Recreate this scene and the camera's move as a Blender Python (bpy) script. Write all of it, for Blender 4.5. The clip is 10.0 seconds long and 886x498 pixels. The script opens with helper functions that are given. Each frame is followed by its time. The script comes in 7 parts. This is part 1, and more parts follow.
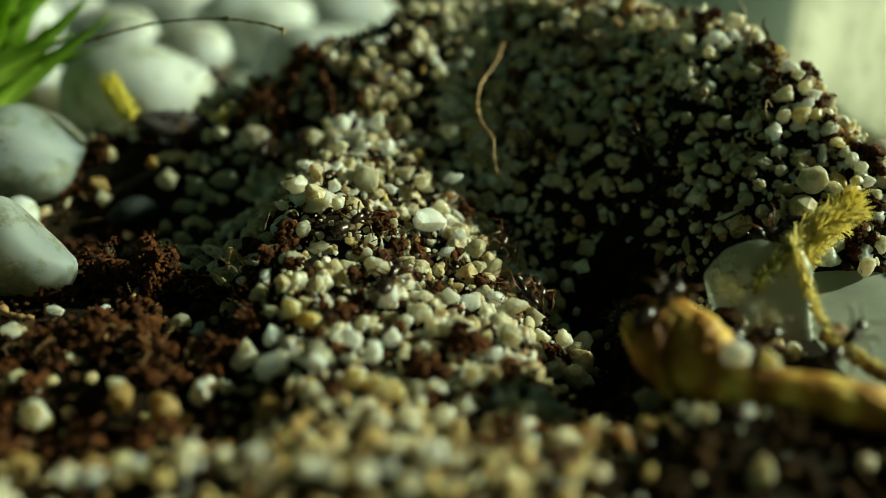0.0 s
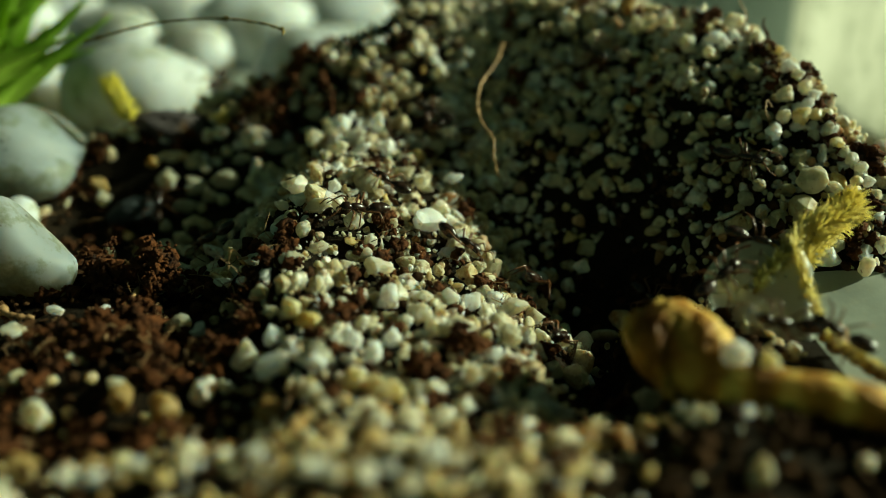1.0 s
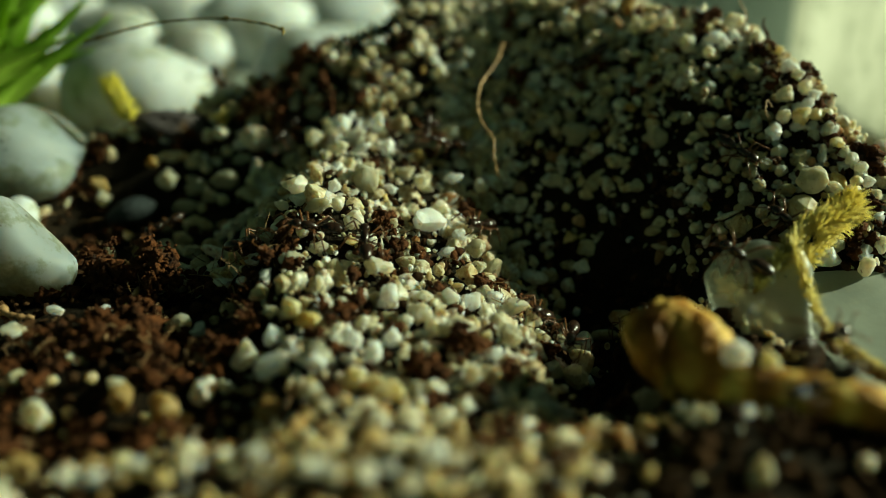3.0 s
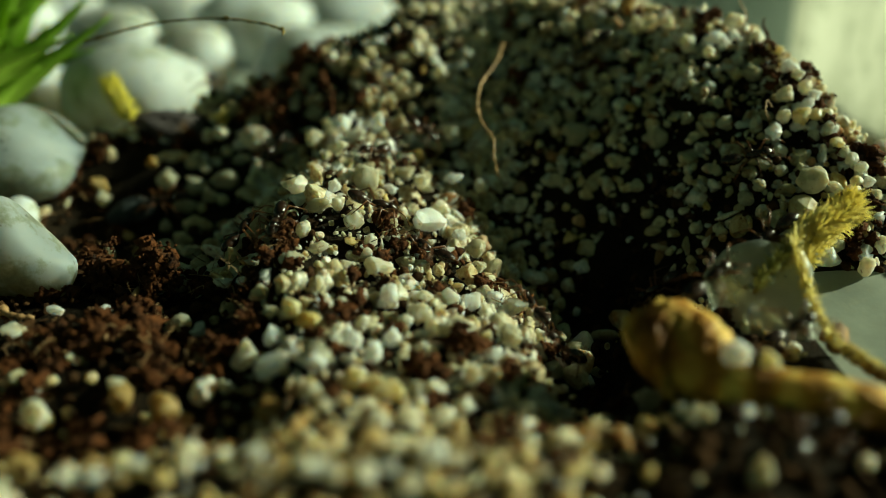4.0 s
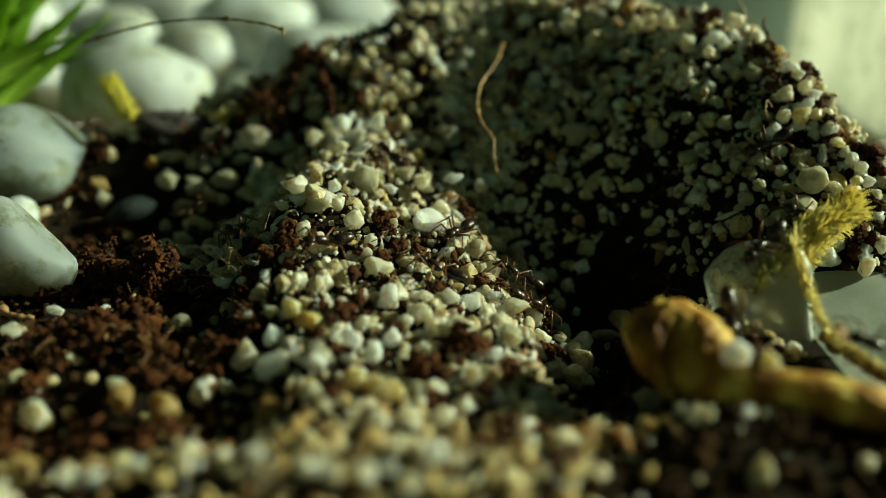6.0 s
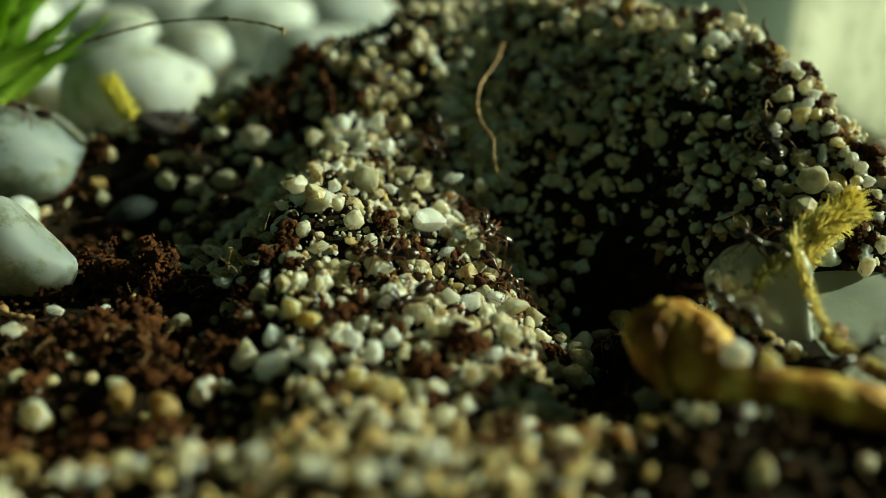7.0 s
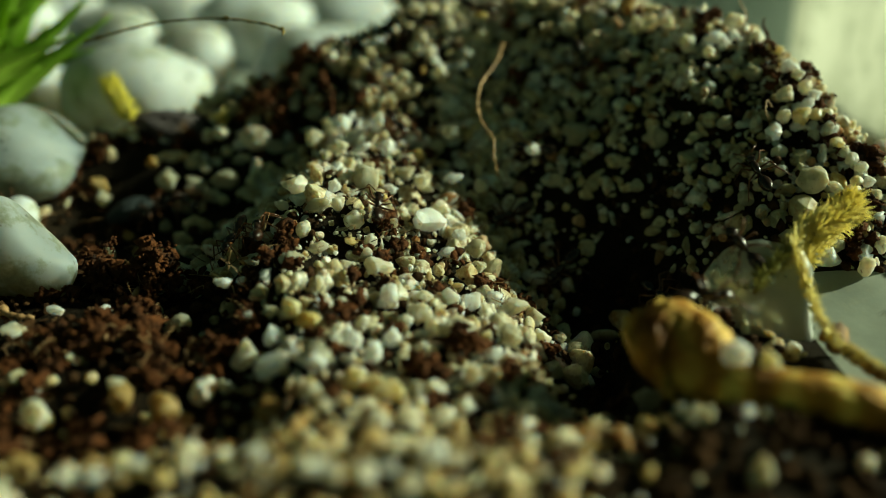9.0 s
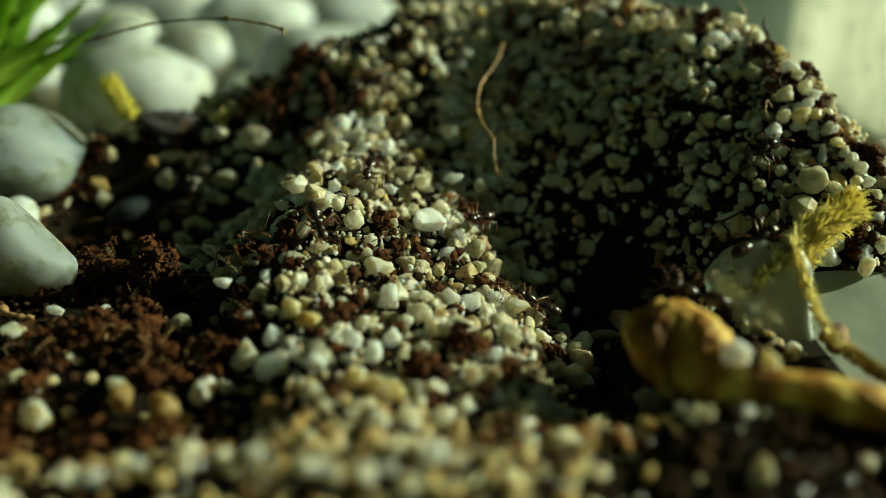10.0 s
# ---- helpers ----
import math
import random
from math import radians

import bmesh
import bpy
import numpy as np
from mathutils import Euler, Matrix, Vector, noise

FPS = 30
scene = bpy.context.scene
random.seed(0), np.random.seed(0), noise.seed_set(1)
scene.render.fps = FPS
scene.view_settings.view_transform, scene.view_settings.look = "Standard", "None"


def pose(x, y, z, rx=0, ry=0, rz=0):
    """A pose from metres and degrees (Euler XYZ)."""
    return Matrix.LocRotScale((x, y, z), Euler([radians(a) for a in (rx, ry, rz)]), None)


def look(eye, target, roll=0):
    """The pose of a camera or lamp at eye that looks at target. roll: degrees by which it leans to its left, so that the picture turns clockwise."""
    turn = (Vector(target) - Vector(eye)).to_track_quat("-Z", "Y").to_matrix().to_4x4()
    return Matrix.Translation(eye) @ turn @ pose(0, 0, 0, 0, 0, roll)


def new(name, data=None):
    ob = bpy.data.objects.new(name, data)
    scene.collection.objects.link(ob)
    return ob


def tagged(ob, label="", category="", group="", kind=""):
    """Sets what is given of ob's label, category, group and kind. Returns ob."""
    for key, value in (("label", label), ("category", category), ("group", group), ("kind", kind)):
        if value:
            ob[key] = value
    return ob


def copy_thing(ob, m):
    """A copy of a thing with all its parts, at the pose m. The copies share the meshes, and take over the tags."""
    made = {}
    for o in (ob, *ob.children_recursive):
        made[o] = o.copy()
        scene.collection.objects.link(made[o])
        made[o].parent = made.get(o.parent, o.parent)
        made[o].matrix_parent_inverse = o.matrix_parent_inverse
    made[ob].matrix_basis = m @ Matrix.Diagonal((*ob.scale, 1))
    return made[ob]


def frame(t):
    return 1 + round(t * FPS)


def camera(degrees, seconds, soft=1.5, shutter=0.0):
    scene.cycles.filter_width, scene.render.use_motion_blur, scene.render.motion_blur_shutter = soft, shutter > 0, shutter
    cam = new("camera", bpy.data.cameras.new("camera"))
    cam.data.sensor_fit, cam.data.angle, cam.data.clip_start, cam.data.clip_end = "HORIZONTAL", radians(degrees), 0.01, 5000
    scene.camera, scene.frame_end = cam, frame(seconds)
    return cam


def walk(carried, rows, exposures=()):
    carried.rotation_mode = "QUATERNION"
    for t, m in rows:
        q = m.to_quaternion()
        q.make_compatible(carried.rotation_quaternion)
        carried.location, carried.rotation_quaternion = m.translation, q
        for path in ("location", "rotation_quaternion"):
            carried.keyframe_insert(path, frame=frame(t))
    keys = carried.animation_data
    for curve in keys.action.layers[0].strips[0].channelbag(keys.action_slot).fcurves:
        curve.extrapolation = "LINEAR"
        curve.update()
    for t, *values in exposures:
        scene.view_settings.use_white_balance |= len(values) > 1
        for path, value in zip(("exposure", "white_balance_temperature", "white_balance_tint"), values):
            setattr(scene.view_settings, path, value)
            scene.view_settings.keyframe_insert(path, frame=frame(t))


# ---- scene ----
MM = 0.001
EYE_Z = 16 * MM
cam = camera(50, 10.0, soft=0.55, shutter=0.5)
EYE = (0.0, 0.0, EYE_Z)
VIEW = look(EYE, (0.0, math.cos(radians(20)), EYE_Z - math.sin(radians(20))))
cam.data.dof.use_dof = True
cam.data.dof.focus_distance = 43.0 * MM
cam.data.dof.aperture_fstop = 27
cam.data.dof.aperture_blades = 0
walk(cam, [(0.0, VIEW), (10.0, VIEW)], [(0.0, 0.3, 7000, -28), (10.0, 0.3, 7000, -28)])

# ---- light ----
SUN_ELEVATION, SUN_AZIMUTH = 24.0, 79      # azimuth clockwise from +y
world = bpy.data.worlds.new("sky")
scene.world = world
world.use_nodes = True
sky = world.node_tree.nodes.new("ShaderNodeTexSky")
sky.sky_type, sky.sun_disc = "NISHITA", False
sky.sun_elevation, sky.sun_rotation = radians(SUN_ELEVATION), radians(SUN_AZIMUTH)
back = world.node_tree.nodes["Background"]
# the sky's light comes in through the green-tinged acrylic and the plants round the mound
tint = world.node_tree.nodes.new("ShaderNodeMixRGB")
tint.blend_type = "MULTIPLY"
tint.inputs[0].default_value, tint.inputs[2].default_value = 1.0, (0.90, 1.0, 0.50, 1)
world.node_tree.links.new(sky.outputs[0], tint.inputs[1])
world.node_tree.links.new(tint.outputs[0], back.inputs[0])
back.inputs[1].default_value = 0.0190
sun = new("sun", bpy.data.lights.new("sun", "SUN"))
sun.data.energy, sun.data.angle, sun.data.color = 5.0, radians(3.0), (1.0, 0.93, 0.80)
a, e = radians(SUN_AZIMUTH), radians(SUN_ELEVATION)
sun.matrix_world = look((math.sin(a) * math.cos(e), math.cos(a) * math.cos(e), math.sin(e)), (0, 0, 0))


# ---- materials ----
def material(name, rough=0.6, spec=0.5, transmission=0.0, subsurface=0.0, radius=0.3 * MM):
    m = bpy.data.materials.new(name)
    m.use_nodes = True
    b = m.node_tree.nodes["Principled BSDF"]
    b.inputs["Roughness"].default_value = rough
    b.inputs["Specular IOR Level"].default_value = spec
    b.inputs["Transmission Weight"].default_value = transmission
    b.inputs["Subsurface Weight"].default_value = subsurface
    b.inputs["Subsurface Scale"].default_value = radius
    b.inputs["Subsurface Radius"].default_value = (1.0, 0.8, 0.6)
    return m, m.node_tree.nodes, m.node_tree.links, b


def ramp(nodes, stops, constant=False):
    r = nodes.new("ShaderNodeValToRGB")
    if constant:
        r.color_ramp.interpolation = "CONSTANT"
    els = r.color_ramp.elements
    while len(els) < len(stops):
        els.new(0.5)
    for el, (p, c) in zip(els, stops):
        el.position, el.color = p, (*c, 1)
    return r


def noise_tex(nodes, links, scale, detail=4, rough=0.6, space="Object"):
    co = nodes.new("ShaderNodeTexCoord")
    n = nodes.new("ShaderNodeTexNoise")
    n.inputs["Scale"].default_value, n.inputs["Detail"].default_value, n.inputs["Roughness"].default_value = scale, detail, rough
    links.new(co.outputs[space], n.inputs["Vector"])
    return n


def mixed(nodes, links, fac, a, b, mode="MIX"):
    x = nodes.new("ShaderNodeMix")
    x.data_type, x.blend_type = "RGBA", mode
    for value, socket in ((fac, x.inputs[0]), (a, x.inputs[6]), (b, x.inputs[7])):
        if isinstance(value, bpy.types.NodeSocket):
            links.new(value, socket)
        elif isinstance(value, tuple):
            socket.default_value = (*value, 1)
        else:
            socket.default_value = value
    return x.outputs[2]


def bumped(nodes, links, b, height, strength=0.4, distance=0.05 * MM):
    n = nodes.new("ShaderNodeBump")
    n.inputs["Strength"].default_value, n.inputs["Distance"].default_value = strength, distance
    links.new(height, n.inputs["Height"])
    links.new(n.outputs[0], b.inputs["Normal"])


SAND = [(0.0, (0.80, 0.75, 0.56)), (0.14, (0.62, 0.57, 0.39)), (0.27, (0.90, 0.87, 0.76)), (0.42, (0.60, 0.53, 0.36)), (0.53, (0.93, 0.92, 0.87)),
        (0.68, (0.76, 0.70, 0.50)), (0.80, (0.72, 0.64, 0.42)), (0.88, (0.60, 0.44, 0.28)), (0.905, (0.72, 0.58, 0.28)), (0.925, (0.36, 0.22, 0.11)), (0.945, (0.92, 0.91, 0.85))]
AMBER = [(0.0, (0.78, 0.68, 0.40)), (0.2, (0.58, 0.46, 0.22)), (0.38, (0.86, 0.80, 0.60)), (0.52, (0.52, 0.36, 0.15)), (0.64, (0.70, 0.56, 0.28)), (0.80, (0.42, 0.26, 0.11)), (0.92, (0.90, 0.87, 0.74))]


def glowing_through(nodes, links, b, share):
    """Pale grains pass some of the light that falls on their far side."""
    t = nodes.new("ShaderNodeBsdfTranslucent")
    links.new(b.inputs["Base Color"].links[0].from_socket, t.inputs[0])
    x = nodes.new("ShaderNodeMixShader")
    x.inputs[0].default_value = share
    links.new(b.outputs[0], x.inputs[1])
    links.new(t.outputs[0], x.inputs[2])
    links.new(x.outputs[0], nodes["Material Output"].inputs[0])


def sand_material(name, per_object, palette=SAND):
    m, nodes, links, b = material(name, 0.42, 0.35, 0.0, 0.85, 0.45 * MM)
    rnd = nodes.new("ShaderNodeObjectInfo").outputs["Random"] if per_object else nodes.new("ShaderNodeNewGeometry").outputs["Random Per Island"]
    col = ramp(nodes, palette, True)
    links.new(rnd, col.inputs[0])
    n = noise_tex(nodes, links, 1600, 5, 0.65)
    dirt = ramp(nodes, [(0.36, (0.50, 0.33, 0.17)), (0.54, (1, 1, 1))])
    links.new(n.outputs[0], dirt.inputs[0])
    fine = noise_tex(nodes, links, 9000, 4, 0.7)
    fr = ramp(nodes, [(0.3, (0.78, 0.74, 0.66)), (0.55, (1, 1, 1))])
    links.new(fine.outputs[0], fr.inputs[0])
    c = mixed(nodes, links, 0.75, col.outputs[0], dirt.outputs[0], "MULTIPLY")
    c = mixed(nodes, links, 0.7, c, fr.outputs[0], "MULTIPLY")
    spots = noise_tex(nodes, links, 4300, 3, 0.55)
    sr = ramp(nodes, [(0.27, (0.22, 0.11, 0.06)), (0.35, (1, 1, 1))])
    links.new(spots.outputs[0], sr.inputs[0])
    c = mixed(nodes, links, 0.85, c, sr.outputs[0], "MULTIPLY")
    links.new(c, b.inputs["Base Color"])
    bumped(nodes, links, b, fine.outputs[0], 0.45, 0.06 * MM)
    glowing_through(nodes, links, b, 0.25)
    return m


def simple(name, dark, light, scale, rough=0.6, bump=0.5, dist=0.1 * MM, spec=0.4, sss=0.0):
    m, nodes, links, b = material(name, rough, spec, 0.0, sss, 0.6 * MM)
    n = noise_tex(nodes, links, scale, 6, 0.65)
    r = ramp(nodes, [(0.3, dark), (0.7, light)])
    links.new(n.outputs[0], r.inputs[0])
    links.new(r.outputs[0], b.inputs["Base Color"])
    n2 = noise_tex(nodes, links, scale * 6, 4, 0.7)
    bumped(nodes, links, b, n2.outputs[0], bump, dist)
    return m


def leafy(name, dark, light, scale=500, through_it=0.45):
    """Thin leaves that let the sun through."""
    m = simple(name, dark, light, scale, 0.45, 0.3, spec=0.35)
    nodes, links = m.node_tree.nodes, m.node_tree.links
    b = nodes["Principled BSDF"]
    t = nodes.new("ShaderNodeBsdfTranslucent")
    links.new(b.inputs["Base Color"].links[0].from_socket, t.inputs[0])
    x = nodes.new("ShaderNodeMixShader")
    x.inputs[0].default_value = through_it
    links.new(b.outputs[0], x.inputs[1])
    links.new(t.outputs[0], x.inputs[2])
    links.new(x.outputs[0], nodes["Material Output"].inputs[0])
    return m


M_SAND = sand_material("sand_grains", False)
M_SAND_AMBER = sand_material("amber_sand_grains", False, AMBER)
M_GRAIN = sand_material("sand_grain", True)
M_SOIL = simple("dark_damp_soil", (0.006, 0.005, 0.003), (0.022, 0.015, 0.008), 700, 0.95, 0.8, 0.3 * MM, 0.1)
M_CLOD = simple("grey_violet_soil", (0.03, 0.026, 0.028), (0.13, 0.11, 0.115), 900, 0.8, 0.8, 0.2 * MM, 0.2)
M_SLATE = simple("blue_grey_slate", (0.016, 0.022, 0.025), (0.042, 0.054, 0.059), 900, 0.7, 0.6, 0.2 * MM, 0.3)
M_CRUMB = simple("brown_soil_crumbs", (0.010, 0.006, 0.003), (0.085, 0.042, 0.018), 1200, 0.95, 0.8, 0.2 * MM, 0.1)
M_PEAT = simple("brown_peat", (0.004, 0.002, 0.001), (0.155, 0.053, 0.015), 1400, 0.9, 0.8, 0.2 * MM, 0.2)


def pebble_material(name, dark, light, algae):
    m, nodes, links, b = material(name, 0.58, 0.35, 0.0, 0.9, 7.0 * MM)
    n = noise_tex(nodes, links, 130, 5, 0.6)
    r = ramp(nodes, [(0.3, dark), (0.7, light)])
    links.new(n.outputs[0], r.inputs[0])
    d = noise_tex(nodes, links, 420, 7, 0.72)
    dr = ramp(nodes, [(0.31, (0.16, 0.14, 0.05)), (algae - 0.07, (0.62, 0.62, 0.40)), (algae, (1, 1, 1))])
    links.new(d.outputs[0], dr.inputs[0])
    sp = noise_tex(nodes, links, 1100, 4, 0.6)
    sr = ramp(nodes, [(0.30, (0.10, 0.06, 0.025)), (0.36, (1, 1, 1))])
    links.new(sp.outputs[0], sr.inputs[0])
    tone = ramp(nodes, [(0.0, (0.84, 0.85, 0.86)), (1.0, (1.12, 1.12, 1.10))])
    links.new(nodes.new("ShaderNodeObjectInfo").outputs["Random"], tone.inputs[0])
    c = mixed(nodes, links, 1.0, r.outputs[0], tone.outputs[0], "MULTIPLY")
    c = mixed(nodes, links, 0.8, c, dr.outputs[0], "MULTIPLY")
    links.new(mixed(nodes, links, 0.9, c, sr.outputs[0], "MULTIPLY"), b.inputs["Base Color"])
    bumped(nodes, links, b, d.outputs[0], 0.12, 0.1 * MM)
    return m


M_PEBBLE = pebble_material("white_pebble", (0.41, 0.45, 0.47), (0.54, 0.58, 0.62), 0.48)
# near pebbles: algae stains, and a darker base colour in place of half shadow
M_PEBBLE_STAINED_SHADED = pebble_material("shaded_stained_pebble", (0.185, 0.215, 0.23), (0.27, 0.31, 0.335), 0.52)


def bark_material():
    """Amber bark with dark red-brown rings and fine grain."""
    m, nodes, links, b = material("brown_bark", 0.6, 0.25, 0.0, 0.3, 0.8 * MM)
    n = noise_tex(nodes, links, 330, 7, 0.7)
    big = noise_tex(nodes, links, 110, 3, 0.6)
    co = nodes.new("ShaderNodeTexCoord")
    w = nodes.new("ShaderNodeTexWave")
    w.bands_direction = "X"
    w.inputs["Scale"].default_value, w.inputs["Distortion"].default_value, w.inputs["Detail"].default_value, w.inputs["Detail Scale"].default_value = 190, 5.0, 3, 1.6
    links.new(co.outputs["Object"], w.inputs["Vector"])
    r = ramp(nodes, [(0.31, (0.14, 0.046, 0.007)), (0.47, (0.54, 0.28, 0.045)), (0.63, (0.85, 0.62, 0.16))])
    links.new(mixed(nodes, links, 0.22, n.outputs["Color"], w.outputs["Color"]), r.inputs[0])
    rb = ramp(nodes, [(0.38, (0.28, 0.15, 0.07)), (0.57, (1, 1, 1))])
    links.new(big.outputs[0], rb.inputs[0])
    links.new(mixed(nodes, links, 0.8, r.outputs[0], rb.outputs[0], "MULTIPLY"), b.inputs["Base Color"])
    bumped(nodes, links, b, n.outputs[0], 0.8, 0.3 * MM)
    return m


M_BARK = bark_material()
M_MOSS = leafy("yellow_moss", (0.90, 0.78, 0.27), (1.0, 0.93, 0.56), 500, 0.6)
M_GRASS = leafy("green_grass", (0.22, 0.42, 0.04), (0.62, 0.80, 0.15), 150, 0.7)


M_MOSS_BRIGHT = leafy("bright_yellow_moss", (0.80, 0.73, 0.10), (0.97, 0.91, 0.34), 500, 0.6)
M_MOSS_REFLECTED = leafy("reflected_olive_moss", (0.24, 0.24, 0.06), (0.48, 0.45, 0.18))
M_STEM = simple("moss_stem", (0.20, 0.13, 0.03), (0.42, 0.31, 0.09), 600, 0.6, 0.4)
M_ROOT = simple("rootlet", (0.15, 0.075, 0.032), (0.52, 0.33, 0.16), 700, 0.5, 0.4)
M_STRAND_BROWN = simple("brown_root", (0.07, 0.032, 0.010), (0.34, 0.19, 0.06), 700, 0.7, 0.6)
M_STRAW = simple("dry_straw", (0.012, 0.008, 0.005), (0.46, 0.34, 0.10), 200, 0.5, 0.3)
M_FLOOR = simple("grey_green_plate", (0.18, 0.20, 0.17), (0.34, 0.37, 0.32), 160, 0.35, 0.2, 0.1 * MM)


def frosted(name, dark, light):
    m, nodes, links, b = material(name, 0.5)
    n = noise_tex(nodes, links, 60, 5, 0.6)
    fine = noise_tex(nodes, links, 420, 4, 0.7)
    smear = ramp(nodes, [(0.36, (0.72, 0.74, 0.70)), (0.50, (1, 1, 1))])
    links.new(fine.outputs[0], smear.inputs[0])
    base = ramp(nodes, [(0.3, dark), (0.7, light)])
    links.new(n.outputs[0], base.inputs[0])
    r = nodes.new("ShaderNodeMixRGB")
    r.blend_type = "MULTIPLY"
    r.inputs[0].default_value = 1.0
    links.new(base.outputs[0], r.inputs[1])
    links.new(smear.outputs[0], r.inputs[2])
    links.new(r.outputs[0], b.inputs["Base Color"])
    t = nodes.new("ShaderNodeBsdfTranslucent")
    links.new(r.outputs[0], t.inputs[0])
    x = nodes.new("ShaderNodeMixShader")
    x.inputs[0].default_value = 0.68
    links.new(b.outputs[0], x.inputs[1])
    links.new(t.outputs[0], x.inputs[2])
    links.new(x.outputs[0], nodes["Material Output"].inputs[0])
    return m


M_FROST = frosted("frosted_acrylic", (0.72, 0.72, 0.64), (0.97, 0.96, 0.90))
# the same wall away from the glow, its lack of sun put into the grey
M_UNLIT_SHEET = simple("unlit_grey_acrylic", (0.30, 0.38, 0.38), (0.44, 0.53, 0.54), 90, 0.4, 0.1)


def grain_material(name, dark, light, sss=0.85, rough=0.36):
    m, nodes, links, b = material(name, rough, 0.4, 0.0, sss, 0.9 * MM)
    n = noise_tex(nodes, links, 1500, 5, 0.6)
    r = ramp(nodes, [(0.35, dark), (0.62, light)])
    links.new(n.outputs[0], r.inputs[0])
    spots = noise_tex(nodes, links, 5200, 3, 0.6)
    sr = ramp(nodes, [(0.26, (0.30, 0.18, 0.10)), (0.36, (1, 1, 1))])
    links.new(spots.outputs[0], sr.inputs[0])
    links.new(mixed(nodes, links, 0.8, r.outputs[0], sr.outputs[0], "MULTIPLY"), b.inputs["Base Color"])
    bumped(nodes, links, b, spots.outputs[0], 0.4, 0.06 * MM)
    glowing_through(nodes, links, b, 0.35)
    return m


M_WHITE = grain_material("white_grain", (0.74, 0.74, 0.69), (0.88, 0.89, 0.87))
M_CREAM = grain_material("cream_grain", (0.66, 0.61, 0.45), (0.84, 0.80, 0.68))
# for dull grains, and for grains whose shade is put into their colour
M_PALE = grain_material("dull_shaded_grain", (0.40, 0.39, 0.29), (0.56, 0.54, 0.42))
M_YELLOWISH = grain_material("yellowish_grain", (0.64, 0.54, 0.28), (0.80, 0.73, 0.50))
M_YELLOW = grain_material("yellow_grain", (0.52, 0.38, 0.12), (0.68, 0.56, 0.28))
# ochre taken darker to stand in for shade on the amber grains
M_OCHRE_SHADED = grain_material("shaded_ochre_grain", (0.28, 0.18, 0.06), (0.44, 0.33, 0.15))


def quartz_material():
    m, nodes, links, b = material("clear_stone", 0.3, 0.5, 0.75)
    n = noise_tex(nodes, links, 240, 5, 0.6)
    r = ramp(nodes, [(0.35, (0.52, 0.58, 0.48)), (0.65, (0.74, 0.78, 0.70))])
    links.new(n.outputs[0], r.inputs[0])
    links.new(r.outputs[0], b.inputs["Base Color"])
    rr = ramp(nodes, [(0.35, (0.20, 0.20, 0.20)), (0.7, (0.45, 0.45, 0.45))])
    links.new(n.outputs[0], rr.inputs[0])
    links.new(rr.outputs[0], b.inputs["Roughness"])
    bumped(nodes, links, b, n.outputs[0], 0.2, 0.2 * MM)
    return m


M_QUARTZ = quartz_material()
M_ANT = simple("ant_shell", (0.010, 0.005, 0.003), (0.034, 0.015, 0.008), 1200, 0.27, 0.25, 0.03 * MM, 0.5)
M_ANT_EYE = simple("ant_eye", (0.004, 0.004, 0.004), (0.01, 0.01, 0.01), 1200, 0.1, 0.1, 0.01 * MM, 0.6)
M_ANT_LEG = simple("ant_leg", (0.05, 0.020, 0.008), (0.16, 0.065, 0.024), 1200, 0.3, 0.2, 0.02 * MM)


# ---- shapes ----
def smooth(a, b, x):
    t = np.clip((x - a) / (b - a), 0, 1)  # also falls, where b < a
    return t * t * (3 - 2 * t)


def wobble(x, y, seed=0.0):
    """Gentle uneven ground, in mm, for arrays."""
    return (np.sin(x * 0.43 + 1.3 + seed) * np.cos(y * 0.37 + seed) + 0.6 * np.sin(x * 0.91 + y * 0.53 + 2 + seed)
            + 0.4 * np.cos(y * 1.31 - x * 0.71 + seed) + 0.25 * np.sin(2.3 * x + 1.7 * y + seed))


def crest(x, y, line, slope_in, slope_out, soft):
    """A heap of loose sand under a crest line of (x, y, z): it falls off at the angle of repose on both sides."""
    out = np.full(np.shape(x), -9.0)
    for (x0, y0, z0), (x1, y1, z1) in zip(line, line[1:]):
        ex, ey = x1 - x0, y1 - y0
        t = np.clip(((x - x0) * ex + (y - y0) * ey) / (ex * ex + ey * ey), 0, 1)
        d = np.hypot(x - x0 - t * ex, y - y0 - t * ey)
        side = (x - x0) * ey - (y - y0) * ex
        h = z0 + t * (z1 - z0) - np.where(side > 0, slope_in, slope_out) * (np.sqrt(d * d + soft) - math.sqrt(soft))
        out = np.maximum(out, h)
    return out


MAIN_CREST = [(-32, 53, 0.6), (-23, 54.5, 2.2), (-17, 57.5, 4.2), (-11, 60, 6.4), (-2, 62.5, 10.2), (4, 63.5, 10.8), (11.7, 59, 10.8), (15.6, 54, 10.2), (18, 50.5, 8.6), (19.7, 47.8, 5.0), (21.2, 44.5, 2.0), (24, 41, 0.2)]
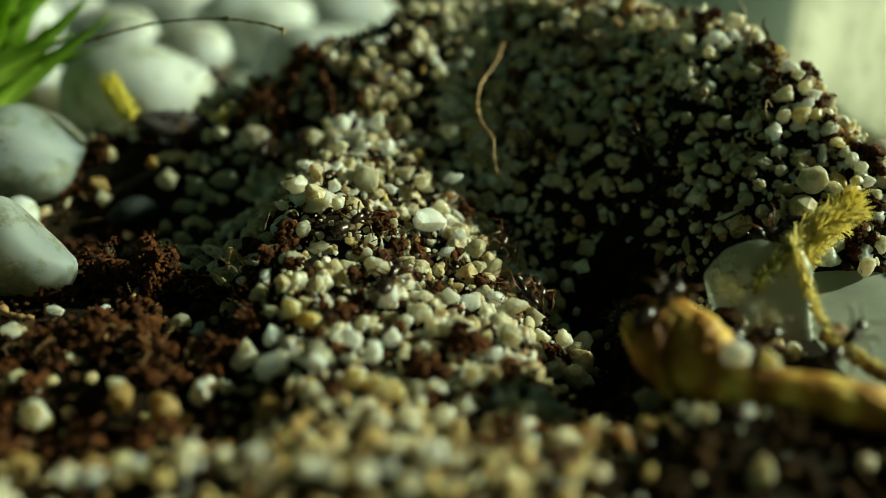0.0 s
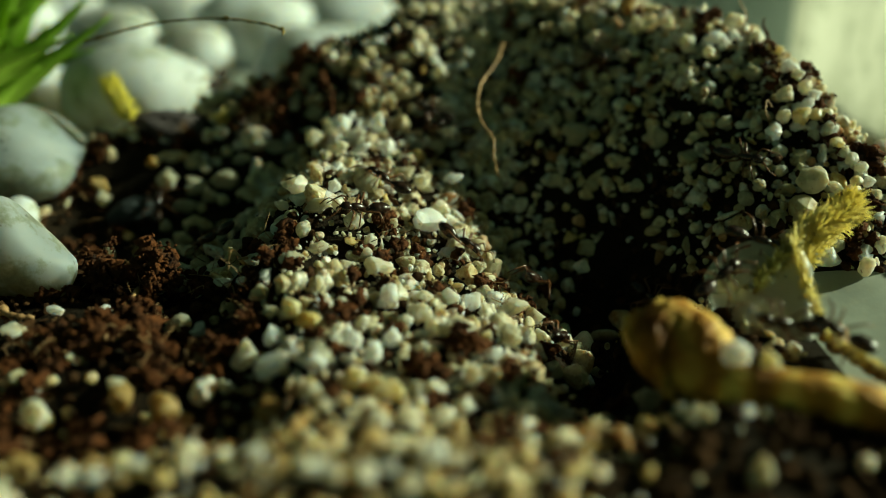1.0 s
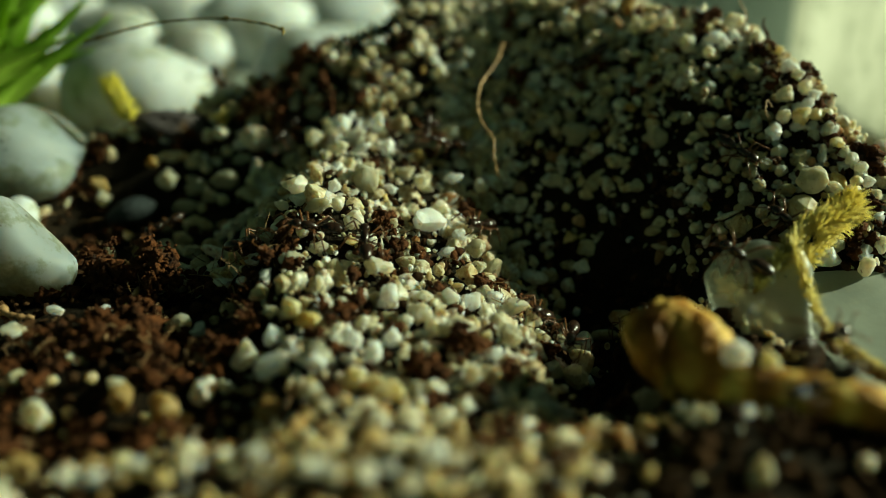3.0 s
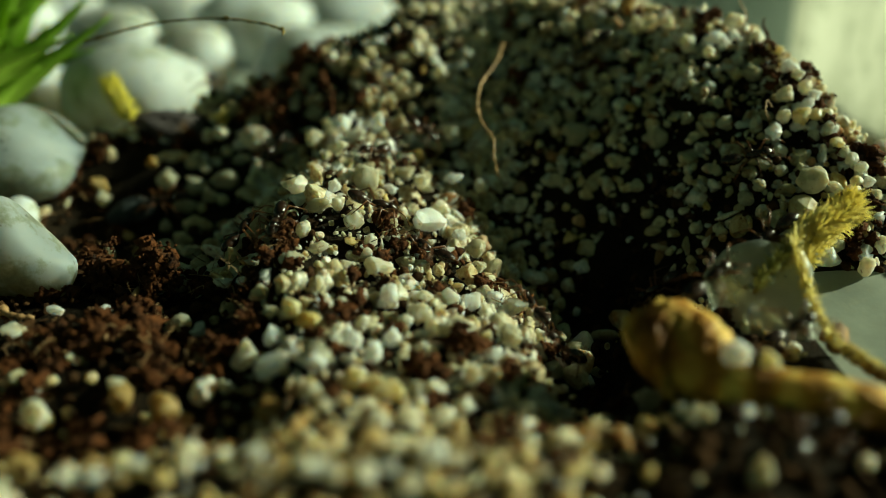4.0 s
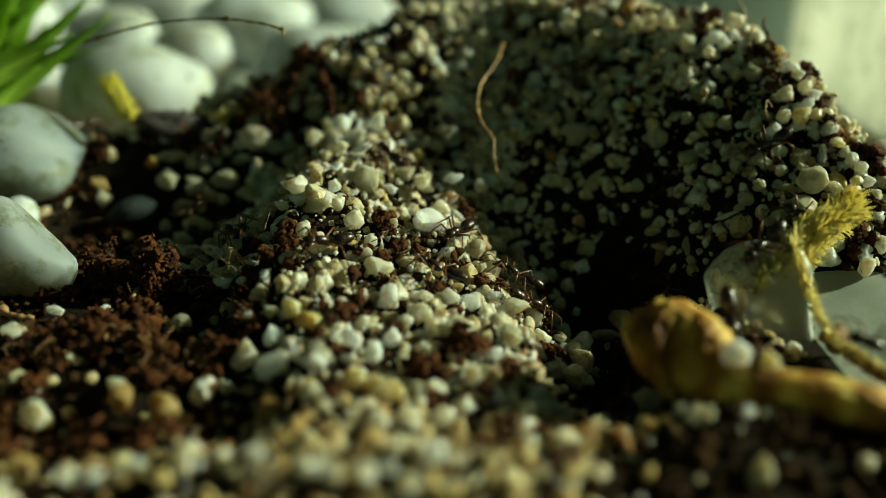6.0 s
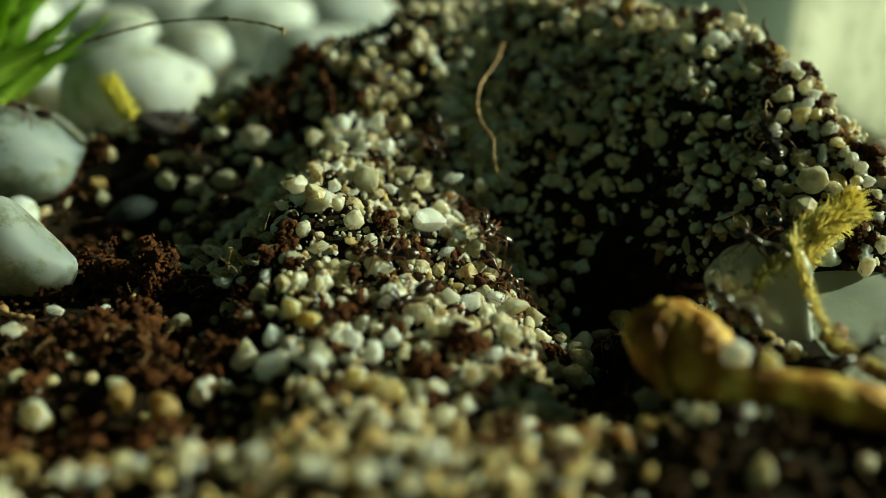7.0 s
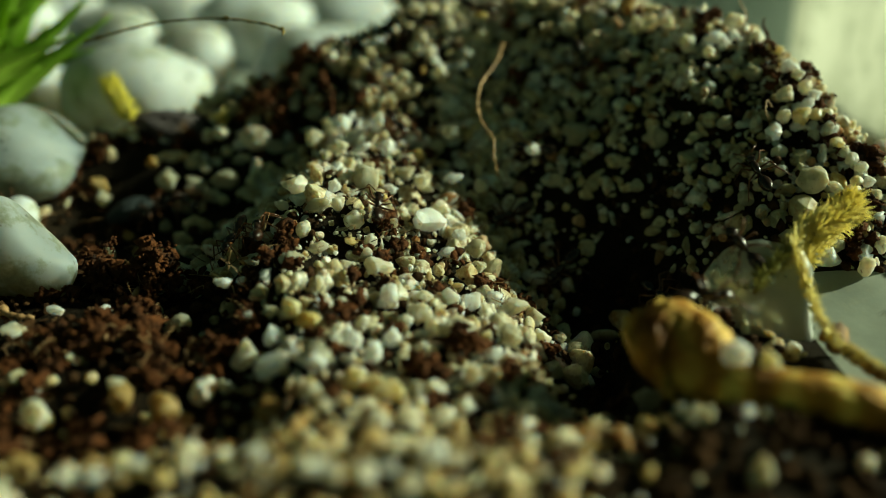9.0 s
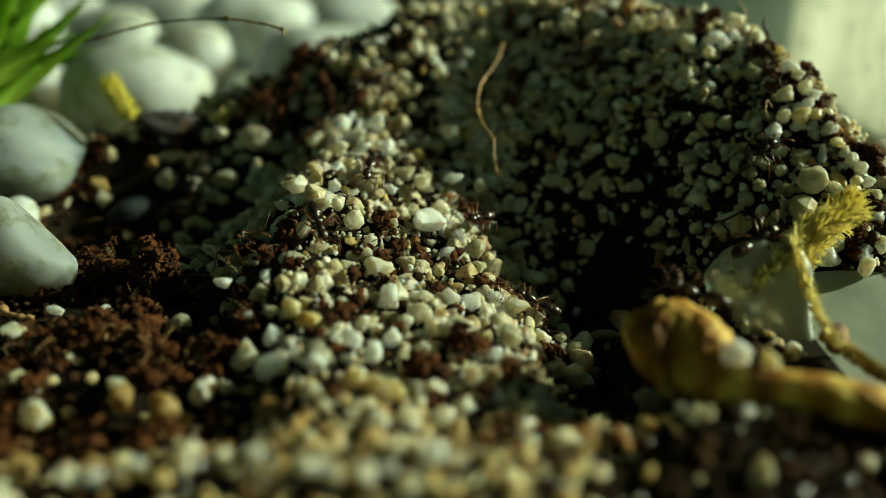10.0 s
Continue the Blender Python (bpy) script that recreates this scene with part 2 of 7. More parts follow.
# (x, y, radius, share) where the soil shows between the grains; many spots put dark ground where there is only shade
BARE_SHADED_SIDE = [(-15.5, 41, 3.2, 0.45), (-12.6, 39.8, 2.4, 0.5), (-15.5, 33, 3.8, 0.6), (-11, 32.5, 3.0, 0.65), (8.8, 35, 1.9, 0.75), (8.6, 32, 1.6, 0.6), (9.2, 38, 2.0, 0.5), (6.8, 36, 2.4, 0.5), (6.0, 33, 1.8, 0.45), (-19.5, 46, 3.0, 0.6), (-17, 51, 6, 0.3), (-10.5, 45, 3.5, 0.35), (-7.6, 34.2, 1.6, 0.6),
             (-10, 37.5, 2.2, 0.8), (-17, 57, 3.5, 0.25), (-9, 59, 2.5, 0.5), (20.3, 43.8, 1.0, 0.7), (13, 27, 3.0, 0.2), (16, 25, 4, 0.3), (-12, 47, 3.4, 0.2),
             (-16, 49, 4, 0.2), (-15, 28, 3, 0.1), (-18, 46, 4, 0.3), (-4, 57, 4, 0.25), (-17, 52, 3.5, 0.35), (-20, 52, 3, 0.4)]
BARE_SHADED_FRONT = [(8.2, 42.3, 4.6, 0.72), (10.5, 47, 4.0, 0.4), (5.0, 35, 1.5, 0.5), (12, 40, 2.8, 0.4), (7.5, 47.5, 3.0, 0.4), (5.5, 50, 3.5, 0.3), (-21, 50, 3, 0.2), (-15, 53.5, 4, 0.1), (-9.5, 30, 3, 0.5), (-13, 28.4, 3, 0.3), (-8, 33.5, 2, 0.6), (-8, 26, 2.2, 0.45),
              (10, 23, 3, 0.3), (9, 28, 2.4, 0.2), (12.6, 33, 2.2, 0.85), (10.6, 35, 1.6, 0.6), (13, 23, 3.5, 0.2), (16, 22, 4, 0.4), (5.6, 34.4, 1.5, 0.7), (12.6, 41.2, 1.8, 0.97), (-21, 46, 2.5, 0.3), (-18, 43.5, 2.8, 0.3),
              (-16.5, 37, 2.0, 0.6), (-18, 39, 2.0, 0.7), (-3.5, 41.5, 1.2, 0.6), (-0.5, 44, 1.0, 0.6)]
BARE_SHADED = BARE_SHADED_SIDE + BARE_SHADED_FRONT + [(-6, 40, 1.0, 0.6), (6.5, 22.3, 2.4, 0.4), (10, 22, 3.0, 0.4), (8.5, 24.5, 2.0, 0.3)]
FRONT_CREST = [(-2.6, 60, 5.6), (-5.0, 54, 4.3), (-5.7, 48, 4.1), (-6.1, 43, 3.5), (-6.4, 38, 2.4), (-5.4, 33, 1.2), (-4.4, 28, 0.8), (-4, 22, 0.4)]


def height(x, y):
    """The ground's height at (x, y), all in mm."""
    x, y = np.asarray(x, float), np.asarray(y, float)
    a = crest(x, y, MAIN_CREST, 0.78, 1.4, 2.5)
    b = crest(x, y, FRONT_CREST, 0.9, 0.44, 1.5)
    k = 0.55
    h = k * np.log(np.exp(a / k) + np.exp(b / k) + np.exp(0 / k)) - k * 0.7
    h = h - 4.3 * np.exp(-((x - 8.4) / 3.3) ** 2 - ((y - 42.8) / 3.6) ** 2)
    h = h - 1.1 * np.exp(-((y - 28.6) / 2.0) ** 2) * smooth(-4.5, -7.5, x) + 0.55 * smooth(26.5, 24, y) * smooth(2, -3, x)
    h = h - 1.7 * np.exp(-((x - 7.2) / 2.1) ** 2 - ((y - 36.6) / 3.0) ** 2)
    h = h + 0.7 * np.exp(-((y - 27) / 2.4) ** 2) * smooth(6.5, 9.5, x)
    h = h + 1.3 * np.exp(-((x - 1.2) / 3.2) ** 2 - ((y - 24.2) / 2.3) ** 2)
    h = h + 1.0 * np.exp(-((x - 8.8) / 2.2) ** 2 - ((y - 25.8) / 1.6) ** 2)
    # hollow on the left, sunk to keep the sun off it
    h = h - 1.7 * np.exp(-((x + 17.5) / 4.0) ** 2 - ((y - 48.5) / 5.0) ** 2)
    # ridge foot lowered so that it falls into shade
    h = h - 1.7 * smooth(2.9, 4.8, x) * smooth(9.0, 7.0, x) * smooth(27, 30, y) * smooth(40, 37, y)
    h = h - 1.0 * smooth(1.4, 3.4, x) * smooth(8.0, 6.0, x) * smooth(37, 39.5, y) * smooth(48.5, 45.5, y)
    # unseen bank behind the knob, added to shade the ridge foot
    h = h + 1.9 * np.exp(-((x - 9.9 - 0.3 * (y - 33.5)) / 1.2) ** 2 - ((y - 34) / 3.2) ** 2)
    return h + 0.22 * wobble(x, y) * (1 - smooth(11, 14, x) * smooth(41.5, 39.3, y))


def mesh_object(name, verts, faces, mat, shade=True):
    me = bpy.data.meshes.new(name)
    me.from_pydata(verts, [], faces)
    me.materials.append(mat)
    if shade:
        me.polygons.foreach_set("use_smooth", [True] * len(me.polygons))
    me.update()
    return new(name, me)


def ground():
    """The soil under the sand, and the bare plate that goes on around it at the same level."""
    xs = np.concatenate([np.linspace(-400, -42, 30), np.arange(-40, 40.1, 0.8), np.linspace(42, 400, 30)])
    ys = np.concatenate([np.linspace(-300, 8, 16), np.arange(10, 90.1, 0.8), np.linspace(94, 400, 20)])
    gx, gy = np.meshgrid(xs, ys)
    gz = height(gx, gy) - 0.35
    v = np.stack([gx, gy, gz], -1).reshape(-1, 3) * MM
    w = len(xs)
    soil, bare = [], []
    for j in range(len(ys) - 1):
        for i in range(w - 1):
            x, y = (xs[i] + xs[i + 1]) / 2, (ys[j] + ys[j + 1]) / 2
            (bare if y > 70 or abs(x) > 29 + 0.6 * math.sin(y) or y < 4 or (x > 15.4 and 30 < y < 39.4) else soil).append((j * w + i, j * w + i + 1, (j + 1) * w + i + 1, (j + 1) * w + i))
    made = []
    for name, faces, mat in (("ground", soil, M_SOIL), ("floor", bare, M_FLOOR)):
        bm = bmesh.new()
        used = {k: bm.verts.new(v[k]) for k in sorted({k for q in faces for k in q})}
        for q in faces:
            bm.faces.new([used[k] for k in q])
        me = bpy.data.meshes.new(name)
        bm.to_mesh(me)
        bm.free()
        me.materials.append(mat)
        me.polygons.foreach_set("use_smooth", [True] * len(me.polygons))
        made.append(new(name, me))
    tagged(made[1], "grey-green smooth base plate around the sand", "floor", kind="structure")
    return tagged(made[0], "dark damp soil under the sand mound", "ground", kind="structure")


def ball(sub):
    bm = bmesh.new()
    bmesh.ops.create_icosphere(bm, subdivisions=sub, radius=1)
    v = np.array([x.co[:] for x in bm.verts])
    f = np.array([[x.index for x in p.verts] for p in bm.faces])
    bm.free()
    return v, f


def pebble_shape(v, rng, rough=0.12, cuts=5, cut=0.78, hard=0.85):
    """A worn stone: a ball with flattened sides and uneven swellings."""
    v = v.copy()
    for _ in range(cuts):
        n = rng.normal(size=3)
        n /= np.linalg.norm(n)
        d = v @ n
        lim = cut + 0.18 * rng.random()
        v -= np.outer(np.clip(d - lim, 0, None) * hard, n)
    p = rng.random(3) * 6
    for k, amp in ((1.7, rough), (3.6, rough * 0.45)):
        s = np.sin(v[:, 0] * k + p[0]) * np.cos(v[:, 1] * k + p[1]) + np.sin(v[:, 2] * k + p[2])
        v *= (1 + amp * s)[:, None]
    return v


def turns(rng, n):
    q = rng.normal(size=(n, 4))
    q /= np.linalg.norm(q, axis=1)[:, None]
    w, x, y, z = q.T
    return np.stack([np.stack([1 - 2 * (y * y + z * z), 2 * (x * y - z * w), 2 * (x * z + y * w)], -1),
                     np.stack([2 * (x * y + z * w), 1 - 2 * (x * x + z * z), 2 * (y * z - x * w)], -1),
                     np.stack([2 * (x * z - y * w), 2 * (y * z + x * w), 1 - 2 * (x * x + y * y)], -1)], 1)


def scattered(name, pts, sizes, protos, faces, mat, rng, squash=(0.75, 1.25), shade=True):
    """Many small pieces in one mesh. pts in mm."""
    n = len(pts)
    R = turns(rng, n)
    which = rng.integers(0, len(protos), n)
    sc = rng.uniform(*squash, size=(n, 3)) * sizes[:, None]
    V = np.stack(protos)[which] * sc[:, None, :]
    V = np.einsum("nij,nkj->nki", R, V) + pts[:, None, :]
    F = faces[None] + (np.arange(n) * protos[0].shape[0])[:, None, None]
    return mesh_object(name, (V.reshape(-1, 3) * MM).tolist(), F.reshape(-1, 3).tolist(), mat, shade)


def sand(base):
    """The sand: the grains at the front of the mound singly, all others in one mesh."""
    rng = np.random.default_rng(4)
    v, f = ball(2)
    protos = [pebble_shape(v, rng, rng.uniform(0.02, 0.10), rng.integers(9, 17), rng.uniform(0.50, 0.74), 0.97) * (rng.uniform(0.65, 1.25, 3) if k % 4 else np.array([1.35, 0.8, 0.38])) for k in range(36)]
    protos = [p * (1 + rng.normal(size=len(p)) * 0.035)[:, None] for p in protos]
    step = 0.56
    gx, gy = np.meshgrid(np.arange(-34, 34, step), np.arange(17, 70, step))
    x = gx.ravel() + rng.uniform(-0.5, 0.5, gx.size) * step
    y = gy.ravel() + rng.uniform(-0.5, 0.5, gx.size) * step
    keep = np.abs(x) < 0.52 * y + 4
    bare = sum(np.exp(-((x - px) ** 2 + (y - py) ** 2) / (r * r)) * q for px, py, r, q in BARE_SHADED)
    thin = 0.14 * smooth(6, 12, np.abs(x + 3))
    bare = bare + smooth(13.8, 15.4, x + 0.25 * np.sin(y * 2)) * smooth(39.7, 39.3, y) * smooth(28.5, 31, y)
    thin = np.where((x > 2) & (y > 38), 0.0, thin)
    keep &= rng.random(len(x)) > np.clip(bare + thin, 0, 0.985)
    x, y = x[keep], y[keep]
    fx, fy = rng.uniform(0, 24, 5200), rng.uniform(42, 66, 5200)
    fill = (np.hypot((fx - 8.5) / 2.6, (fy - 43.0) / 2.6) > 1) & (rng.random(5200) < 0.6 + 0.35 * smooth(48, 54, fy))
    gx, gy = rng.uniform(-5, 5.5, 420), rng.uniform(25, 37, 420)
    nx, ny = rng.uniform(-9, 4.5, 300), rng.uniform(20.5, 27, 300)
    x, y = np.concatenate([x, fx[fill], gx, nx]), np.concatenate([y, fy[fill], gy, ny])
    size = np.clip(rng.lognormal(-1.13, 0.42, len(x)), 0.13, 0.8)
    size = np.minimum(size * (1 + 0.10 * smooth(4, 1, x) * smooth(29, 34, y) - 0.24 * smooth(33, 26, y)), np.where(y < 30, 0.46, 0.64))
    size = size * (1 - 0.2 * smooth(1, 6, x) * smooth(41, 46, y))
    z = height(x, y) + rng.uniform(-0.85, 0.08, len(x))
    room = ~((x > 14.4) & (y > 29) & (y < 39.3)) & ~((x < -8) & (y > 41) & (size < 0.26))
    size = np.where((x < -8) & (y > 41), size * 1.15, size)
    for gx, gy, gz, r in SPOTS:
        room &= (np.hypot(x - gx, (y - gy + 0.2) * 0.8) > 0.75 * r + 0.5 * size) | (z < gz - 1.3 * r)
    x, y, z, size = x[room], y[room], z[room], size[room]
    pts = np.stack([x, y, z], -1)
    near = np.flatnonzero((np.abs(x + 1.5) < 5.5) & (np.abs(y - 40.5) < 5) & (z > height(x, y) - 0.32))[:300]
    rest = np.ones(len(x), bool)
    rest[near] = False
    amber = rest & (y + 1.5 * np.sin(x * 0.7) + rng.normal(size=len(x)) < 28.5)
    tagged(scattered("sand", pts[rest & ~amber], size[rest & ~amber], protos, f, M_SAND, rng, (0.8, 1.2), False), "cream and yellow coarse sand grains heaped in a mound", "sand", kind="stuff")
    tagged(scattered("amber_sand", pts[amber], size[amber], protos, f, M_SAND_AMBER, rng, (0.8, 1.2), False), "amber and cream coarse sand grains at the mound's foot", "sand", kind="stuff")
    chips(rng)
    shared = []
    v, f = ball(3)
    for k in range(36):
        p = pebble_shape(v, rng, rng.uniform(0.02, 0.10), rng.integers(9, 17), rng.uniform(0.50, 0.74), 0.97) * (rng.uniform(0.65, 1.25, 3) if k % 4 else np.array([1.35, 0.8, 0.4]))
        p = p * (1 + 0.05 * np.sin(p * 7 + k).sum(1))[:, None]
        me = bpy.data.meshes.new("sand_grain")
        me.from_pydata((p * MM).tolist(), [], f.tolist())
        me.materials.append(M_GRAIN)
        me.polygons.foreach_set("use_smooth", [True] * len(me.polygons))
        me.set_sharp_from_angle(angle=radians(24))
        shared.append(me)
    for k in near:
        ob = new("sand_grain", shared[int(rng.integers(0, len(shared)))])
        ob.parent = base
        ob.matrix_world = Matrix.LocRotScale(Vector(pts[k] * MM), Euler(rng.uniform(0, 6.28, 3)), Vector(rng.uniform(0.8, 1.2, 3) * size[k]))


def chips(rng):
    """Fine shell and stone chips that fill the gaps between the grains."""
    v, f = ball(1)
    protos = [pebble_shape(v, rng, 0.15, 6, 0.5, 0.95) * rng.uniform(0.5, 1.5, 3) for _ in range(24)]
    y = np.concatenate([rng.uniform(22, 60, 3600), rng.uniform(30, 50, 1100)])
    x = np.concatenate([rng.uniform(-0.45, 0.45, 3600) * y[:3600], rng.uniform(-7.5, 4.5, 1100)])
    open_soil = sum(np.exp(-((x - px) ** 2 + (y - py) ** 2) / (r * r)) * q for px, py, r, q in BARE_SHADED)
    keep = (rng.random(len(x)) > np.clip(open_soil * 1.2, 0, 0.95)) & ~((x > 13.8) & (y < 39.8) & (y > 28.5)) & ~((x < -7.5) & (rng.random(len(x)) < 0.85))
    x, y = x[keep], y[keep]
    pts = np.stack([x, y, height(x, y) + rng.uniform(-0.45, 0.08, len(x))], -1)
    tagged(scattered("sand_chips", pts, rng.uniform(0.06, 0.19, len(x)), protos, f, M_SAND, rng, (0.7, 1.3), False), "fine pale chips between the sand grains", "sand", kind="stuff")


def part(name, bm, mat, parent, label=""):
    """Links a bmesh as one mesh object under a thing or a part."""
    me = bpy.data.meshes.new(name)
    bm.to_mesh(me)
    bm.free()
    me.materials.append(mat)
    me.polygons.foreach_set("use_smooth", [True] * len(me.polygons))
    ob = new(name, me)
    ob.parent = parent
    if label:
        ob["label"] = label
    return ob


def empty(name, x, y, z):
    ob = new(name)
    ob.empty_display_size = 1 * MM
    ob.matrix_world = pose(x * MM, y * MM, z * MM)
    return ob


def spline(points, n):
    """n points along a smooth line through the given ones."""
    p = np.array(points, float)
    p = np.vstack([2 * p[0] - p[1], p, 2 * p[-1] - p[-2]])
    out = []
    m = len(p) - 3
    for u in np.linspace(0, m - 1e-6, n):
        i, t = int(u), u - int(u)
        a, b, c, d = p[i:i + 4]
        out.append(0.5 * (2 * b + (c - a) * t + (2 * a - 5 * b + 4 * c - d) * t ** 2 + (3 * b - a - 3 * c + d) * t ** 3))
    return np.array(out)


def tube(bm, line, radii, sides=8, rough=0.0, seed=0):
    """A rounded, uneven tube along a line (mm)."""
    rng = np.random.default_rng(seed)
    n = len(line)
    tang = np.gradient(line, axis=0)
    tang /= np.linalg.norm(tang, axis=1)[:, None] + 1e-9
    ref = np.array([0.31, 0.2, 0.93])
    rings = []
    for k in range(n):
        a = np.cross(tang[k], ref)
        a /= np.linalg.norm(a) + 1e-9
        b = np.cross(tang[k], a)
        ring = []
        for j in range(sides):
            w = 2 * math.pi * j / sides
            r = radii[k] * (1 + rough * rng.uniform(-1, 1))
            ring.append(bm.verts.new((line[k] + r * (a * math.cos(w) + b * math.sin(w))) * MM))
        rings.append(ring)
    for r0, r1 in zip(rings, rings[1:]):
        for j in range(sides):
            bm.faces.new((r0[j], r0[(j + 1) % sides], r1[(j + 1) % sides], r1[j]))
    bm.faces.new(rings[0][::-1])
    bm.faces.new(rings[-1])
    return bm


def strand(name, points, r0, r1, mat, label, category, group="", rough=0.15, knots=0, seed=0):
    """A root, stem or fibre as one thin uneven tube."""
    n = max(14, 7 * len(points))
    line = spline(points, n)
    rng = np.random.default_rng(seed)
    line = line + rng.normal(size=line.shape) * r0 * 0.10
    radii = np.linspace(r0, r1, n) * (1 + 0.25 * np.sin(np.arange(n) * 1.7 + seed))
    for _ in range(knots):
        radii[rng.integers(2, n - 2)] *= 1.9
    bm = tube(bmesh.new(), line, radii, 8, rough, seed)
    me = bpy.data.meshes.new(name)
    bm.to_mesh(me)
    bm.free()
    me.materials.append(mat)
    me.polygons.foreach_set("use_smooth", [True] * len(me.polygons))
    return tagged(new(name, me), label, category, group)


def pebble(x, y, z, rx, ry, rz, turn=0, tilt=0, seed=0, nose=0.0, label="smooth white rounded aquarium pebble beside the mound", mat=M_PEBBLE):
    """A water-worn pebble: an ellipsoid with low swellings, one flatter side and faint dents."""
    rng = np.random.default_rng(seed + 100)
    v, f = ball(5)
    off = Vector(rng.uniform(-9, 9, 3))
    k = np.array([1 + 0.26 * noise.noise(Vector(p) * 0.8 + off) + 0.035 * noise.noise(Vector(p) * 1.9 + off) + 0.003 * noise.noise(Vector(p) * 9 + off) for p in v])
    v = np.sign(v) * np.abs(v) ** 0.96 * k[:, None]
    v = v / np.abs(v).max(0)
    slope = nose * smooth(0.15, 0.95, v[:, 0])
    v[:, 2] = np.where(v[:, 2] > 0, v[:, 2] * (1 - 0.6 * slope), v[:, 2]) - 0.28 * slope
    v = v * np.array([rx, ry, rz])
    ob = mesh_object("pebble", (v * MM).tolist(), f.tolist(), mat)
    ob.matrix_world = pose(x * MM, y * MM, z * MM, 0, tilt, turn)
    return tagged(ob, label, "pebble", "white pebbles beside the mound")


def leaf(bm, base, along, up, length, width, curl=0.3, fold=0.25, steps=4):
    """A pointed, folded leaf (mm) as a thin closed blade."""
    along = along / np.linalg.norm(along)
    side = np.cross(along, up)
    side /= np.linalg.norm(side) + 1e-9
    nrm = np.cross(side, along)
    rows = []
    for k in range(steps + 1):
        t = k / steps
        w = width * (math.sin(math.pi * min(1, 0.18 + 0.82 * t)) ** 0.8) * 0.5 if k < steps else width * 0.03
        c = base + along * length * t + nrm * curl * length * t * t
        rows.append([bm.verts.new((c - side * w + nrm * fold * w) * MM), bm.verts.new((c - nrm * width * 0.04) * MM), bm.verts.new((c + side * w + nrm * fold * w) * MM), bm.verts.new((c + nrm * width * 0.05) * MM)])
    for a, b in zip(rows, rows[1:]):
        for j in range(4):
            bm.faces.new((a[j], a[(j + 1) % 4], b[(j + 1) % 4], b[j]))
    bm.faces.new(rows[0][::-1])
    bm.faces.new(rows[-1])


def moss(points, stem_r, leaf_len, leaf_w, per_mm, mat, label, seed=0, taper=0.4, spread=0.9):
    """A moss shoot: a stem part and a leaf part of many small pointed leaves."""
    rng = np.random.default_rng(seed)
    thing = empty("moss", *points[0])
    line = spline(points, 16 * len(points))
    off = -np.array(points[0])
    part("stem", tube(bmesh.new(), line + off, np.linspace(stem_r, stem_r * 0.5, len(line)), 6, 0.2, seed), M_STEM, thing, "brownish thin moss stem")
    seg = np.linalg.norm(np.diff(line, axis=0), axis=1)
    total = seg.sum()
    bm = bmesh.new()
    cum = np.concatenate([[0], np.cumsum(seg)])
    for s in np.linspace(0, total, int(total * per_mm)):
        i = min(np.searchsorted(cum, s), len(line) - 2)
        tang = line[i + 1] - line[i]
        tang /= np.linalg.norm(tang)
        v = rng.normal(size=3)
        v -= tang * (v @ tang)
        v /= np.linalg.norm(v)
        k = 1 - taper * (1 - s / total)
        leaf(bm, line[i] + off + v * stem_r * 0.6, tang * rng.uniform(0.3, 0.9) + v * spread, tang, leaf_len * k * rng.uniform(0.6, 1.25), leaf_w * rng.uniform(0.7, 1.2), rng.uniform(-0.1, 0.35))
    part("leaves", bm, mat, thing)
    return tagged(thing, label, "moss")


def grass(blades, label):
    """A tuft of broad blades; each blade (points from root to tip, width) is a part."""
    x0, y0, z0 = blades[0][0][0]
    thing = empty("grass_plant", x0, y0, z0)
    for points, width in blades:
        line = spline(points, 18) - np.array([x0, y0, z0])
        bm = bmesh.new()
        rows = []
        for k, c in enumerate(line):
            t = k / 17
            tang = line[min(k + 1, 17)] - line[max(k - 1, 0)]
            side = np.cross(tang, (0.2, 1, 0.3))
            side /= np.linalg.norm(side)
            n = np.cross(side, tang)
            n /= np.linalg.norm(n)
            w = width * 0.5 * (1 - t ** 2.2) * (0.75 + 0.5 * math.sin(math.pi * min(1, t + 0.2))) + 0.02
            rows.append([bm.verts.new((c - side * w - n * 0.18 * w) * MM), bm.verts.new((c + n * 0.1 * w) * MM), bm.verts.new((c + side * w - n * 0.18 * w) * MM), bm.verts.new((c + n * (0.1 * w + 0.12)) * MM)])
        for a, b in zip(rows, rows[1:]):
            for j in range(4):
                bm.faces.new((a[j], a[(j + 1) % 4], b[(j + 1) % 4], b[j]))
        bm.faces.new(rows[0][::-1])
        bm.faces.new(rows[-1])
        part("blade", bm, M_GRASS, thing)
    return tagged(thing, label, "plant")


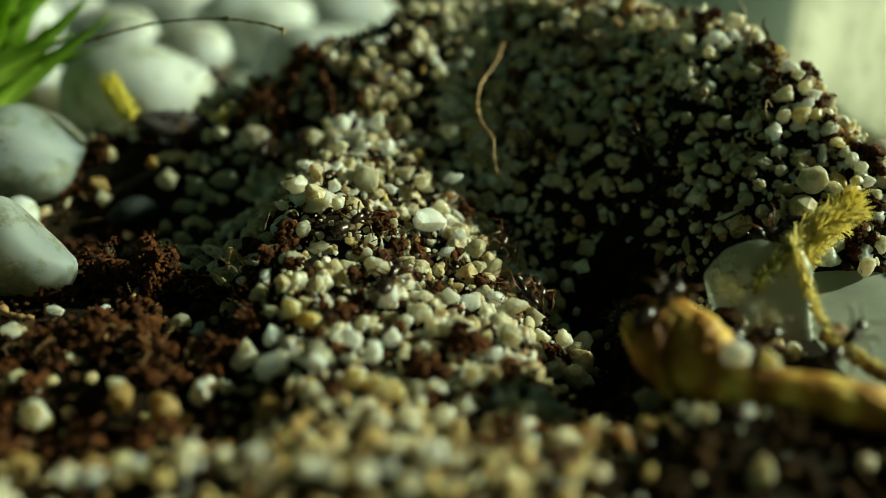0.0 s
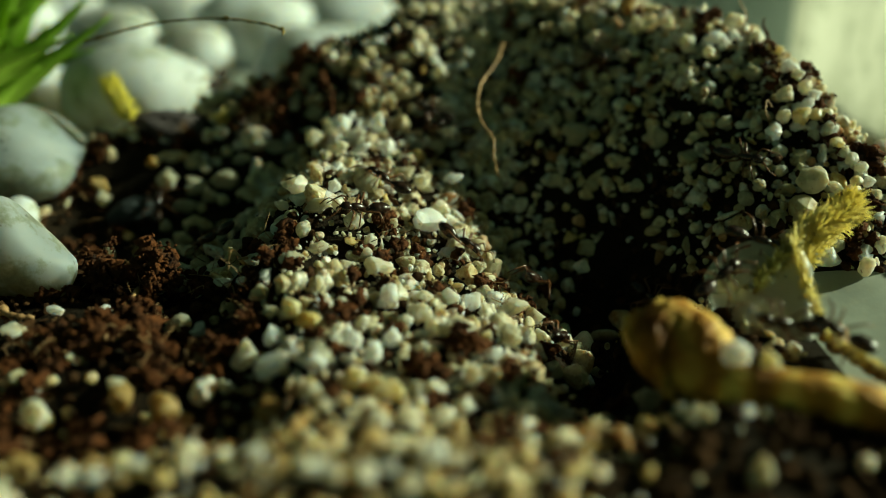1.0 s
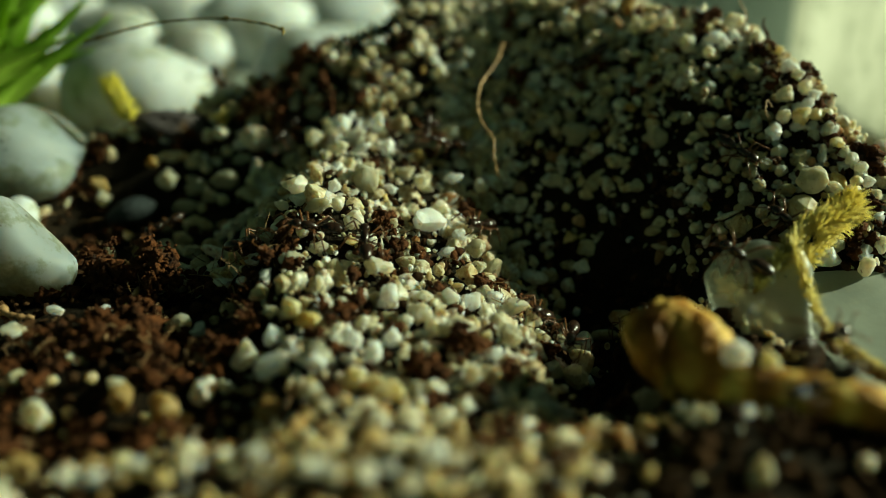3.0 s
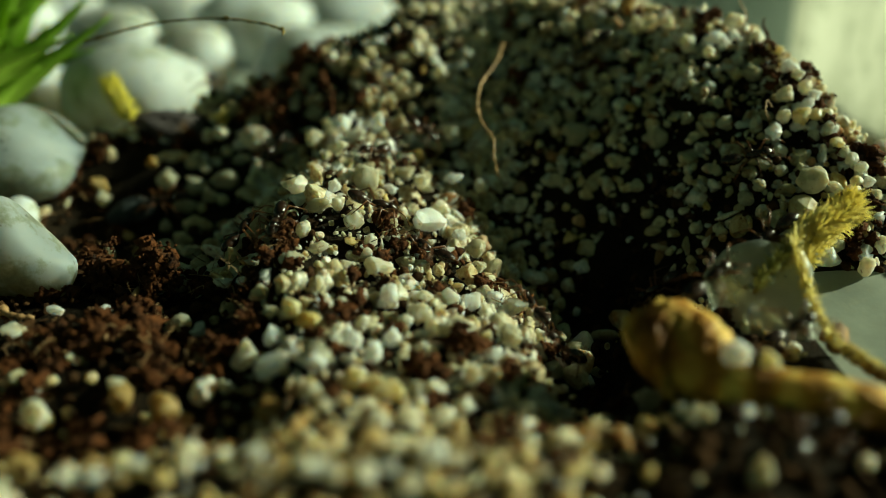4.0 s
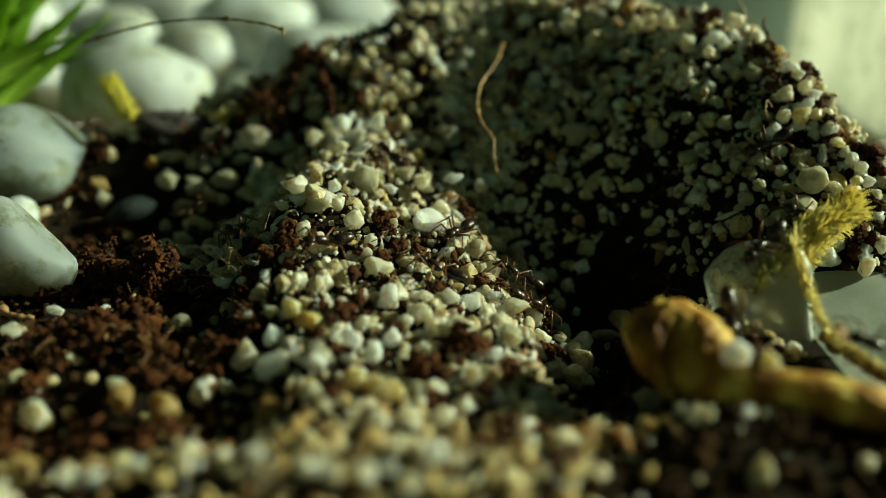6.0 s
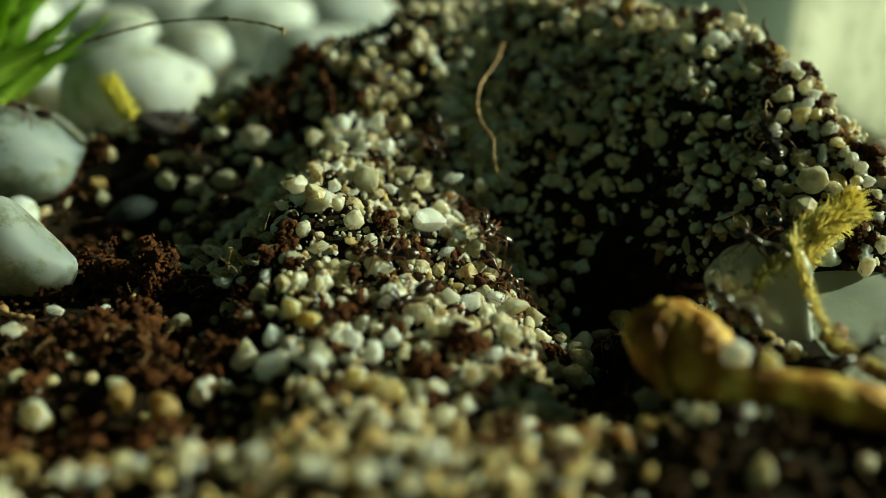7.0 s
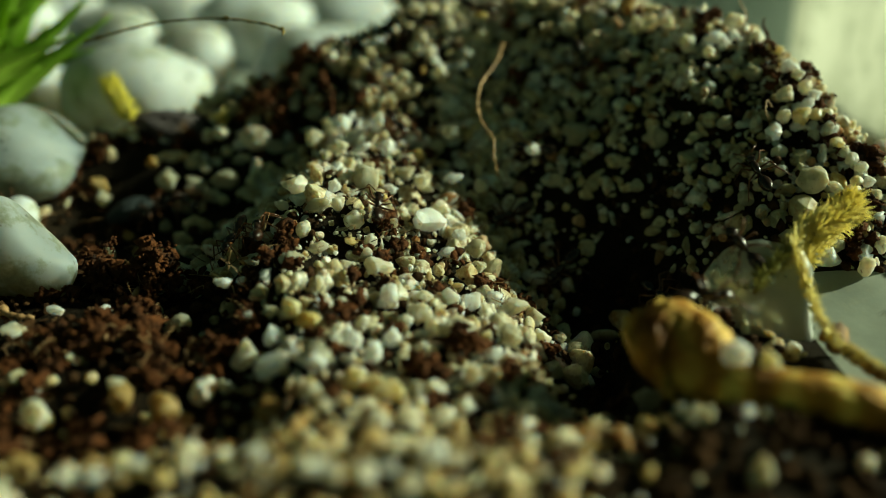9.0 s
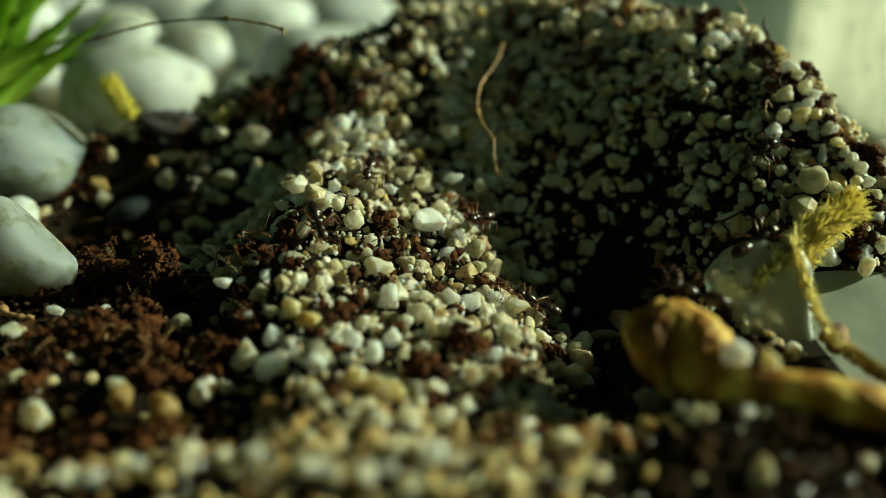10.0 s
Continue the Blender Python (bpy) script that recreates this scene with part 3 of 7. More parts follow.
def ringed(axis_points, t, radii, origin, seed, n=90, sides=64):
    """A knobbly length of root along an axis, with ring-like swellings."""
    axis = spline(axis_points, n) - np.array(origin)
    rad = np.interp(np.linspace(0, 1, n), t, radii)
    tang = np.gradient(axis, axis=0)
    tang /= np.linalg.norm(tang, axis=1)[:, None]
    length = np.concatenate([[0], np.cumsum(np.linalg.norm(np.diff(axis, axis=0), axis=1))])
    bm = bmesh.new()
    rings = []
    for k in range(n):
        a = np.cross(tang[k], (0, 0, 1.0))
        a /= np.linalg.norm(a)
        b = np.cross(a, tang[k])
        ring = []
        for j in range(sides):
            w = 2 * math.pi * j / sides
            q = Vector((length[k] * 1.3 + seed, math.cos(w) * 1.5, math.sin(w) * 1.5))
            r = rad[k] * (1 + 0.015 * math.sin(length[k] * 5.2 + 0.9 * math.sin(w)) + 0.10 * noise.noise(q * 0.6) + 0.03 * noise.noise(q * 2.7) + 0.13 * noise.noise(q * 5) + 0.08 * noise.noise(q * 13))
            ring.append(bm.verts.new((axis[k] + r * (a * math.cos(w) + b * math.sin(w) * 1.05)) * MM))
        rings.append(ring)
    for r0, r1 in zip(rings, rings[1:]):
        for j in range(sides):
            bm.faces.new((r0[j], r0[(j + 1) % sides], r1[(j + 1) % sides], r1[j]))
    bm.faces.new(rings[0])
    bm.faces.new(rings[-1][::-1])
    bmesh.ops.recalc_face_normals(bm, faces=bm.faces)
    return bm


def bark_log():
    """A weathered piece of root: a long bark-covered length and a knob at its end."""
    thing = empty("bark_piece", *BARK_AXIS[0])
    part("bark", ringed(BARK_AXIS, BARK_T, BARK_R, BARK_AXIS[0], 3, 150), M_BARK, thing)
    part("knob", ringed(KNOB_AXIS, KNOB_T, KNOB_R, BARK_AXIS[0], 9, 60), M_BARK, thing, "rounded amber knob of the root")
    return tagged(thing, "caramel brown weathered root piece with ringed bark", "bark")


def clumps(name, centres, mat, label, category, seed, sizes=(0.05, 0.30), group="", kind="stuff"):
    """Loose crumbs and fibres heaped round (x, y, radius, count), in one mesh."""
    rng = np.random.default_rng(seed)
    v, f = ball(2)
    protos = []
    for _ in range(12):
        w = pebble_shape(v, rng, 0.25, 6, 0.6)
        protos.append(w * rng.uniform(0.45, 1.5, len(w))[:, None])
    pts = []
    for x, y, r, n, rise in centres:
        lumps = rng.normal(size=(max(3, n // 16), 2)) * r * 0.55
        lift = rng.uniform(-0.1, 1, len(lumps))
        which = rng.integers(0, len(lumps), n)
        q = lumps[which] + rng.normal(size=(n, 2)) * 0.17
        d = np.hypot(q[:, 0], q[:, 1]) / r
        z = height(x + q[:, 0], y + q[:, 1]) + (lift[which] * rise * 1.3 + rng.normal(size=n) * 0.17) * np.clip(1.25 - d, 0, 1) + 0.1
        pts.append(np.stack([x + q[:, 0], y + q[:, 1], z], -1))
    pts = np.concatenate(pts)
    return tagged(scattered(name, pts, np.clip(rng.lognormal(math.log(sizes[0] * 1.9), 0.55, len(pts)), sizes[0], sizes[1]), protos, f, mat, rng, (0.6, 1.4)), label, category, group, kind)


def fibres(name, centres, mat, label, seed, length=1.2, radius=0.025):
    rng = np.random.default_rng(seed)
    bm = bmesh.new()
    for x, y, r, n in centres:
        for _ in range(n):
            px, py = x + rng.normal() * r * 0.6, y + rng.normal() * r * 0.6
            pz = float(height(px, py)) + 0.25
            d = rng.normal(size=3) * (1, 1, 0.6)
            d *= length * rng.uniform(0.4, 1.2) / np.linalg.norm(d)
            d[2] = abs(d[2])
            p = np.array([px, py, pz])
            mid = p + d * 0.5 + rng.normal(size=3) * 0.18 * length
            tube(bm, spline([p, mid, p + d], 7), np.linspace(radius, radius * 0.5, 7), 5, 0.2, 1)
    ob = part(name, bm, mat, None)
    return tagged(ob, label, "fibres", kind="stuff")


SPOTS = []  # where single grains lie, so that the loose sand leaves them room


def grain(x, y, z, rx, ry, rz, turn, tilt, mat, label, seed, cut=0.78):
    """One sand grain that can be told apart."""
    SPOTS.append((x, y, z, max(rx, ry)))
    rng = np.random.default_rng(seed)
    v, f = ball(3)
    v = pebble_shape(v, rng, 0.10, 9, cut - 0.22, 0.97)
    p = rng.uniform(0, 6, 3)
    v = v * (1 + 0.030 * np.sin(v[:, 0] * 6 + p[0]) * np.cos(v[:, 1] * 5 + p[1]) + 0.022 * np.sin(v[:, 2] * 9 + v[:, 0] * 5 + p[2]))[:, None]
    off = Vector(rng.uniform(-20, 20, 3))
    v = v * np.array([1 + 0.22 * noise.noise(Vector(q) * 1.5 + off) + 0.12 * noise.noise(Vector(q) * 3.6 + off) for q in v])[:, None]
    v = v / np.abs(v).max(0) * np.array([rx, ry, rz])
    ob = mesh_object("sand_grain", (v * MM).tolist(), f.tolist(), mat)
    ob.data.set_sharp_from_angle(angle=radians(26))
    ob.matrix_world = pose(x * MM, y * MM, z * MM, rng.uniform(-25, 25), tilt, turn)
    return tagged(ob, label, "sand grain", "single grains on the mound")


def quartz(x, y, z):
    """A clear stone with a blunt corner to one side: an outline with rounded edges, thicker in its middle."""
    rng = np.random.default_rng(41)
    corners = [(-1.6, 2.4), (-0.3, 2.72), (1.1, 2.55), (1.75, 1.7), (1.95, -0.4), (2.45, -1.9), (1.1, -2.5), (-1.05, -2.35), (-1.5, -1.1), (-2.0, 0.2), (-2.32, 1.3)]
    outline = []
    for (ax, az), (bx, bz) in zip(corners, corners[1:] + corners[:1]):
        outline += [(ax + (bx - ax) * t, az + (bz - az) * t, 0) for t in (0.08, 0.35, 0.65, 0.92)]
    outline = np.array(outline)
    bm = bmesh.new()
    rings = []
    for k, (s, depth) in enumerate(((0.02, 0.62), (0.45, 0.60), (0.82, 0.55), (0.86, 0.50), (0.98, 0.14), (1.0, 0.06), (1.0, -0.06), (0.98, -0.14), (0.86, -0.50), (0.82, -0.55), (0.45, -0.60), (0.02, -0.62))):
        ring = []
        for p in outline:
            q = Vector((p[0] * 0.5 * s, depth, p[1] * 0.5 * s))
            n = 1 + 0.05 * noise.noise(q * 1.3) + 0.02 * noise.noise(q * 5)
            ring.append(bm.verts.new((p[0] * s * n * MM, -depth * MM, p[1] * s * n * MM)))
        rings.append(ring)
    m = len(outline)
    for r0, r1 in zip(rings, rings[1:]):
        for j in range(m):
            bm.faces.new((r0[j], r0[(j + 1) % m], r1[(j + 1) % m], r1[j]))
    bm.faces.new(rings[0][::-1])
    bm.faces.new(rings[-1])
    bmesh.ops.recalc_face_normals(bm, faces=bm.faces)
    ob = part("clear_stone", bm, M_QUARTZ, None)
    ob.matrix_world = pose(x * MM, y * MM, (z - 0.3) * MM, -14, 0, -8) @ Matrix.Diagonal((1.06, 1.0, 1.14, 1.0))
    return tagged(ob, "clear greyish translucent stone with a pale rounded edge", "stone")


def panel():
    """The frosted tank wall: along the back, round a soft corner and on along the side that the sun shines on from outside."""
    line = [(x, 91.0) for x in np.linspace(4, 32.8, 12)] + [(32.8 + 2 * math.sin(w), 89 + 2 * math.cos(w)) for w in np.linspace(0.08, math.pi / 2, 14)] + [(32.6 + 0.1 * (y - 66), y) for y in np.linspace(88, 66, 16)]
    inner = np.array(line)
    tang = np.gradient(inner, axis=0)
    tang /= np.linalg.norm(tang, axis=1)[:, None]
    outer = inner + 1.4 * np.stack([-tang[:, 1], tang[:, 0]], -1)
    thing = empty("frosted_panel", 24, 97, 0)
    # the change of material draws the edge of the sunlit patch
    for name, first, last, mat in (("back_sheet", 0, 12, M_UNLIT_SHEET), ("corner_sheet", 12, len(inner), M_FROST)):
        bm = bmesh.new()
        rows = []
        for (x0, y0), (x1, y1) in list(zip(inner, outer))[first:last]:
            rows.append([bm.verts.new(((x - 24) * MM, (y - 97) * MM, z * MM)) for x, y, z in ((x0, y0, -1.8), (x0, y0, 10.4), (x1, y1, 10.4), (x1, y1, -1.8))])
        for r0, r1 in zip(rows, rows[1:]):
            for k in range(4):
                bm.faces.new((r0[k], r1[k], r1[(k + 1) % 4], r0[(k + 1) % 4]))
        bm.faces.new(rows[0])
        bm.faces.new(rows[-1][::-1])
        bmesh.ops.recalc_face_normals(bm, faces=bm.faces)
        part(name, bm, mat, thing).data.set_sharp_from_angle(angle=radians(40))
    rng = np.random.default_rng(77)
    v, f = ball(2)
    for k in rng.integers(20, 40, 14):
        p = inner[k] - 0.05 * (outer[k] - inner[k])
        w = pebble_shape(v, rng, 0.2, 6, 0.6) * rng.uniform(0.03, 0.08) + (p[0] - 24, p[1] - 97, rng.uniform(0.5, 9))
        mesh_object("speck", (w * MM).tolist(), f.tolist(), M_SOIL).parent = thing
    return tagged(thing, "frosted pale tank wall with the sun behind its corner", "panel")


def back_wall():
    bm = bmesh.new()
    bmesh.ops.create_cube(bm, size=1)
    bmesh.ops.scale(bm, vec=(0.5, 0.004, 0.026), verts=bm.verts)
    ob = part("wall_back", bm, M_FLOOR, None)
    ob.location = (0, 0.16, 0.011)
    return tagged(ob, "grey-green smooth back wall", "wall", kind="structure")


def blob(rx, ry, rz, sub=3, nose=0.0, dent=0.0, rings=0.0):
    """An egg-shaped body part along x (mm); nose narrows the front, dent notches the back."""
    bm = bmesh.new()
    bmesh.ops.create_icosphere(bm, subdivisions=sub, radius=1)
    for v in bm.verts:
        x, y, z = v.co
        k = (1 - nose * (x + 1) / 2) * (1 - rings * max(0.0, math.cos(9 * x)) ** 5)
        back = dent * max(0.0, -x) * math.exp(-(y * 3) ** 2)
        v.co = Vector(((x + back) * rx, y * ry * k, z * rz * k)) * MM
    return bm


def limb(points, radii):
    return tube(bmesh.new(), np.array(points, float), radii, 6, 0.05, 1)


def build_ant():
    """A worker ant, 2.6 mm long, that faces +x and stands on z = 0."""
    ant = empty("ant", 0, 0, 0)
    head = part("head", blob(0.30, 0.27, 0.21, 3, 0.28, 0.12), M_ANT, ant)
    head.matrix_basis = pose(0.92 * MM, 0, 0.52 * MM, 0, 22, 0)
    for s in (1, -1):
        eye = part("eye", blob(0.055, 0.03, 0.05, 2), M_ANT_EYE, head, "black bead eye")
        eye.location = (0.03 * MM, s * 0.235 * MM, 0.05 * MM)
        jaw = part("mandible", limb([(0.24, s * 0.12, -0.03), (0.36, s * 0.11, -0.05), (0.43, s * 0.03, -0.06)], [0.05, 0.045, 0.015]), M_ANT_LEG, head)
        feeler = part("antenna", limb([(0.22, s * 0.08, 0.06), (0.42, s * 0.34, 0.20), (0.58, s * 0.52, 0.26), (0.80, s * 0.56, 0.16), (1.02, s * 0.52, 0.02)], [0.03, 0.028, 0.026, 0.03, 0.034]), M_ANT_LEG, head, "thin bent brown antenna")
    chest = part("thorax", blob(0.42, 0.17, 0.18, 3, -0.35), M_ANT, ant)
    chest.matrix_basis = pose(0.32 * MM, 0, 0.50 * MM, 0, -6, 0)
    waist = part("petiole", blob(0.10, 0.08, 0.13, 2), M_ANT, ant)
    waist.matrix_basis = pose(-0.20 * MM, 0, 0.46 * MM)
    rear = part("gaster", blob(0.54, 0.29, 0.26, 4, -0.12, 0.0, 0.09), M_ANT, ant, "shiny black abdomen")
    rear.matrix_basis = pose(-0.74 * MM, 0, 0.52 * MM, 0, 8, 0)
    for i, (x, reach, sweep) in enumerate(((0.58, 0.82, 0.62), (0.34, 0.95, -0.10), (0.12, 1.0, -0.85))):
        for s in (1, -1):
            pts = [(0, 0, 0), (0.16 * sweep, s * 0.22, 0.06), (0.55 * sweep, s * 0.60 * reach, 0.30), (0.85 * sweep, s * 0.85 * reach, -0.10), (1.10 * sweep, s * 1.02 * reach, -0.42)]
            leg = part("leg", limb(pts, [0.06, 0.05, 0.045, 0.032, 0.018]), M_ANT_LEG, ant)
            leg.location = (x * MM, s * 0.11 * MM, 0.42 * MM)
    return tagged(ant, "small glossy black-brown ant running over the sand", "ant", "ants on the mound")


def path_of(keys, step=0.1):
    """Times and smooth places (mm) along (seconds, x, y, z) keys."""
    keys = np.array(keys, float)
    t = np.arange(0, 10 + 1e-6, step)
    p = np.stack([np.interp(t, keys[:, 0], keys[:, c]) for c in (1, 2, 3)], -1)
    q = p.copy()
    q[1:-1] = 0.2 * p[:-2] + 0.6 * p[1:-1] + 0.2 * p[2:]
    return t, q


def run(ant, keys, up=None, seed=0):
    """An ant runs along its keys, faces where it goes, and stands on the slope; its legs step in two sets of three."""
    t, p = path_of(keys)
    rng = np.random.default_rng(seed)
    p[1:-1, :2] += rng.normal(size=(len(p) - 2, 2)) * 0.07
    way = np.gradient(p, axis=0)
    for _ in range(2):
        way[1:-1] = (way[:-2] + 2 * way[1:-1] + way[2:]) / 4
    ang = np.unwrap(np.arctan2(way[:, 1], way[:, 0]))
    ang = ang[0] + np.concatenate([[0], np.cumsum(np.clip(np.diff(ang), -0.9, 0.9))])
    rows = []
    for k, (x, y, z) in enumerate(p):
        if up is None:
            e = 0.8
            n = Vector((-(float(height(x + e, y)) - float(height(x - e, y))) / (2 * e), -(float(height(x, y + e)) - float(height(x, y - e))) / (2 * e), 1)).normalized()
        else:
            n = Vector(up).normalized()
        f = Vector((math.cos(ang[k]), math.sin(ang[k]), 0))
        f = (f - n * f.dot(n)).normalized()
        s = n.cross(f)
        m = Matrix((f, s, n)).transposed().to_4x4()
        m.translation = Vector((x, y, z)) * MM
        rows.append((t[k], m))
    walk(ant, rows)
    for leg in [c for c in ant.children if c.name.startswith("leg")]:
        x, y, z = leg.location / MM
        s = 1 if y > 0 else -1
        phase = 0 if (abs(x - 0.34) < 0.1) == (s > 0) else math.pi
        steps = []
        for k, tt in enumerate(t):
            go = math.sin(tt * 2 * math.pi * 3.3 + phase + seed)
            lift = max(0.0, math.cos(tt * 2 * math.pi * 3.3 + phase + seed))
            steps.append((tt, pose(x * MM, y * MM, z * MM, s * 9 * lift, 0, s * -16 * go)))
        walk(leg, steps)


def carry(ob, keys):
    """A grain that is dragged along its keys and then lies still."""
    t, p = path_of(keys)
    turn = ob.matrix_basis.to_3x3().to_4x4()
    walk(ob, [(a, Matrix.Translation(Vector(q) * MM) @ turn) for a, q in zip(t, p)])


base = ground()
back_wall()
panel()

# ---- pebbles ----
pebble(-19.94, 40.08, 1.54, 3.46, 1.90, 2.49, 0, 0, 0, 1.0, "white pebble with brown pits, sunk into the soil", M_PEBBLE_STAINED_SHADED)
pebble(-25.32, 53.62, 2.51, 5.17, 4.39, 2.60, 0, 0, 1, 0.75, "whitish pebble with olive algae stains on top", M_PEBBLE_STAINED_SHADED)
pebble(-22.65, 69.84, 2.77, 5.75, 4.88, 3.84, -16, -6, 2)
pebble(-30.91, 72.79, 1.95, 2.69, 2.29, 2.87, 21, 0, 3)
pebble(-22.14, 83.24, 3.01, 3.80, 3.23, 3.89, -2, 0, 4)
pebble(-31.80, 91.55, 3.07, 5.09, 4.32, 3.95, -25, 10, 5)
pebble(-40.09, 102.53, 3.52, 4.76, 4.04, 4.17, 12, 0, 6)
pebble(-10.44, 85.24, 2.87, 7.49, 6.37, 3.61, -11, 0, 7)
pebble(-19.87, 102.58, 3.45, 6.54, 5.56, 4.52, 26, 0, 8)
pebble(-11.49, 108.03, 3.69, 6.87, 5.84, 4.77, 3, 0, 9)
pebble(-23.00, 48.90, -0.10, 1.19, 1.01, 1.24, -20, 0, 10)
pebble(-36.76, 75.22, 2.92, 4.91, 4.17, 3.50, 17, 0, 11)
pebble(-34.47, 118.73, 3.98, 7.52, 6.40, 5.04, -6, 0, 12)
pebble(-43.17, 97.50, 4.19, 5.09, 4.32, 5.01, -29, 0, 13)

# ---- clear quartz, bark and moss ----
QUARTZ = (13.24, 36.01, 0.31)
quartz(*QUARTZ)
BARK_AXIS = [(8.91, 28.26, 0.81), (10.11, 27.63, 1.07), (11.78, 27.14, 1.16), (13.30, 26.76, 0.97), (15.40, 26.14, 0.56), (17.19, 24.80, 0.56), (20.51, 24.02, -0.21), (23.43, 23.24, -1.20)]
BARK_T, BARK_R = (0, 0.03, 0.08, 0.25, 0.5, 0.75, 1.0), (0.36, 0.61, 0.69, 0.66, 0.66, 0.67, 0.64)
KNOB_AXIS = [(7.03, 30.85, 0.27), (7.73, 30.74, 0.79), (8.61, 30.34, 1.11), (9.28, 29.16, 0.74), (9.70, 28.03, 0.54)]
KNOB_T, KNOB_R = (0, 0.06, 0.16, 0.4, 0.6, 0.8, 1.0), (0.39, 1.03, 1.56, 1.75, 1.42, 1.07, 0.59)
bark_log()
moss([(14.33, 34.66, 1.87), (14.26, 35.56, 2.6), (14.33, 36.59, 3.08), (15.1, 37.58, 3.47), (16.2, 38.13, 3.82), (17.49, 38.71, 4.24)], 0.08, 0.62, 0.085, 170, M_MOSS, "yellow-green feathery moss shoot draped over the clear stone", 3, 0.6)
moss([(15.29, 37.04, 3.16), (15.89, 37.42, 3.6), (16.63, 37.69, 3.76), (17.54, 37.96, 3.92)], 0.07, 0.62, 0.085, 170, M_MOSS, "bushy pale yellow moss tip above the clear stone", 13, 0.0, 1.2)
moss([(14.18, 36.54, 1.78), (14.56, 37.12, 2.21), (15.08, 37.72, 2.68), (15.80, 38.41, 3.12)], 0.08, 0.70, 0.10, 120, M_MOSS, "bushy pale yellow moss tuft leaning on the clear stone", 15, 0.0, 1.2)
moss([(14.87, 36.70, 1.92), (15.47, 37.50, 2.38), (16.37, 38.39, 2.77), (17.35, 39.13, 3.04)], 0.08, 0.70, 0.10, 110, M_MOSS, "bushy pale yellow moss tuft leaning on the clear stone", 16, 0.0, 1.2)
moss([(16.8, 30.47, -0.27), (15.65, 31.28, 0.19), (14.74, 32.27, 0.56), (14.42, 33.32, 1.13), (14.33, 34.7, 1.98)], 0.10, 0.32, 0.12, 70, M_MOSS, "dry yellow moss stem trailing down to the bark", 5, 0.0)
# added tuft in dull colours for the moss's reflection in the stone
moss([(12.32, 34.73, 1.48), (12.73, 35.14, 2.04), (13.43, 35.71, 2.42), (14.14, 36.28, 2.82)], 0.08, 0.55, 0.14, 70, M_MOSS_REFLECTED, "dull yellow tuft standing in for moss reflected in the clear stone", 7, 0.0)
moss([(-18.25, 54.81, 4.04), (-18.79, 55.46, 4.64), (-19.35, 56.03, 5.33), (-19.76, 56.44, 5.87)], 0.10, 0.80, 0.20, 120, M_MOSS_BRIGHT, "bright yellow moss shoot before a white pebble", 9, 0.0)
moss([(-13.15, 55.89, 3.43), (-13.15, 56.01, 3.78), (-13.26, 56.17, 4.05)], 0.05, 0.65, 0.10, 80, M_MOSS, "tiny olive moss tuft on the sand", 11, 0.0, 1.2)


def clod(x, y, z, rx, ry, rz):
    """A damp lump of earth with a broken surface."""
    v, f = ball(4)
    k = np.array([1 + 0.45 * noise.noise(Vector(p) * 1.3) + 0.26 * noise.noise(Vector(p) * 3.4) + 0.18 * noise.noise(Vector(p) * 8) for p in v])
    ob = mesh_object("soil_clod", (v * k[:, None] * np.array([rx, ry, rz]) * MM).tolist(), f.tolist(), M_CLOD)
    ob.matrix_world = pose(x * MM, y * MM, z * MM, 0, 8, 15)
    return tagged(ob, "dark grey-violet damp soil clod behind the sand", "soil clod")


pebble(-17.66, 51.69, -0.44, 1.55, 0.9, 0.75, 20, -12, 17, 0.0, "dark bluish slate stone half sunk into the soil", M_SLATE)
clod(-16.11, 56.73, 3.23, 2.3, 1.2, 0.95)

# ---- roots, stems and grass ----
strand("root", [(3.54, 56.93, 8.19), (3.09, 54.57, 7.56), (2.11, 52.13, 6.7), (1.83, 49.95, 5.83), (2.12, 48.78, 5.11), (2.6, 48.1, 4.55), (2.62, 47.52, 3.68), (2.88, 47.73, 2.66)], 0.07, 0.05, M_ROOT, "thin curved orange-brown rootlet hanging on the slope", "root", "rootlets", 0.2, 4, 2)
strand("root", [(-4.04, 56.76, 6.55), (-3.66, 54.96, 6.29), (-3.22, 53.93, 5.8), (-3.13, 53.83, 5.23)], 0.07, 0.06, M_ROOT, "short pale brown rootlet sticking from the sand", "root", "rootlets", 0.2, 1, 3)
strand("root", [(-7.46, 57.6, 5.93), (-6.75, 56.13, 5.85), (-6.47, 55.16, 5.37), (-6.27, 53.15, 4.69)], 0.10, 0.08, M_PEAT, "dark reddish brown rootlet in the sand", "root", "rootlets", 0.3, 2, 4)
strand("root", [(16.52, 53.02, 9.64), (16.58, 53.26, 10.31), (16.27, 53.48, 10.89), (16.14, 53.69, 11.47)], 0.06, 0.04, M_ROOT, "fine upright rootlet on the rim of the mound", "root", "rootlets", 0.2, 1, 5)
strand("root", [(17.53, 51.67, 8.85), (17.41, 51.88, 9.42), (17.17, 52.03, 9.84), (17.29, 52.17, 10.22)], 0.08, 0.05, M_PEAT, "fine upright rootlet on the rim of the mound", "root", "rootlets", 0.3, 2, 6)
strand("root", [(16.14, 46.29, 5.87), (15.86, 46.23, 6.45), (16, 46.54, 6.86), (16.22, 46.43, 6.55)], 0.05, 0.04, M_ROOT, "pale looped rootlet on the rim of the mound", "root", "rootlets", 0.2, 1, 7)
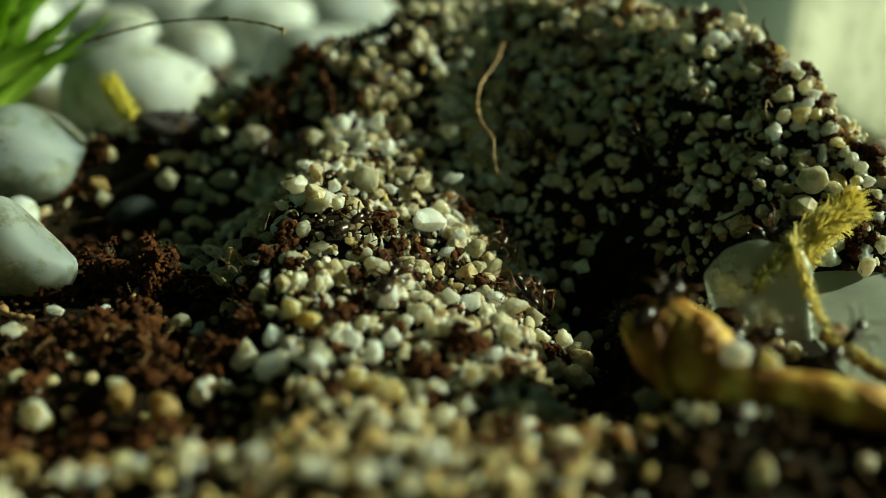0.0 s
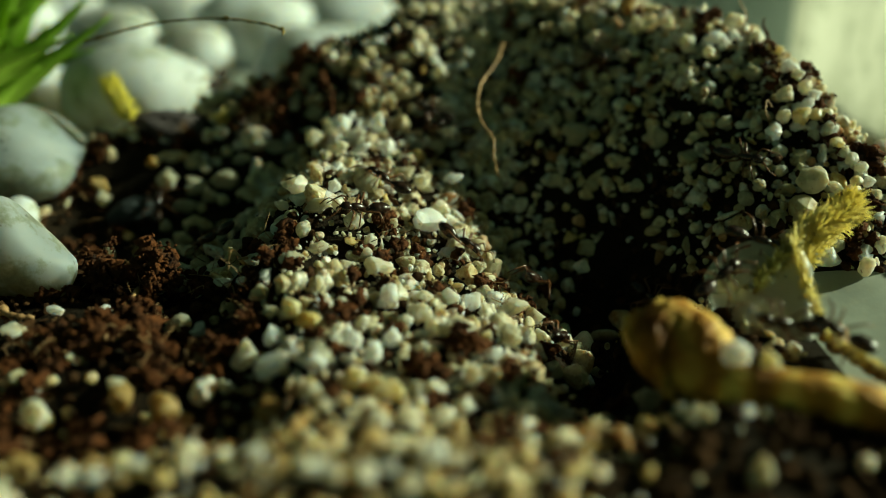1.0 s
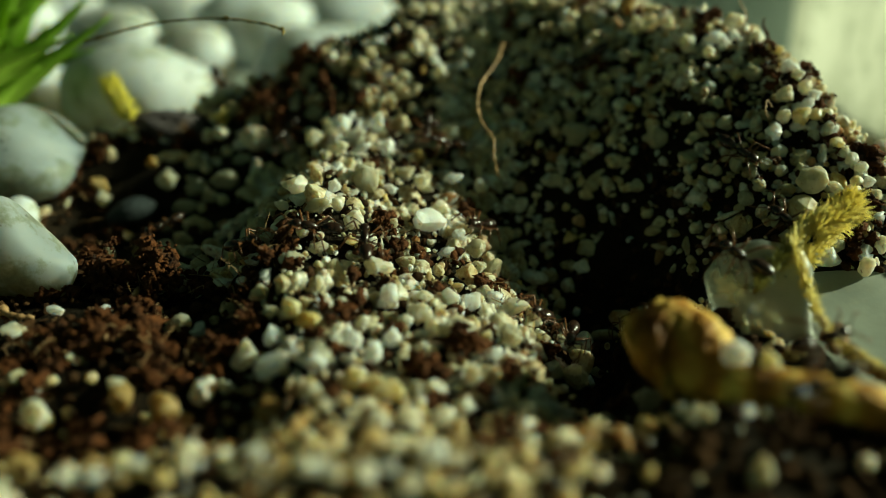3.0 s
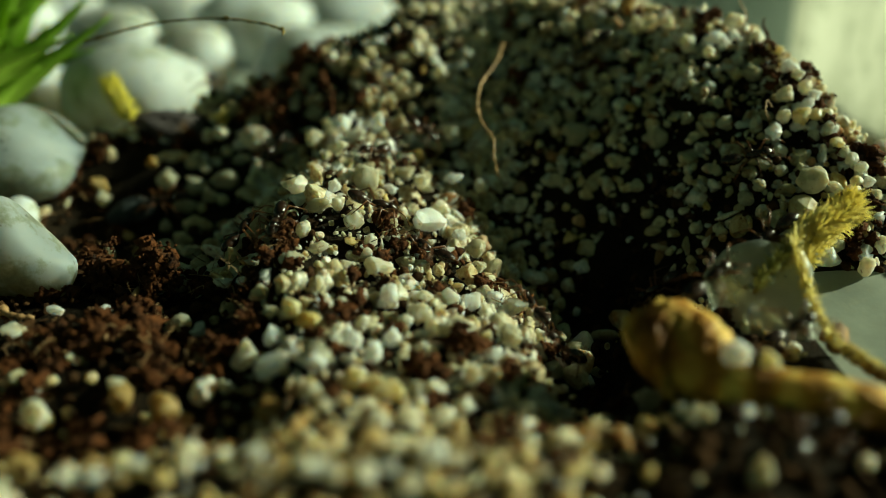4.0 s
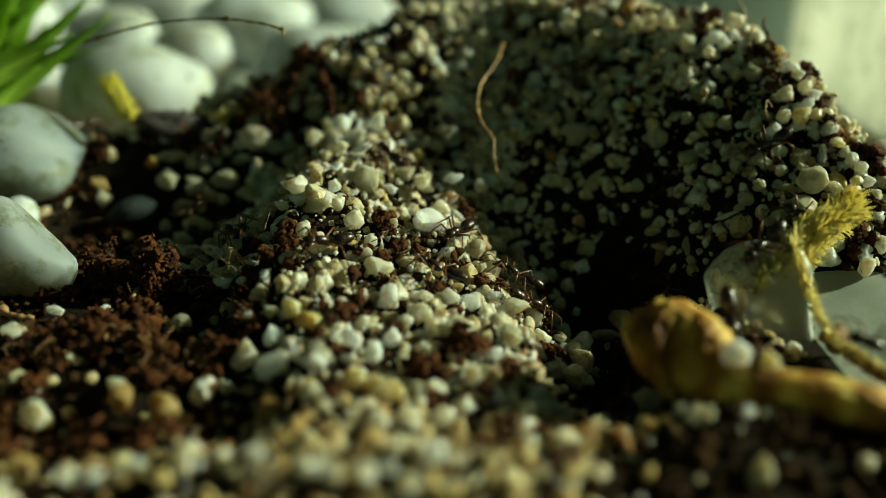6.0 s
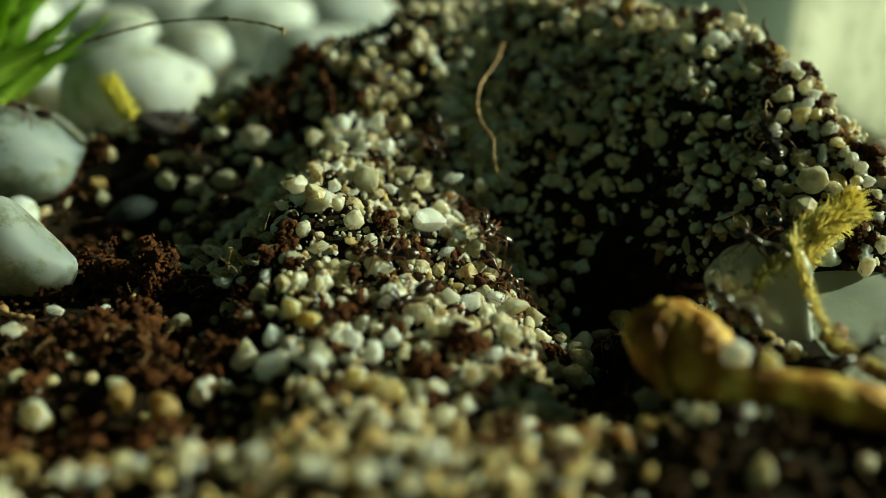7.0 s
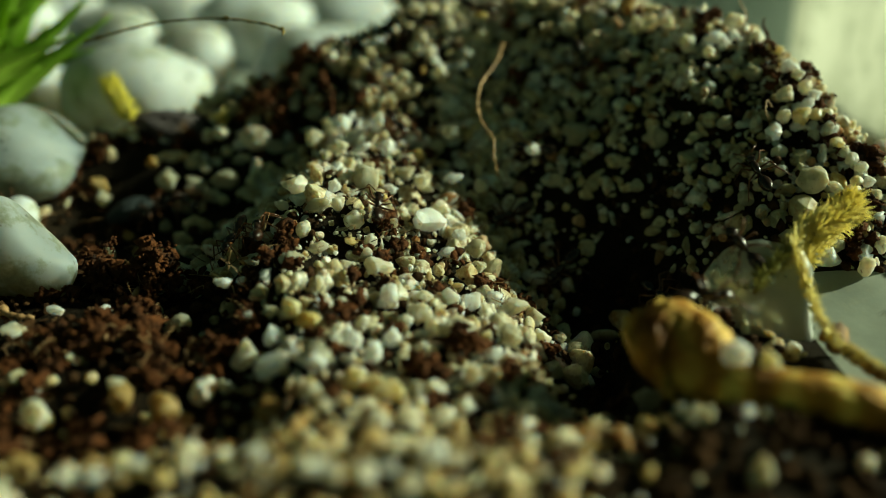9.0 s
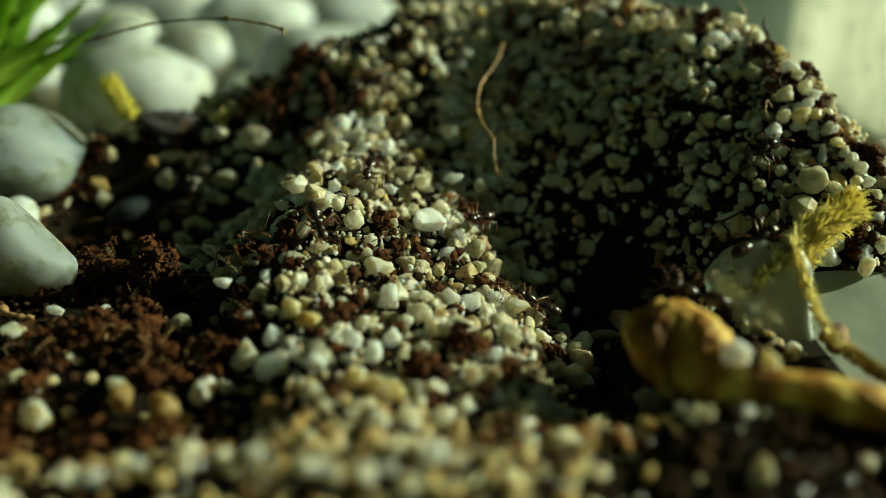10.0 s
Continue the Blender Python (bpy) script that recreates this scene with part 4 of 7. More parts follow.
strand("dry_stem", [(-19.23, 51.73, 9.02), (-17.24, 51.4, 9.57), (-15.29, 51.04, 10.05), (-13.37, 50.6, 10.3), (-11.19, 50.11, 10.41), (-9.49, 49.53, 10.28), (-8.34, 48.93, 10.1), (-7.97, 48.38, 10.05), (-7.94, 47.79, 9.88)], 0.06, 0.055, M_STRAW, "thin arching dry stem with dark nodes", "stem", "", 0.15, 5, 8)
strand("root", [(15.12, 34.09, 0.01), (15.37, 33.12, -0.02), (15.69, 32.01, -0.14), (16.18, 30.71, -0.21), (17.01, 29.59, -0.35)], 0.30, 0.24, M_STRAND_BROWN, "thick brown weathered root tip beside the bark", "root", "rootlets", 0.2, 2, 12)
strand("dry_stem", [(-19.61, 37.71, -0.3), (-18.16, 36.6, -0.28), (-17.21, 36.57, -0.37)], 0.16, 0.10, M_ROOT, "short orange-brown stalk lying on the sand", "stem", "", 0.2, 1, 9)
strand("dry_stem", [(-13.5, 38.98, -0.03), (-13.25, 36.65, 0.16), (-13.2, 34.72, 0.26), (-13.18, 33.58, 0.05)], 0.10, 0.06, M_ROOT, "bent brown fibre on the peat", "stem", "", 0.2, 1, 10)
BLADES = [
    ([(-32.0, 59.0, 0.6), (-29.69, 60.1, 7.16), (-27.55, 61.01, 8.19), (-25.98, 62.18, 9.95)], 2.2),
    ([(-31.6, 59.5, 0.6), (-30.44, 62.11, 8.3), (-27.76, 63.0, 9.26), (-26.33, 64.14, 10.94)], 1.9),
    ([(-31.2, 60.0, 0.6), (-30.12, 59.93, 5.24), (-27.67, 60.9, 6.43), (-26.27, 61.93, 7.79)], 1.9),
    ([(-30.8, 60.5, 0.6), (-31.63, 64.6, 9.28), (-28.1, 65.3, 9.76), (-26.04, 66.4, 11.32)], 1.8),
    ([(-31.5, 58.0, 0.6), (-28.61, 56.18, 3.7), (-24.42, 57.76, 6.59), (-20.15, 59.4, 9.62)], 2.1),
    ([(-31.1, 58.35, 0.6), (-29.02, 58.32, 5.18), (-25.41, 59.68, 7.46), (-21.66, 61.52, 11.05)], 2.0),
    ([(-30.7, 58.7, 0.6), (-29.65, 60.68, 5.82), (-27.36, 62.02, 8.06), (-25.82, 63.68, 11.16)], 2.4),
    ([(-30.3, 59.05, 0.6), (-29.76, 60.91, 7.92), (-27.92, 62.01, 9.48), (-26.92, 63.29, 11.54)], 2.0),
    ([(-31.5, 59.4, 0.6), (-29.78, 61.43, 4.97), (-27.25, 62.62, 6.78), (-25.87, 63.85, 8.7)], 1.7),
    ([(-31.1, 59.75, 0.6), (-26.11, 59.29, 6.41), (-23.68, 60.0, 6.89), (-21.98, 60.7, 7.35)], 0.9),
    ([(-30.7, 60.1, 0.6), (-28.36, 56.03, 4.76), (-25.22, 57.42, 7.11), (-22.3, 58.51, 8.64)], 1.3),
    ([(-30.3, 60.45, 0.6), (-31.0, 63.0, 6.36), (-28.44, 64.24, 8.29), (-25.08, 65.88, 11.35)], 2.0),
    ([(-31.5, 60.8, 0.6), (-28.11, 54.86, 2.98), (-26.01, 56.26, 5.39), (-24.21, 57.31, 6.79)], 1.4),
    ([(-31.1, 61.15, 0.6), (-29.27, 60.37, 9.37), (-27.92, 61.37, 10.65), (-27.26, 62.5, 12.28)], 2.0),
    ([(-30.7, 61.5, 0.6), (-29.12, 58.29, 6.57), (-27.45, 59.51, 8.45), (-26.88, 60.97, 11.02)], 1.6),
]
grass(BLADES, "fresh green broad-bladed grass tuft among pebbles")

# ---- single grains ----
grain(-6.94, 43.37, 3.44, 0.78, 0.58, 0.59, 10, 0, M_CREAM, "large faceted cream sand grain on the mound", 200, 0.62)
grain(-6.71, 42.21, 3.12, 0.45, 0.36, 0.40, 0, 0, M_WHITE, "small white sand grain on the mound", 201, 0.80)
grain(-0.70, 43.11, 1.72, 1.01, 0.69, 0.63, 20, 12, M_WHITE, "large flat white sand grain on the mound", 202, 0.60)
grain(-2.18, 35.90, 0.81, 0.44, 0.47, 0.65, 80, -10, M_WHITE, "long white oval sand grain on the mound", 203, 0.85)
grain(-2.80, 37.85, 1.38, 0.70, 0.53, 0.53, 0, 10, M_CREAM, "large round beige sand grain on the mound", 204, 0.85)
grain(-3.61, 51.58, 4.68, 0.47, 0.47, 0.63, 30, 30, M_WHITE, "pale flat oval sand grain on the mound", 205, 0.80)
grain(-5.59, 51.74, 4.58, 0.57, 0.53, 0.69, 0, 25, M_WHITE, "white lumpy sand grain on the mound", 206, 0.70)
grain(-3.97, 40.62, 2.65, 0.51, 0.42, 0.49, 0, 0, M_CREAM, "round cream sand grain on the mound", 207, 0.88)
grain(-6.10, 39.45, 2.57, 0.37, 0.34, 0.42, 0, 0, M_CREAM, "round cream sand grain on the mound", 208, 0.85)
grain(-0.22, 44.49, 1.90, 0.56, 0.40, 0.39, 0, 0, M_CREAM, "oval cream sand grain on the mound", 209, 0.85)
grain(0.47, 47.60, 2.52, 0.59, 0.40, 0.35, 0, -10, M_WHITE, "oval white sand grain on the mound", 210, 0.80)
grain(-1.20, 46.13, 2.81, 0.46, 0.38, 0.43, 0, 0, M_CREAM, "rounded cream sand grain on the mound", 211, 0.80)
grain(-5.18, 33.32, 0.94, 0.52, 0.40, 0.41, 0, -10, M_YELLOW, "ochre yellow sand grain on the mound", 212, 0.70)
grain(-6.13, 30.43, 0.48, 0.73, 0.49, 0.43, 10, -25, M_WHITE, "long pale sand grain on the mound", 213, 0.80)
grain(-4.40, 30.61, 0.89, 0.79, 0.55, 0.51, 0, 10, M_PALE, "large pale grey sand grain on the mound", 214, 0.75)
grain(-7.46, 32.40, -0.04, 0.58, 0.52, 0.65, 0, 0, M_CREAM, "large beige sand grain on the mound", 215, 0.80)
grain(-2.03, 29.11, 0.20, 0.73, 0.54, 0.55, 0, 10, M_YELLOWISH, "large yellowish cream sand grain on the mound", 216, 0.80)
grain(-1.15, 27.20, 0.08, 0.50, 0.47, 0.60, 0, 0, M_CREAM, "large cream sand grain on the mound", 217, 0.80)
grain(-7.71, 24.91, 0.17, 0.50, 0.49, 0.66, 60, 25, M_CREAM, "long cream sand grain on the mound", 218, 0.80)
grain(-14.02, 28.72, -0.55, 0.51, 0.47, 0.61, 0, -20, M_CREAM, "cream oval sand grain on the mound", 219, 0.80)
grain(-13.13, 25.19, -0.41, 0.70, 0.57, 0.63, 0, 0, M_OCHRE_SHADED, "large tan sand grain on the mound", 220, 0.80)
grain(-4.76, 24.30, 0.32, 0.47, 0.39, 0.44, 0, 0, M_OCHRE_SHADED, "round orange-brown sand grain on the mound", 221, 0.80)
grain(-3.72, 23.14, 0.92, 0.50, 0.42, 0.50, 0, 0, M_CREAM, "large cream sand grain on the mound", 222, 0.80)
grain(-12.49, 52.73, 0.93, 0.91, 0.69, 0.72, 0, 0, M_PALE, "dull grey-beige round sand grain on the mound", 223, 0.88)
grain(-15.86, 52.87, 0.89, 0.71, 0.58, 0.65, 0, 0, M_PALE, "dull grey-beige round sand grain on the mound", 224, 0.80)
grain(-14.36, 52.73, 0.49, 0.75, 0.52, 0.49, 0, 0, M_PALE, "dull flat sand grain on the mound", 225, 0.80)
grain(-3.77, 45.03, 3.42, 0.64, 0.63, 0.84, 0, 0, M_PALE, "dull translucent sand grain on the mound", 226, 0.80)
grain(-3.42, 38.85, 1.75, 0.40, 0.33, 0.37, 0, 0, M_CREAM, "round cream sand grain on the mound", 227, 0.85)
grain(-3.90, 37.76, 1.31, 0.48, 0.39, 0.44, 0, 0, M_CREAM, "round cream sand grain on the mound", 228, 0.85)
grain(0.68, 33.79, 0.32, 0.69, 0.53, 0.56, 0, 0, M_CREAM, "large cream sand grain on the mound", 229, 0.75)
grain(1.72, 33.62, 0.03, 0.38, 0.35, 0.44, 0, 20, M_YELLOWISH, "yellowish sand grain on the mound", 230, 0.70)
grain(1.75, 32.44, -0.04, 0.47, 0.30, 0.24, 0, -25, M_WHITE, "white sliver sand grain on the mound", 231, 0.60)
grain(-0.89, 35.12, 0.45, 0.51, 0.45, 0.55, 0, 0, M_CREAM, "cream sand grain on the mound", 232, 0.80)
grain(2.92, 37.26, -0.23, 0.78, 0.51, 0.41, 0, -30, M_CREAM, "long cream sand grain on the mound", 233, 0.80)
grain(2.73, 34.62, -0.15, 0.45, 0.35, 0.36, 0, 10, M_PALE, "dull oval sand grain on the mound", 234, 0.80)
grain(1.49, 42.10, 0.71, 0.54, 0.43, 0.48, 0, 0, M_PALE, "round grey-beige sand grain on the mound", 235, 0.88)
grain(0.75, 42.72, 1.11, 0.35, 0.30, 0.35, 0, 0, M_WHITE, "small round white sand grain on the mound", 236, 0.88)
grain(1.61, 40.87, 0.27, 0.45, 0.34, 0.37, 0, 0, M_PALE, "round grey-beige sand grain on the mound", 237, 0.85)
grain(0.38, 51.88, 3.98, 0.51, 0.40, 0.44, 0, 0, M_CREAM, "round cream sand grain on the mound", 238, 0.85)
grain(-7.32, 52.47, 3.64, 0.54, 0.45, 0.51, 0, 0, M_CREAM, "dull round sand grain on the mound", 239, 0.85)
grain(-5.44, 48.06, 4.20, 0.53, 0.36, 0.32, 0, -30, M_CREAM, "curved cream sand grain on the mound", 240, 0.70)
grain(-4.32, 48.59, 3.95, 0.65, 0.38, 0.24, 0, -25, M_WHITE, "white splinter sand grain on the mound", 241, 0.60)
grain(-2.86, 48.94, 3.87, 0.42, 0.40, 0.51, 0, 0, M_WHITE, "bluish white sand grain on the mound", 242, 0.85)
grain(17.10, 42.51, 3.85, 0.79, 0.65, 0.74, 0, 0, M_PALE, "large dull yellowish sand grain on the mound", 243, 0.90)
grain(14.05, 50.70, 8.69, 0.38, 0.31, 0.35, 0, 0, M_CREAM, "round cream sand grain on the mound", 244, 0.88)
grain(13.23, 51.94, 8.81, 0.53, 0.47, 0.56, 0, 0, M_CREAM, "round cream sand grain on the mound", 245, 0.88)
grain(17.77, 48.77, 8.17, 0.51, 0.35, 0.31, 0, 30, M_WHITE, "pale curled sand grain on the mound", 246, 0.70)
grain(18.08, 47.43, 7.43, 0.36, 0.35, 0.47, 0, 0, M_CREAM, "cream sand grain on the mound", 247, 0.75)
grain(17.08, 47.04, 7.13, 0.55, 0.44, 0.49, 0, 0, M_CREAM, "cream sand grain on the mound", 248, 0.80)
grain(18.04, 46.59, 6.74, 0.49, 0.35, 0.33, 0, -20, M_WHITE, "white sand grain on the mound", 249, 0.80)
grain(17.59, 45.92, 6.20, 0.46, 0.39, 0.46, 0, 0, M_YELLOWISH, "yellowish sand grain on the mound", 250, 0.80)
grain(16.76, 46.08, 6.20, 0.41, 0.37, 0.46, 0, 0, M_CREAM, "cream sand grain on the mound", 251, 0.80)
grain(16.12, 45.25, 5.54, 0.53, 0.42, 0.45, 0, 0, M_WHITE, "white sand grain on the mound", 252, 0.70)
grain(18.68, 45.34, 5.72, 0.35, 0.32, 0.40, 0, 0, M_CREAM, "cream sand grain on the mound", 253, 0.85)
grain(18.31, 46.00, 6.21, 0.46, 0.37, 0.40, 0, 0, M_YELLOWISH, "tan sand grain on the mound", 254, 0.80)
grain(19.34, 43.62, 4.56, 0.34, 0.33, 0.44, 0, 0, M_CREAM, "cream sand grain on the mound", 255, 0.85)
grain(15.80, 52.58, 9.99, 0.60, 0.43, 0.42, 0, 0, M_CREAM, "cream sand grain on the mound", 256, 0.85)
grain(11.73, 55.02, 9.59, 0.47, 0.46, 0.62, 0, 10, M_CREAM, "cream sand grain on the mound", 257, 0.85)
grain(12.55, 54.38, 9.66, 0.46, 0.43, 0.56, 0, -10, M_CREAM, "cream sand grain on the mound", 258, 0.85)
grain(13.46, 53.55, 9.57, 0.43, 0.36, 0.43, 0, 0, M_CREAM, "cream sand grain on the mound", 259, 0.85)
grain(14.45, 51.62, 9.27, 0.62, 0.45, 0.44, 0, 0, M_WHITE, "white sand grain on the mound", 260, 0.75)
grain(10.78, 57.48, 10.41, 0.65, 0.51, 0.55, 0, 0, M_OCHRE_SHADED, "tan sand grain on the mound", 261, 0.80)
grain(17.18, 39.78, 1.28, 0.66, 0.52, 0.56, 0, 0, M_WHITE, "white round sand grain on the mound", 262, 0.80)
grain(18.80, 39.31, 0.92, 0.43, 0.39, 0.48, 0, 0, M_CREAM, "cream sand grain on the mound", 263, 0.85)
grain(19.72, 40.21, 1.53, 0.38, 0.38, 0.51, 0, 0, M_CREAM, "cream sand grain on the mound", 264, 0.85)
grain(-16.44, 37.08, -0.28, 0.41, 0.30, 0.29, 0, 0, M_WHITE, "white sand grain on the mound", 265, 0.80)
grain(-14.38, 36.97, -0.24, 0.43, 0.33, 0.34, 0, -20, M_WHITE, "white sand grain on the mound", 266, 0.80)
grain(-17.57, 35.43, -0.47, 0.65, 0.44, 0.37, 0, 0, M_CREAM, "cream sand grain on the mound", 267, 0.80)
grain(-16.15, 34.02, -0.16, 0.49, 0.34, 0.31, 0, 0, M_CREAM, "cream sand grain on the mound", 268, 0.80)
grain(-12.56, 34.55, -0.16, 0.41, 0.32, 0.34, 0, 0, M_WHITE, "white sand grain on the mound", 269, 0.80)
grain(-11.95, 40.11, -0.35, 0.60, 0.46, 0.49, 0, 0, M_PALE, "dull sand grain on the mound", 270, 0.80)
grain(-10.83, 35.81, -0.36, 0.47, 0.40, 0.47, 0, 0, M_PALE, "dull round sand grain on the mound", 271, 0.85)
grain(-11.34, 29.74, -0.45, 0.44, 0.44, 0.60, 0, 0, M_OCHRE_SHADED, "ochre sand grain darkened for shade on the mound", 272, 0.80)
grain(-9.83, 29.38, -0.55, 0.62, 0.56, 0.70, 0, 0, M_OCHRE_SHADED, "large amber sand grain darkened for shade on the mound", 273, 0.80)
grain(7.71, 31.33, -1.42, 0.64, 0.52, 0.60, 0, 0, M_PALE, "pale bluish sand grain on the mound", 274, 0.85)
grain(8.09, 26.63, 0.57, 0.46, 0.39, 0.46, 0, 0, M_PALE, "pale sand grain on the mound", 275, 0.80)
grain(10.66, 28.75, -0.03, 0.31, 0.26, 0.31, 0, 0, M_CREAM, "cream sand grain on the mound", 276, 0.80)
grain(9.35, 24.08, 0.15, 0.42, 0.44, 0.62, 0, 20, M_PALE, "pale beige sand grain on the mound", 277, 0.80)
grain(2.91, 28.61, -0.24, 0.54, 0.44, 0.49, 0, 0, M_PALE, "dull beige sand grain on the mound", 278, 0.85)
grain(-12.40, 42.41, -0.50, 0.46, 0.35, 0.38, 0, 0, M_CREAM, "small cream sand grain on the mound", 279, 0.80)
grain(17.92, 48.09, 7.82, 0.36, 0.31, 0.36, 0, 0, M_CREAM, "cream sand grain on the mound", 280, 0.80)
grain(18.49, 46.99, 7.00, 0.38, 0.31, 0.36, 0, 10, M_WHITE, "white sand grain on the mound", 281, 0.80)
grain(18.82, 46.12, 6.22, 0.35, 0.31, 0.38, 0, 0, M_CREAM, "cream sand grain on the mound", 282, 0.80)
grain(18.89, 44.66, 5.26, 0.40, 0.31, 0.34, 0, 0, M_YELLOWISH, "yellowish sand grain on the mound", 283, 0.80)
grain(19.16, 44.11, 4.90, 0.37, 0.30, 0.34, 0, 0, M_CREAM, "cream sand grain on the mound", 284, 0.80)
grain(19.61, 43.29, 4.29, 0.39, 0.32, 0.36, 0, 15, M_CREAM, "cream sand grain on the mound", 285, 0.80)
grain(19.91, 42.81, 3.82, 0.36, 0.30, 0.33, 0, 0, M_WHITE, "white sand grain on the mound", 286, 0.80)
grain(19.33, 42.80, 3.77, 0.33, 0.27, 0.31, 0, 0, M_YELLOWISH, "tan sand grain on the mound", 287, 0.80)
grain(20.27, 42.68, 3.17, 0.37, 0.31, 0.35, 0, 0, M_CREAM, "cream sand grain on the mound", 288, 0.80)
grain(18.98, 45.49, 5.74, 0.35, 0.27, 0.29, 0, -15, M_WHITE, "white sand grain on the mound", 289, 0.80)
grain(19.74, 42.68, 3.17, 0.32, 0.27, 0.32, 0, 0, M_CREAM, "cream sand grain on the mound", 290, 0.80)
grain(16.73, 51.44, 9.41, 0.41, 0.32, 0.35, 0, 0, M_CREAM, "cream sand grain on the mound", 291, 0.80)
grain(17.50, 50.23, 8.70, 0.37, 0.29, 0.32, 0, 0, M_YELLOWISH, "yellowish sand grain on the mound", 292, 0.80)

grain(-5.20, 43.33, 3.34, 0.39, 0.33, 0.37, 0, 0, M_WHITE, "chunky white sand grain on the mound", 400, 0.66)
grain(-5.72, 41.41, 3.04, 0.62, 0.32, 0.35, 0, -20, M_PALE, "oval dull grey-beige sand grain on the mound", 401, 0.79)
grain(-7.53, 42.59, 2.62, 0.39, 0.30, 0.33, 0, 0, M_CREAM, "small cream sand grain on the mound", 402, 0.73)
grain(0.97, 51.14, 2.42, 0.56, 0.33, 0.36, 0, 8, M_CREAM, "oval cream sand grain on the mound", 403, 0.68)
grain(1.29, 49.76, 1.84, 0.42, 0.26, 0.29, 0, 0, M_CREAM, "chunky cream sand grain on the mound", 404, 0.80)
grain(-2.66, 45.71, 2.55, 0.42, 0.35, 0.39, 0, 0, M_WHITE, "chunky white sand grain on the mound", 405, 0.75)
grain(-1.95, 48.05, 2.85, 0.53, 0.42, 0.47, 0, 0, M_PALE, "chunky dull grey-beige sand grain on the mound", 406, 0.70)
grain(-1.04, 47.00, 2.45, 0.61, 0.30, 0.34, 0, 30, M_CREAM, "oval cream sand grain on the mound", 407, 0.82)
grain(2.43, 44.77, -0.03, 0.61, 0.52, 0.58, 0, 0, M_PALE, "chunky dull grey-beige sand grain on the mound", 408, 0.77)
grain(0.29, 41.53, 0.58, 0.61, 0.42, 0.47, 0, 10, M_WHITE, "chunky white sand grain on the mound", 409, 0.71)
grain(-7.41, 36.90, 1.46, 0.27, 0.25, 0.35, 0, 20, M_WHITE, "small white sand grain on the mound", 410, 0.66)
grain(-5.88, 36.13, 1.52, 0.46, 0.42, 0.51, 0, 0, M_CREAM, "chunky cream sand grain on the mound", 411, 0.79)
grain(-5.02, 35.82, 1.27, 0.27, 0.24, 0.56, 0, 0, M_CREAM, "oval cream sand grain on the mound", 412, 0.73)
grain(-3.19, 35.89, 0.87, 0.24, 0.22, 0.36, 0, 0, M_WHITE, "oval white sand grain on the mound", 413, 0.68)
grain(-7.51, 36.01, 1.05, 0.41, 0.37, 0.44, 0, 0, M_PALE, "chunky dull grey-beige sand grain on the mound", 414, 0.80)
grain(-6.86, 34.35, 0.89, 0.35, 0.29, 0.33, 0, 0, M_PALE, "small dull grey-beige sand grain on the mound", 415, 0.75)
grain(-5.94, 34.12, 1.13, 0.46, 0.38, 0.42, 0, 0, M_YELLOWISH, "chunky yellowish sand grain on the mound", 416, 0.70)
grain(-6.48, 33.00, 0.52, 0.41, 0.37, 0.48, 0, 0, M_WHITE, "chunky white sand grain on the mound", 417, 0.82)
grain(-3.49, 32.42, 0.56, 0.47, 0.40, 0.45, 0, 0, M_WHITE, "chunky white sand grain on the mound", 418, 0.77)
grain(-4.07, 32.04, 0.83, 0.33, 0.24, 0.26, 0, 0, M_CREAM, "small cream sand grain on the mound", 419, 0.71)
grain(-2.48, 31.83, 0.24, 0.49, 0.44, 0.51, 0, 0, M_WHITE, "chunky white sand grain on the mound", 420, 0.66)
grain(-1.43, 31.70, 0.02, 0.40, 0.36, 0.68, 0, 8, M_CREAM, "oval cream sand grain on the mound", 421, 0.79)
grain(-4.48, 30.31, 0.90, 0.65, 0.44, 0.48, 0, 0, M_WHITE, "chunky white sand grain on the mound", 422, 0.73)
grain(-3.12, 29.66, 0.43, 0.48, 0.43, 0.62, 0, 20, M_YELLOWISH, "chunky yellowish sand grain on the mound", 423, 0.68)
grain(-0.98, 29.90, -0.23, 0.42, 0.38, 0.42, 0, 0, M_PALE, "chunky dull grey-beige sand grain at the foot of the mound", 424, 0.80)
grain(-0.24, 30.01, -0.24, 0.48, 0.40, 0.44, 0, 0, M_CREAM, "chunky cream sand grain at the foot of the mound", 425, 0.75)
grain(-1.44, 34.67, 0.28, 0.40, 0.36, 0.45, 0, 0, M_CREAM, "chunky cream sand grain on the mound", 426, 0.70)
grain(-0.44, 34.00, 0.34, 0.35, 0.31, 0.58, 0, 0, M_CREAM, "oval cream sand grain on the mound", 427, 0.82)
grain(-1.24, 35.43, 0.49, 0.31, 0.28, 0.39, 0, 0, M_CREAM, "small cream sand grain on the mound", 428, 0.77)
grain(-0.80, 36.60, 0.49, 0.42, 0.33, 0.37, 0, 0, M_CREAM, "chunky cream sand grain on the mound", 429, 0.71)
grain(1.18, 30.58, -0.14, 0.43, 0.39, 0.56, 0, 0, M_CREAM, "chunky cream sand grain on the mound", 430, 0.66)
grain(4.42, 37.86, -2.05, 0.43, 0.38, 0.62, 0, 0, M_CREAM, "chunky cream sand grain on the mound", 432, 0.73)
grain(2.61, 33.83, -0.11, 0.49, 0.44, 0.58, 0, 0, M_PALE, "chunky dull grey-beige sand grain on the mound", 433, 0.68)
grain(2.40, 38.66, -0.43, 0.52, 0.42, 0.46, 0, 15, M_WHITE, "chunky white sand grain on the mound", 434, 0.80)
grain(1.26, 37.47, -0.06, 0.53, 0.48, 0.58, 0, 0, M_WHITE, "chunky white sand grain on the mound", 435, 0.75)
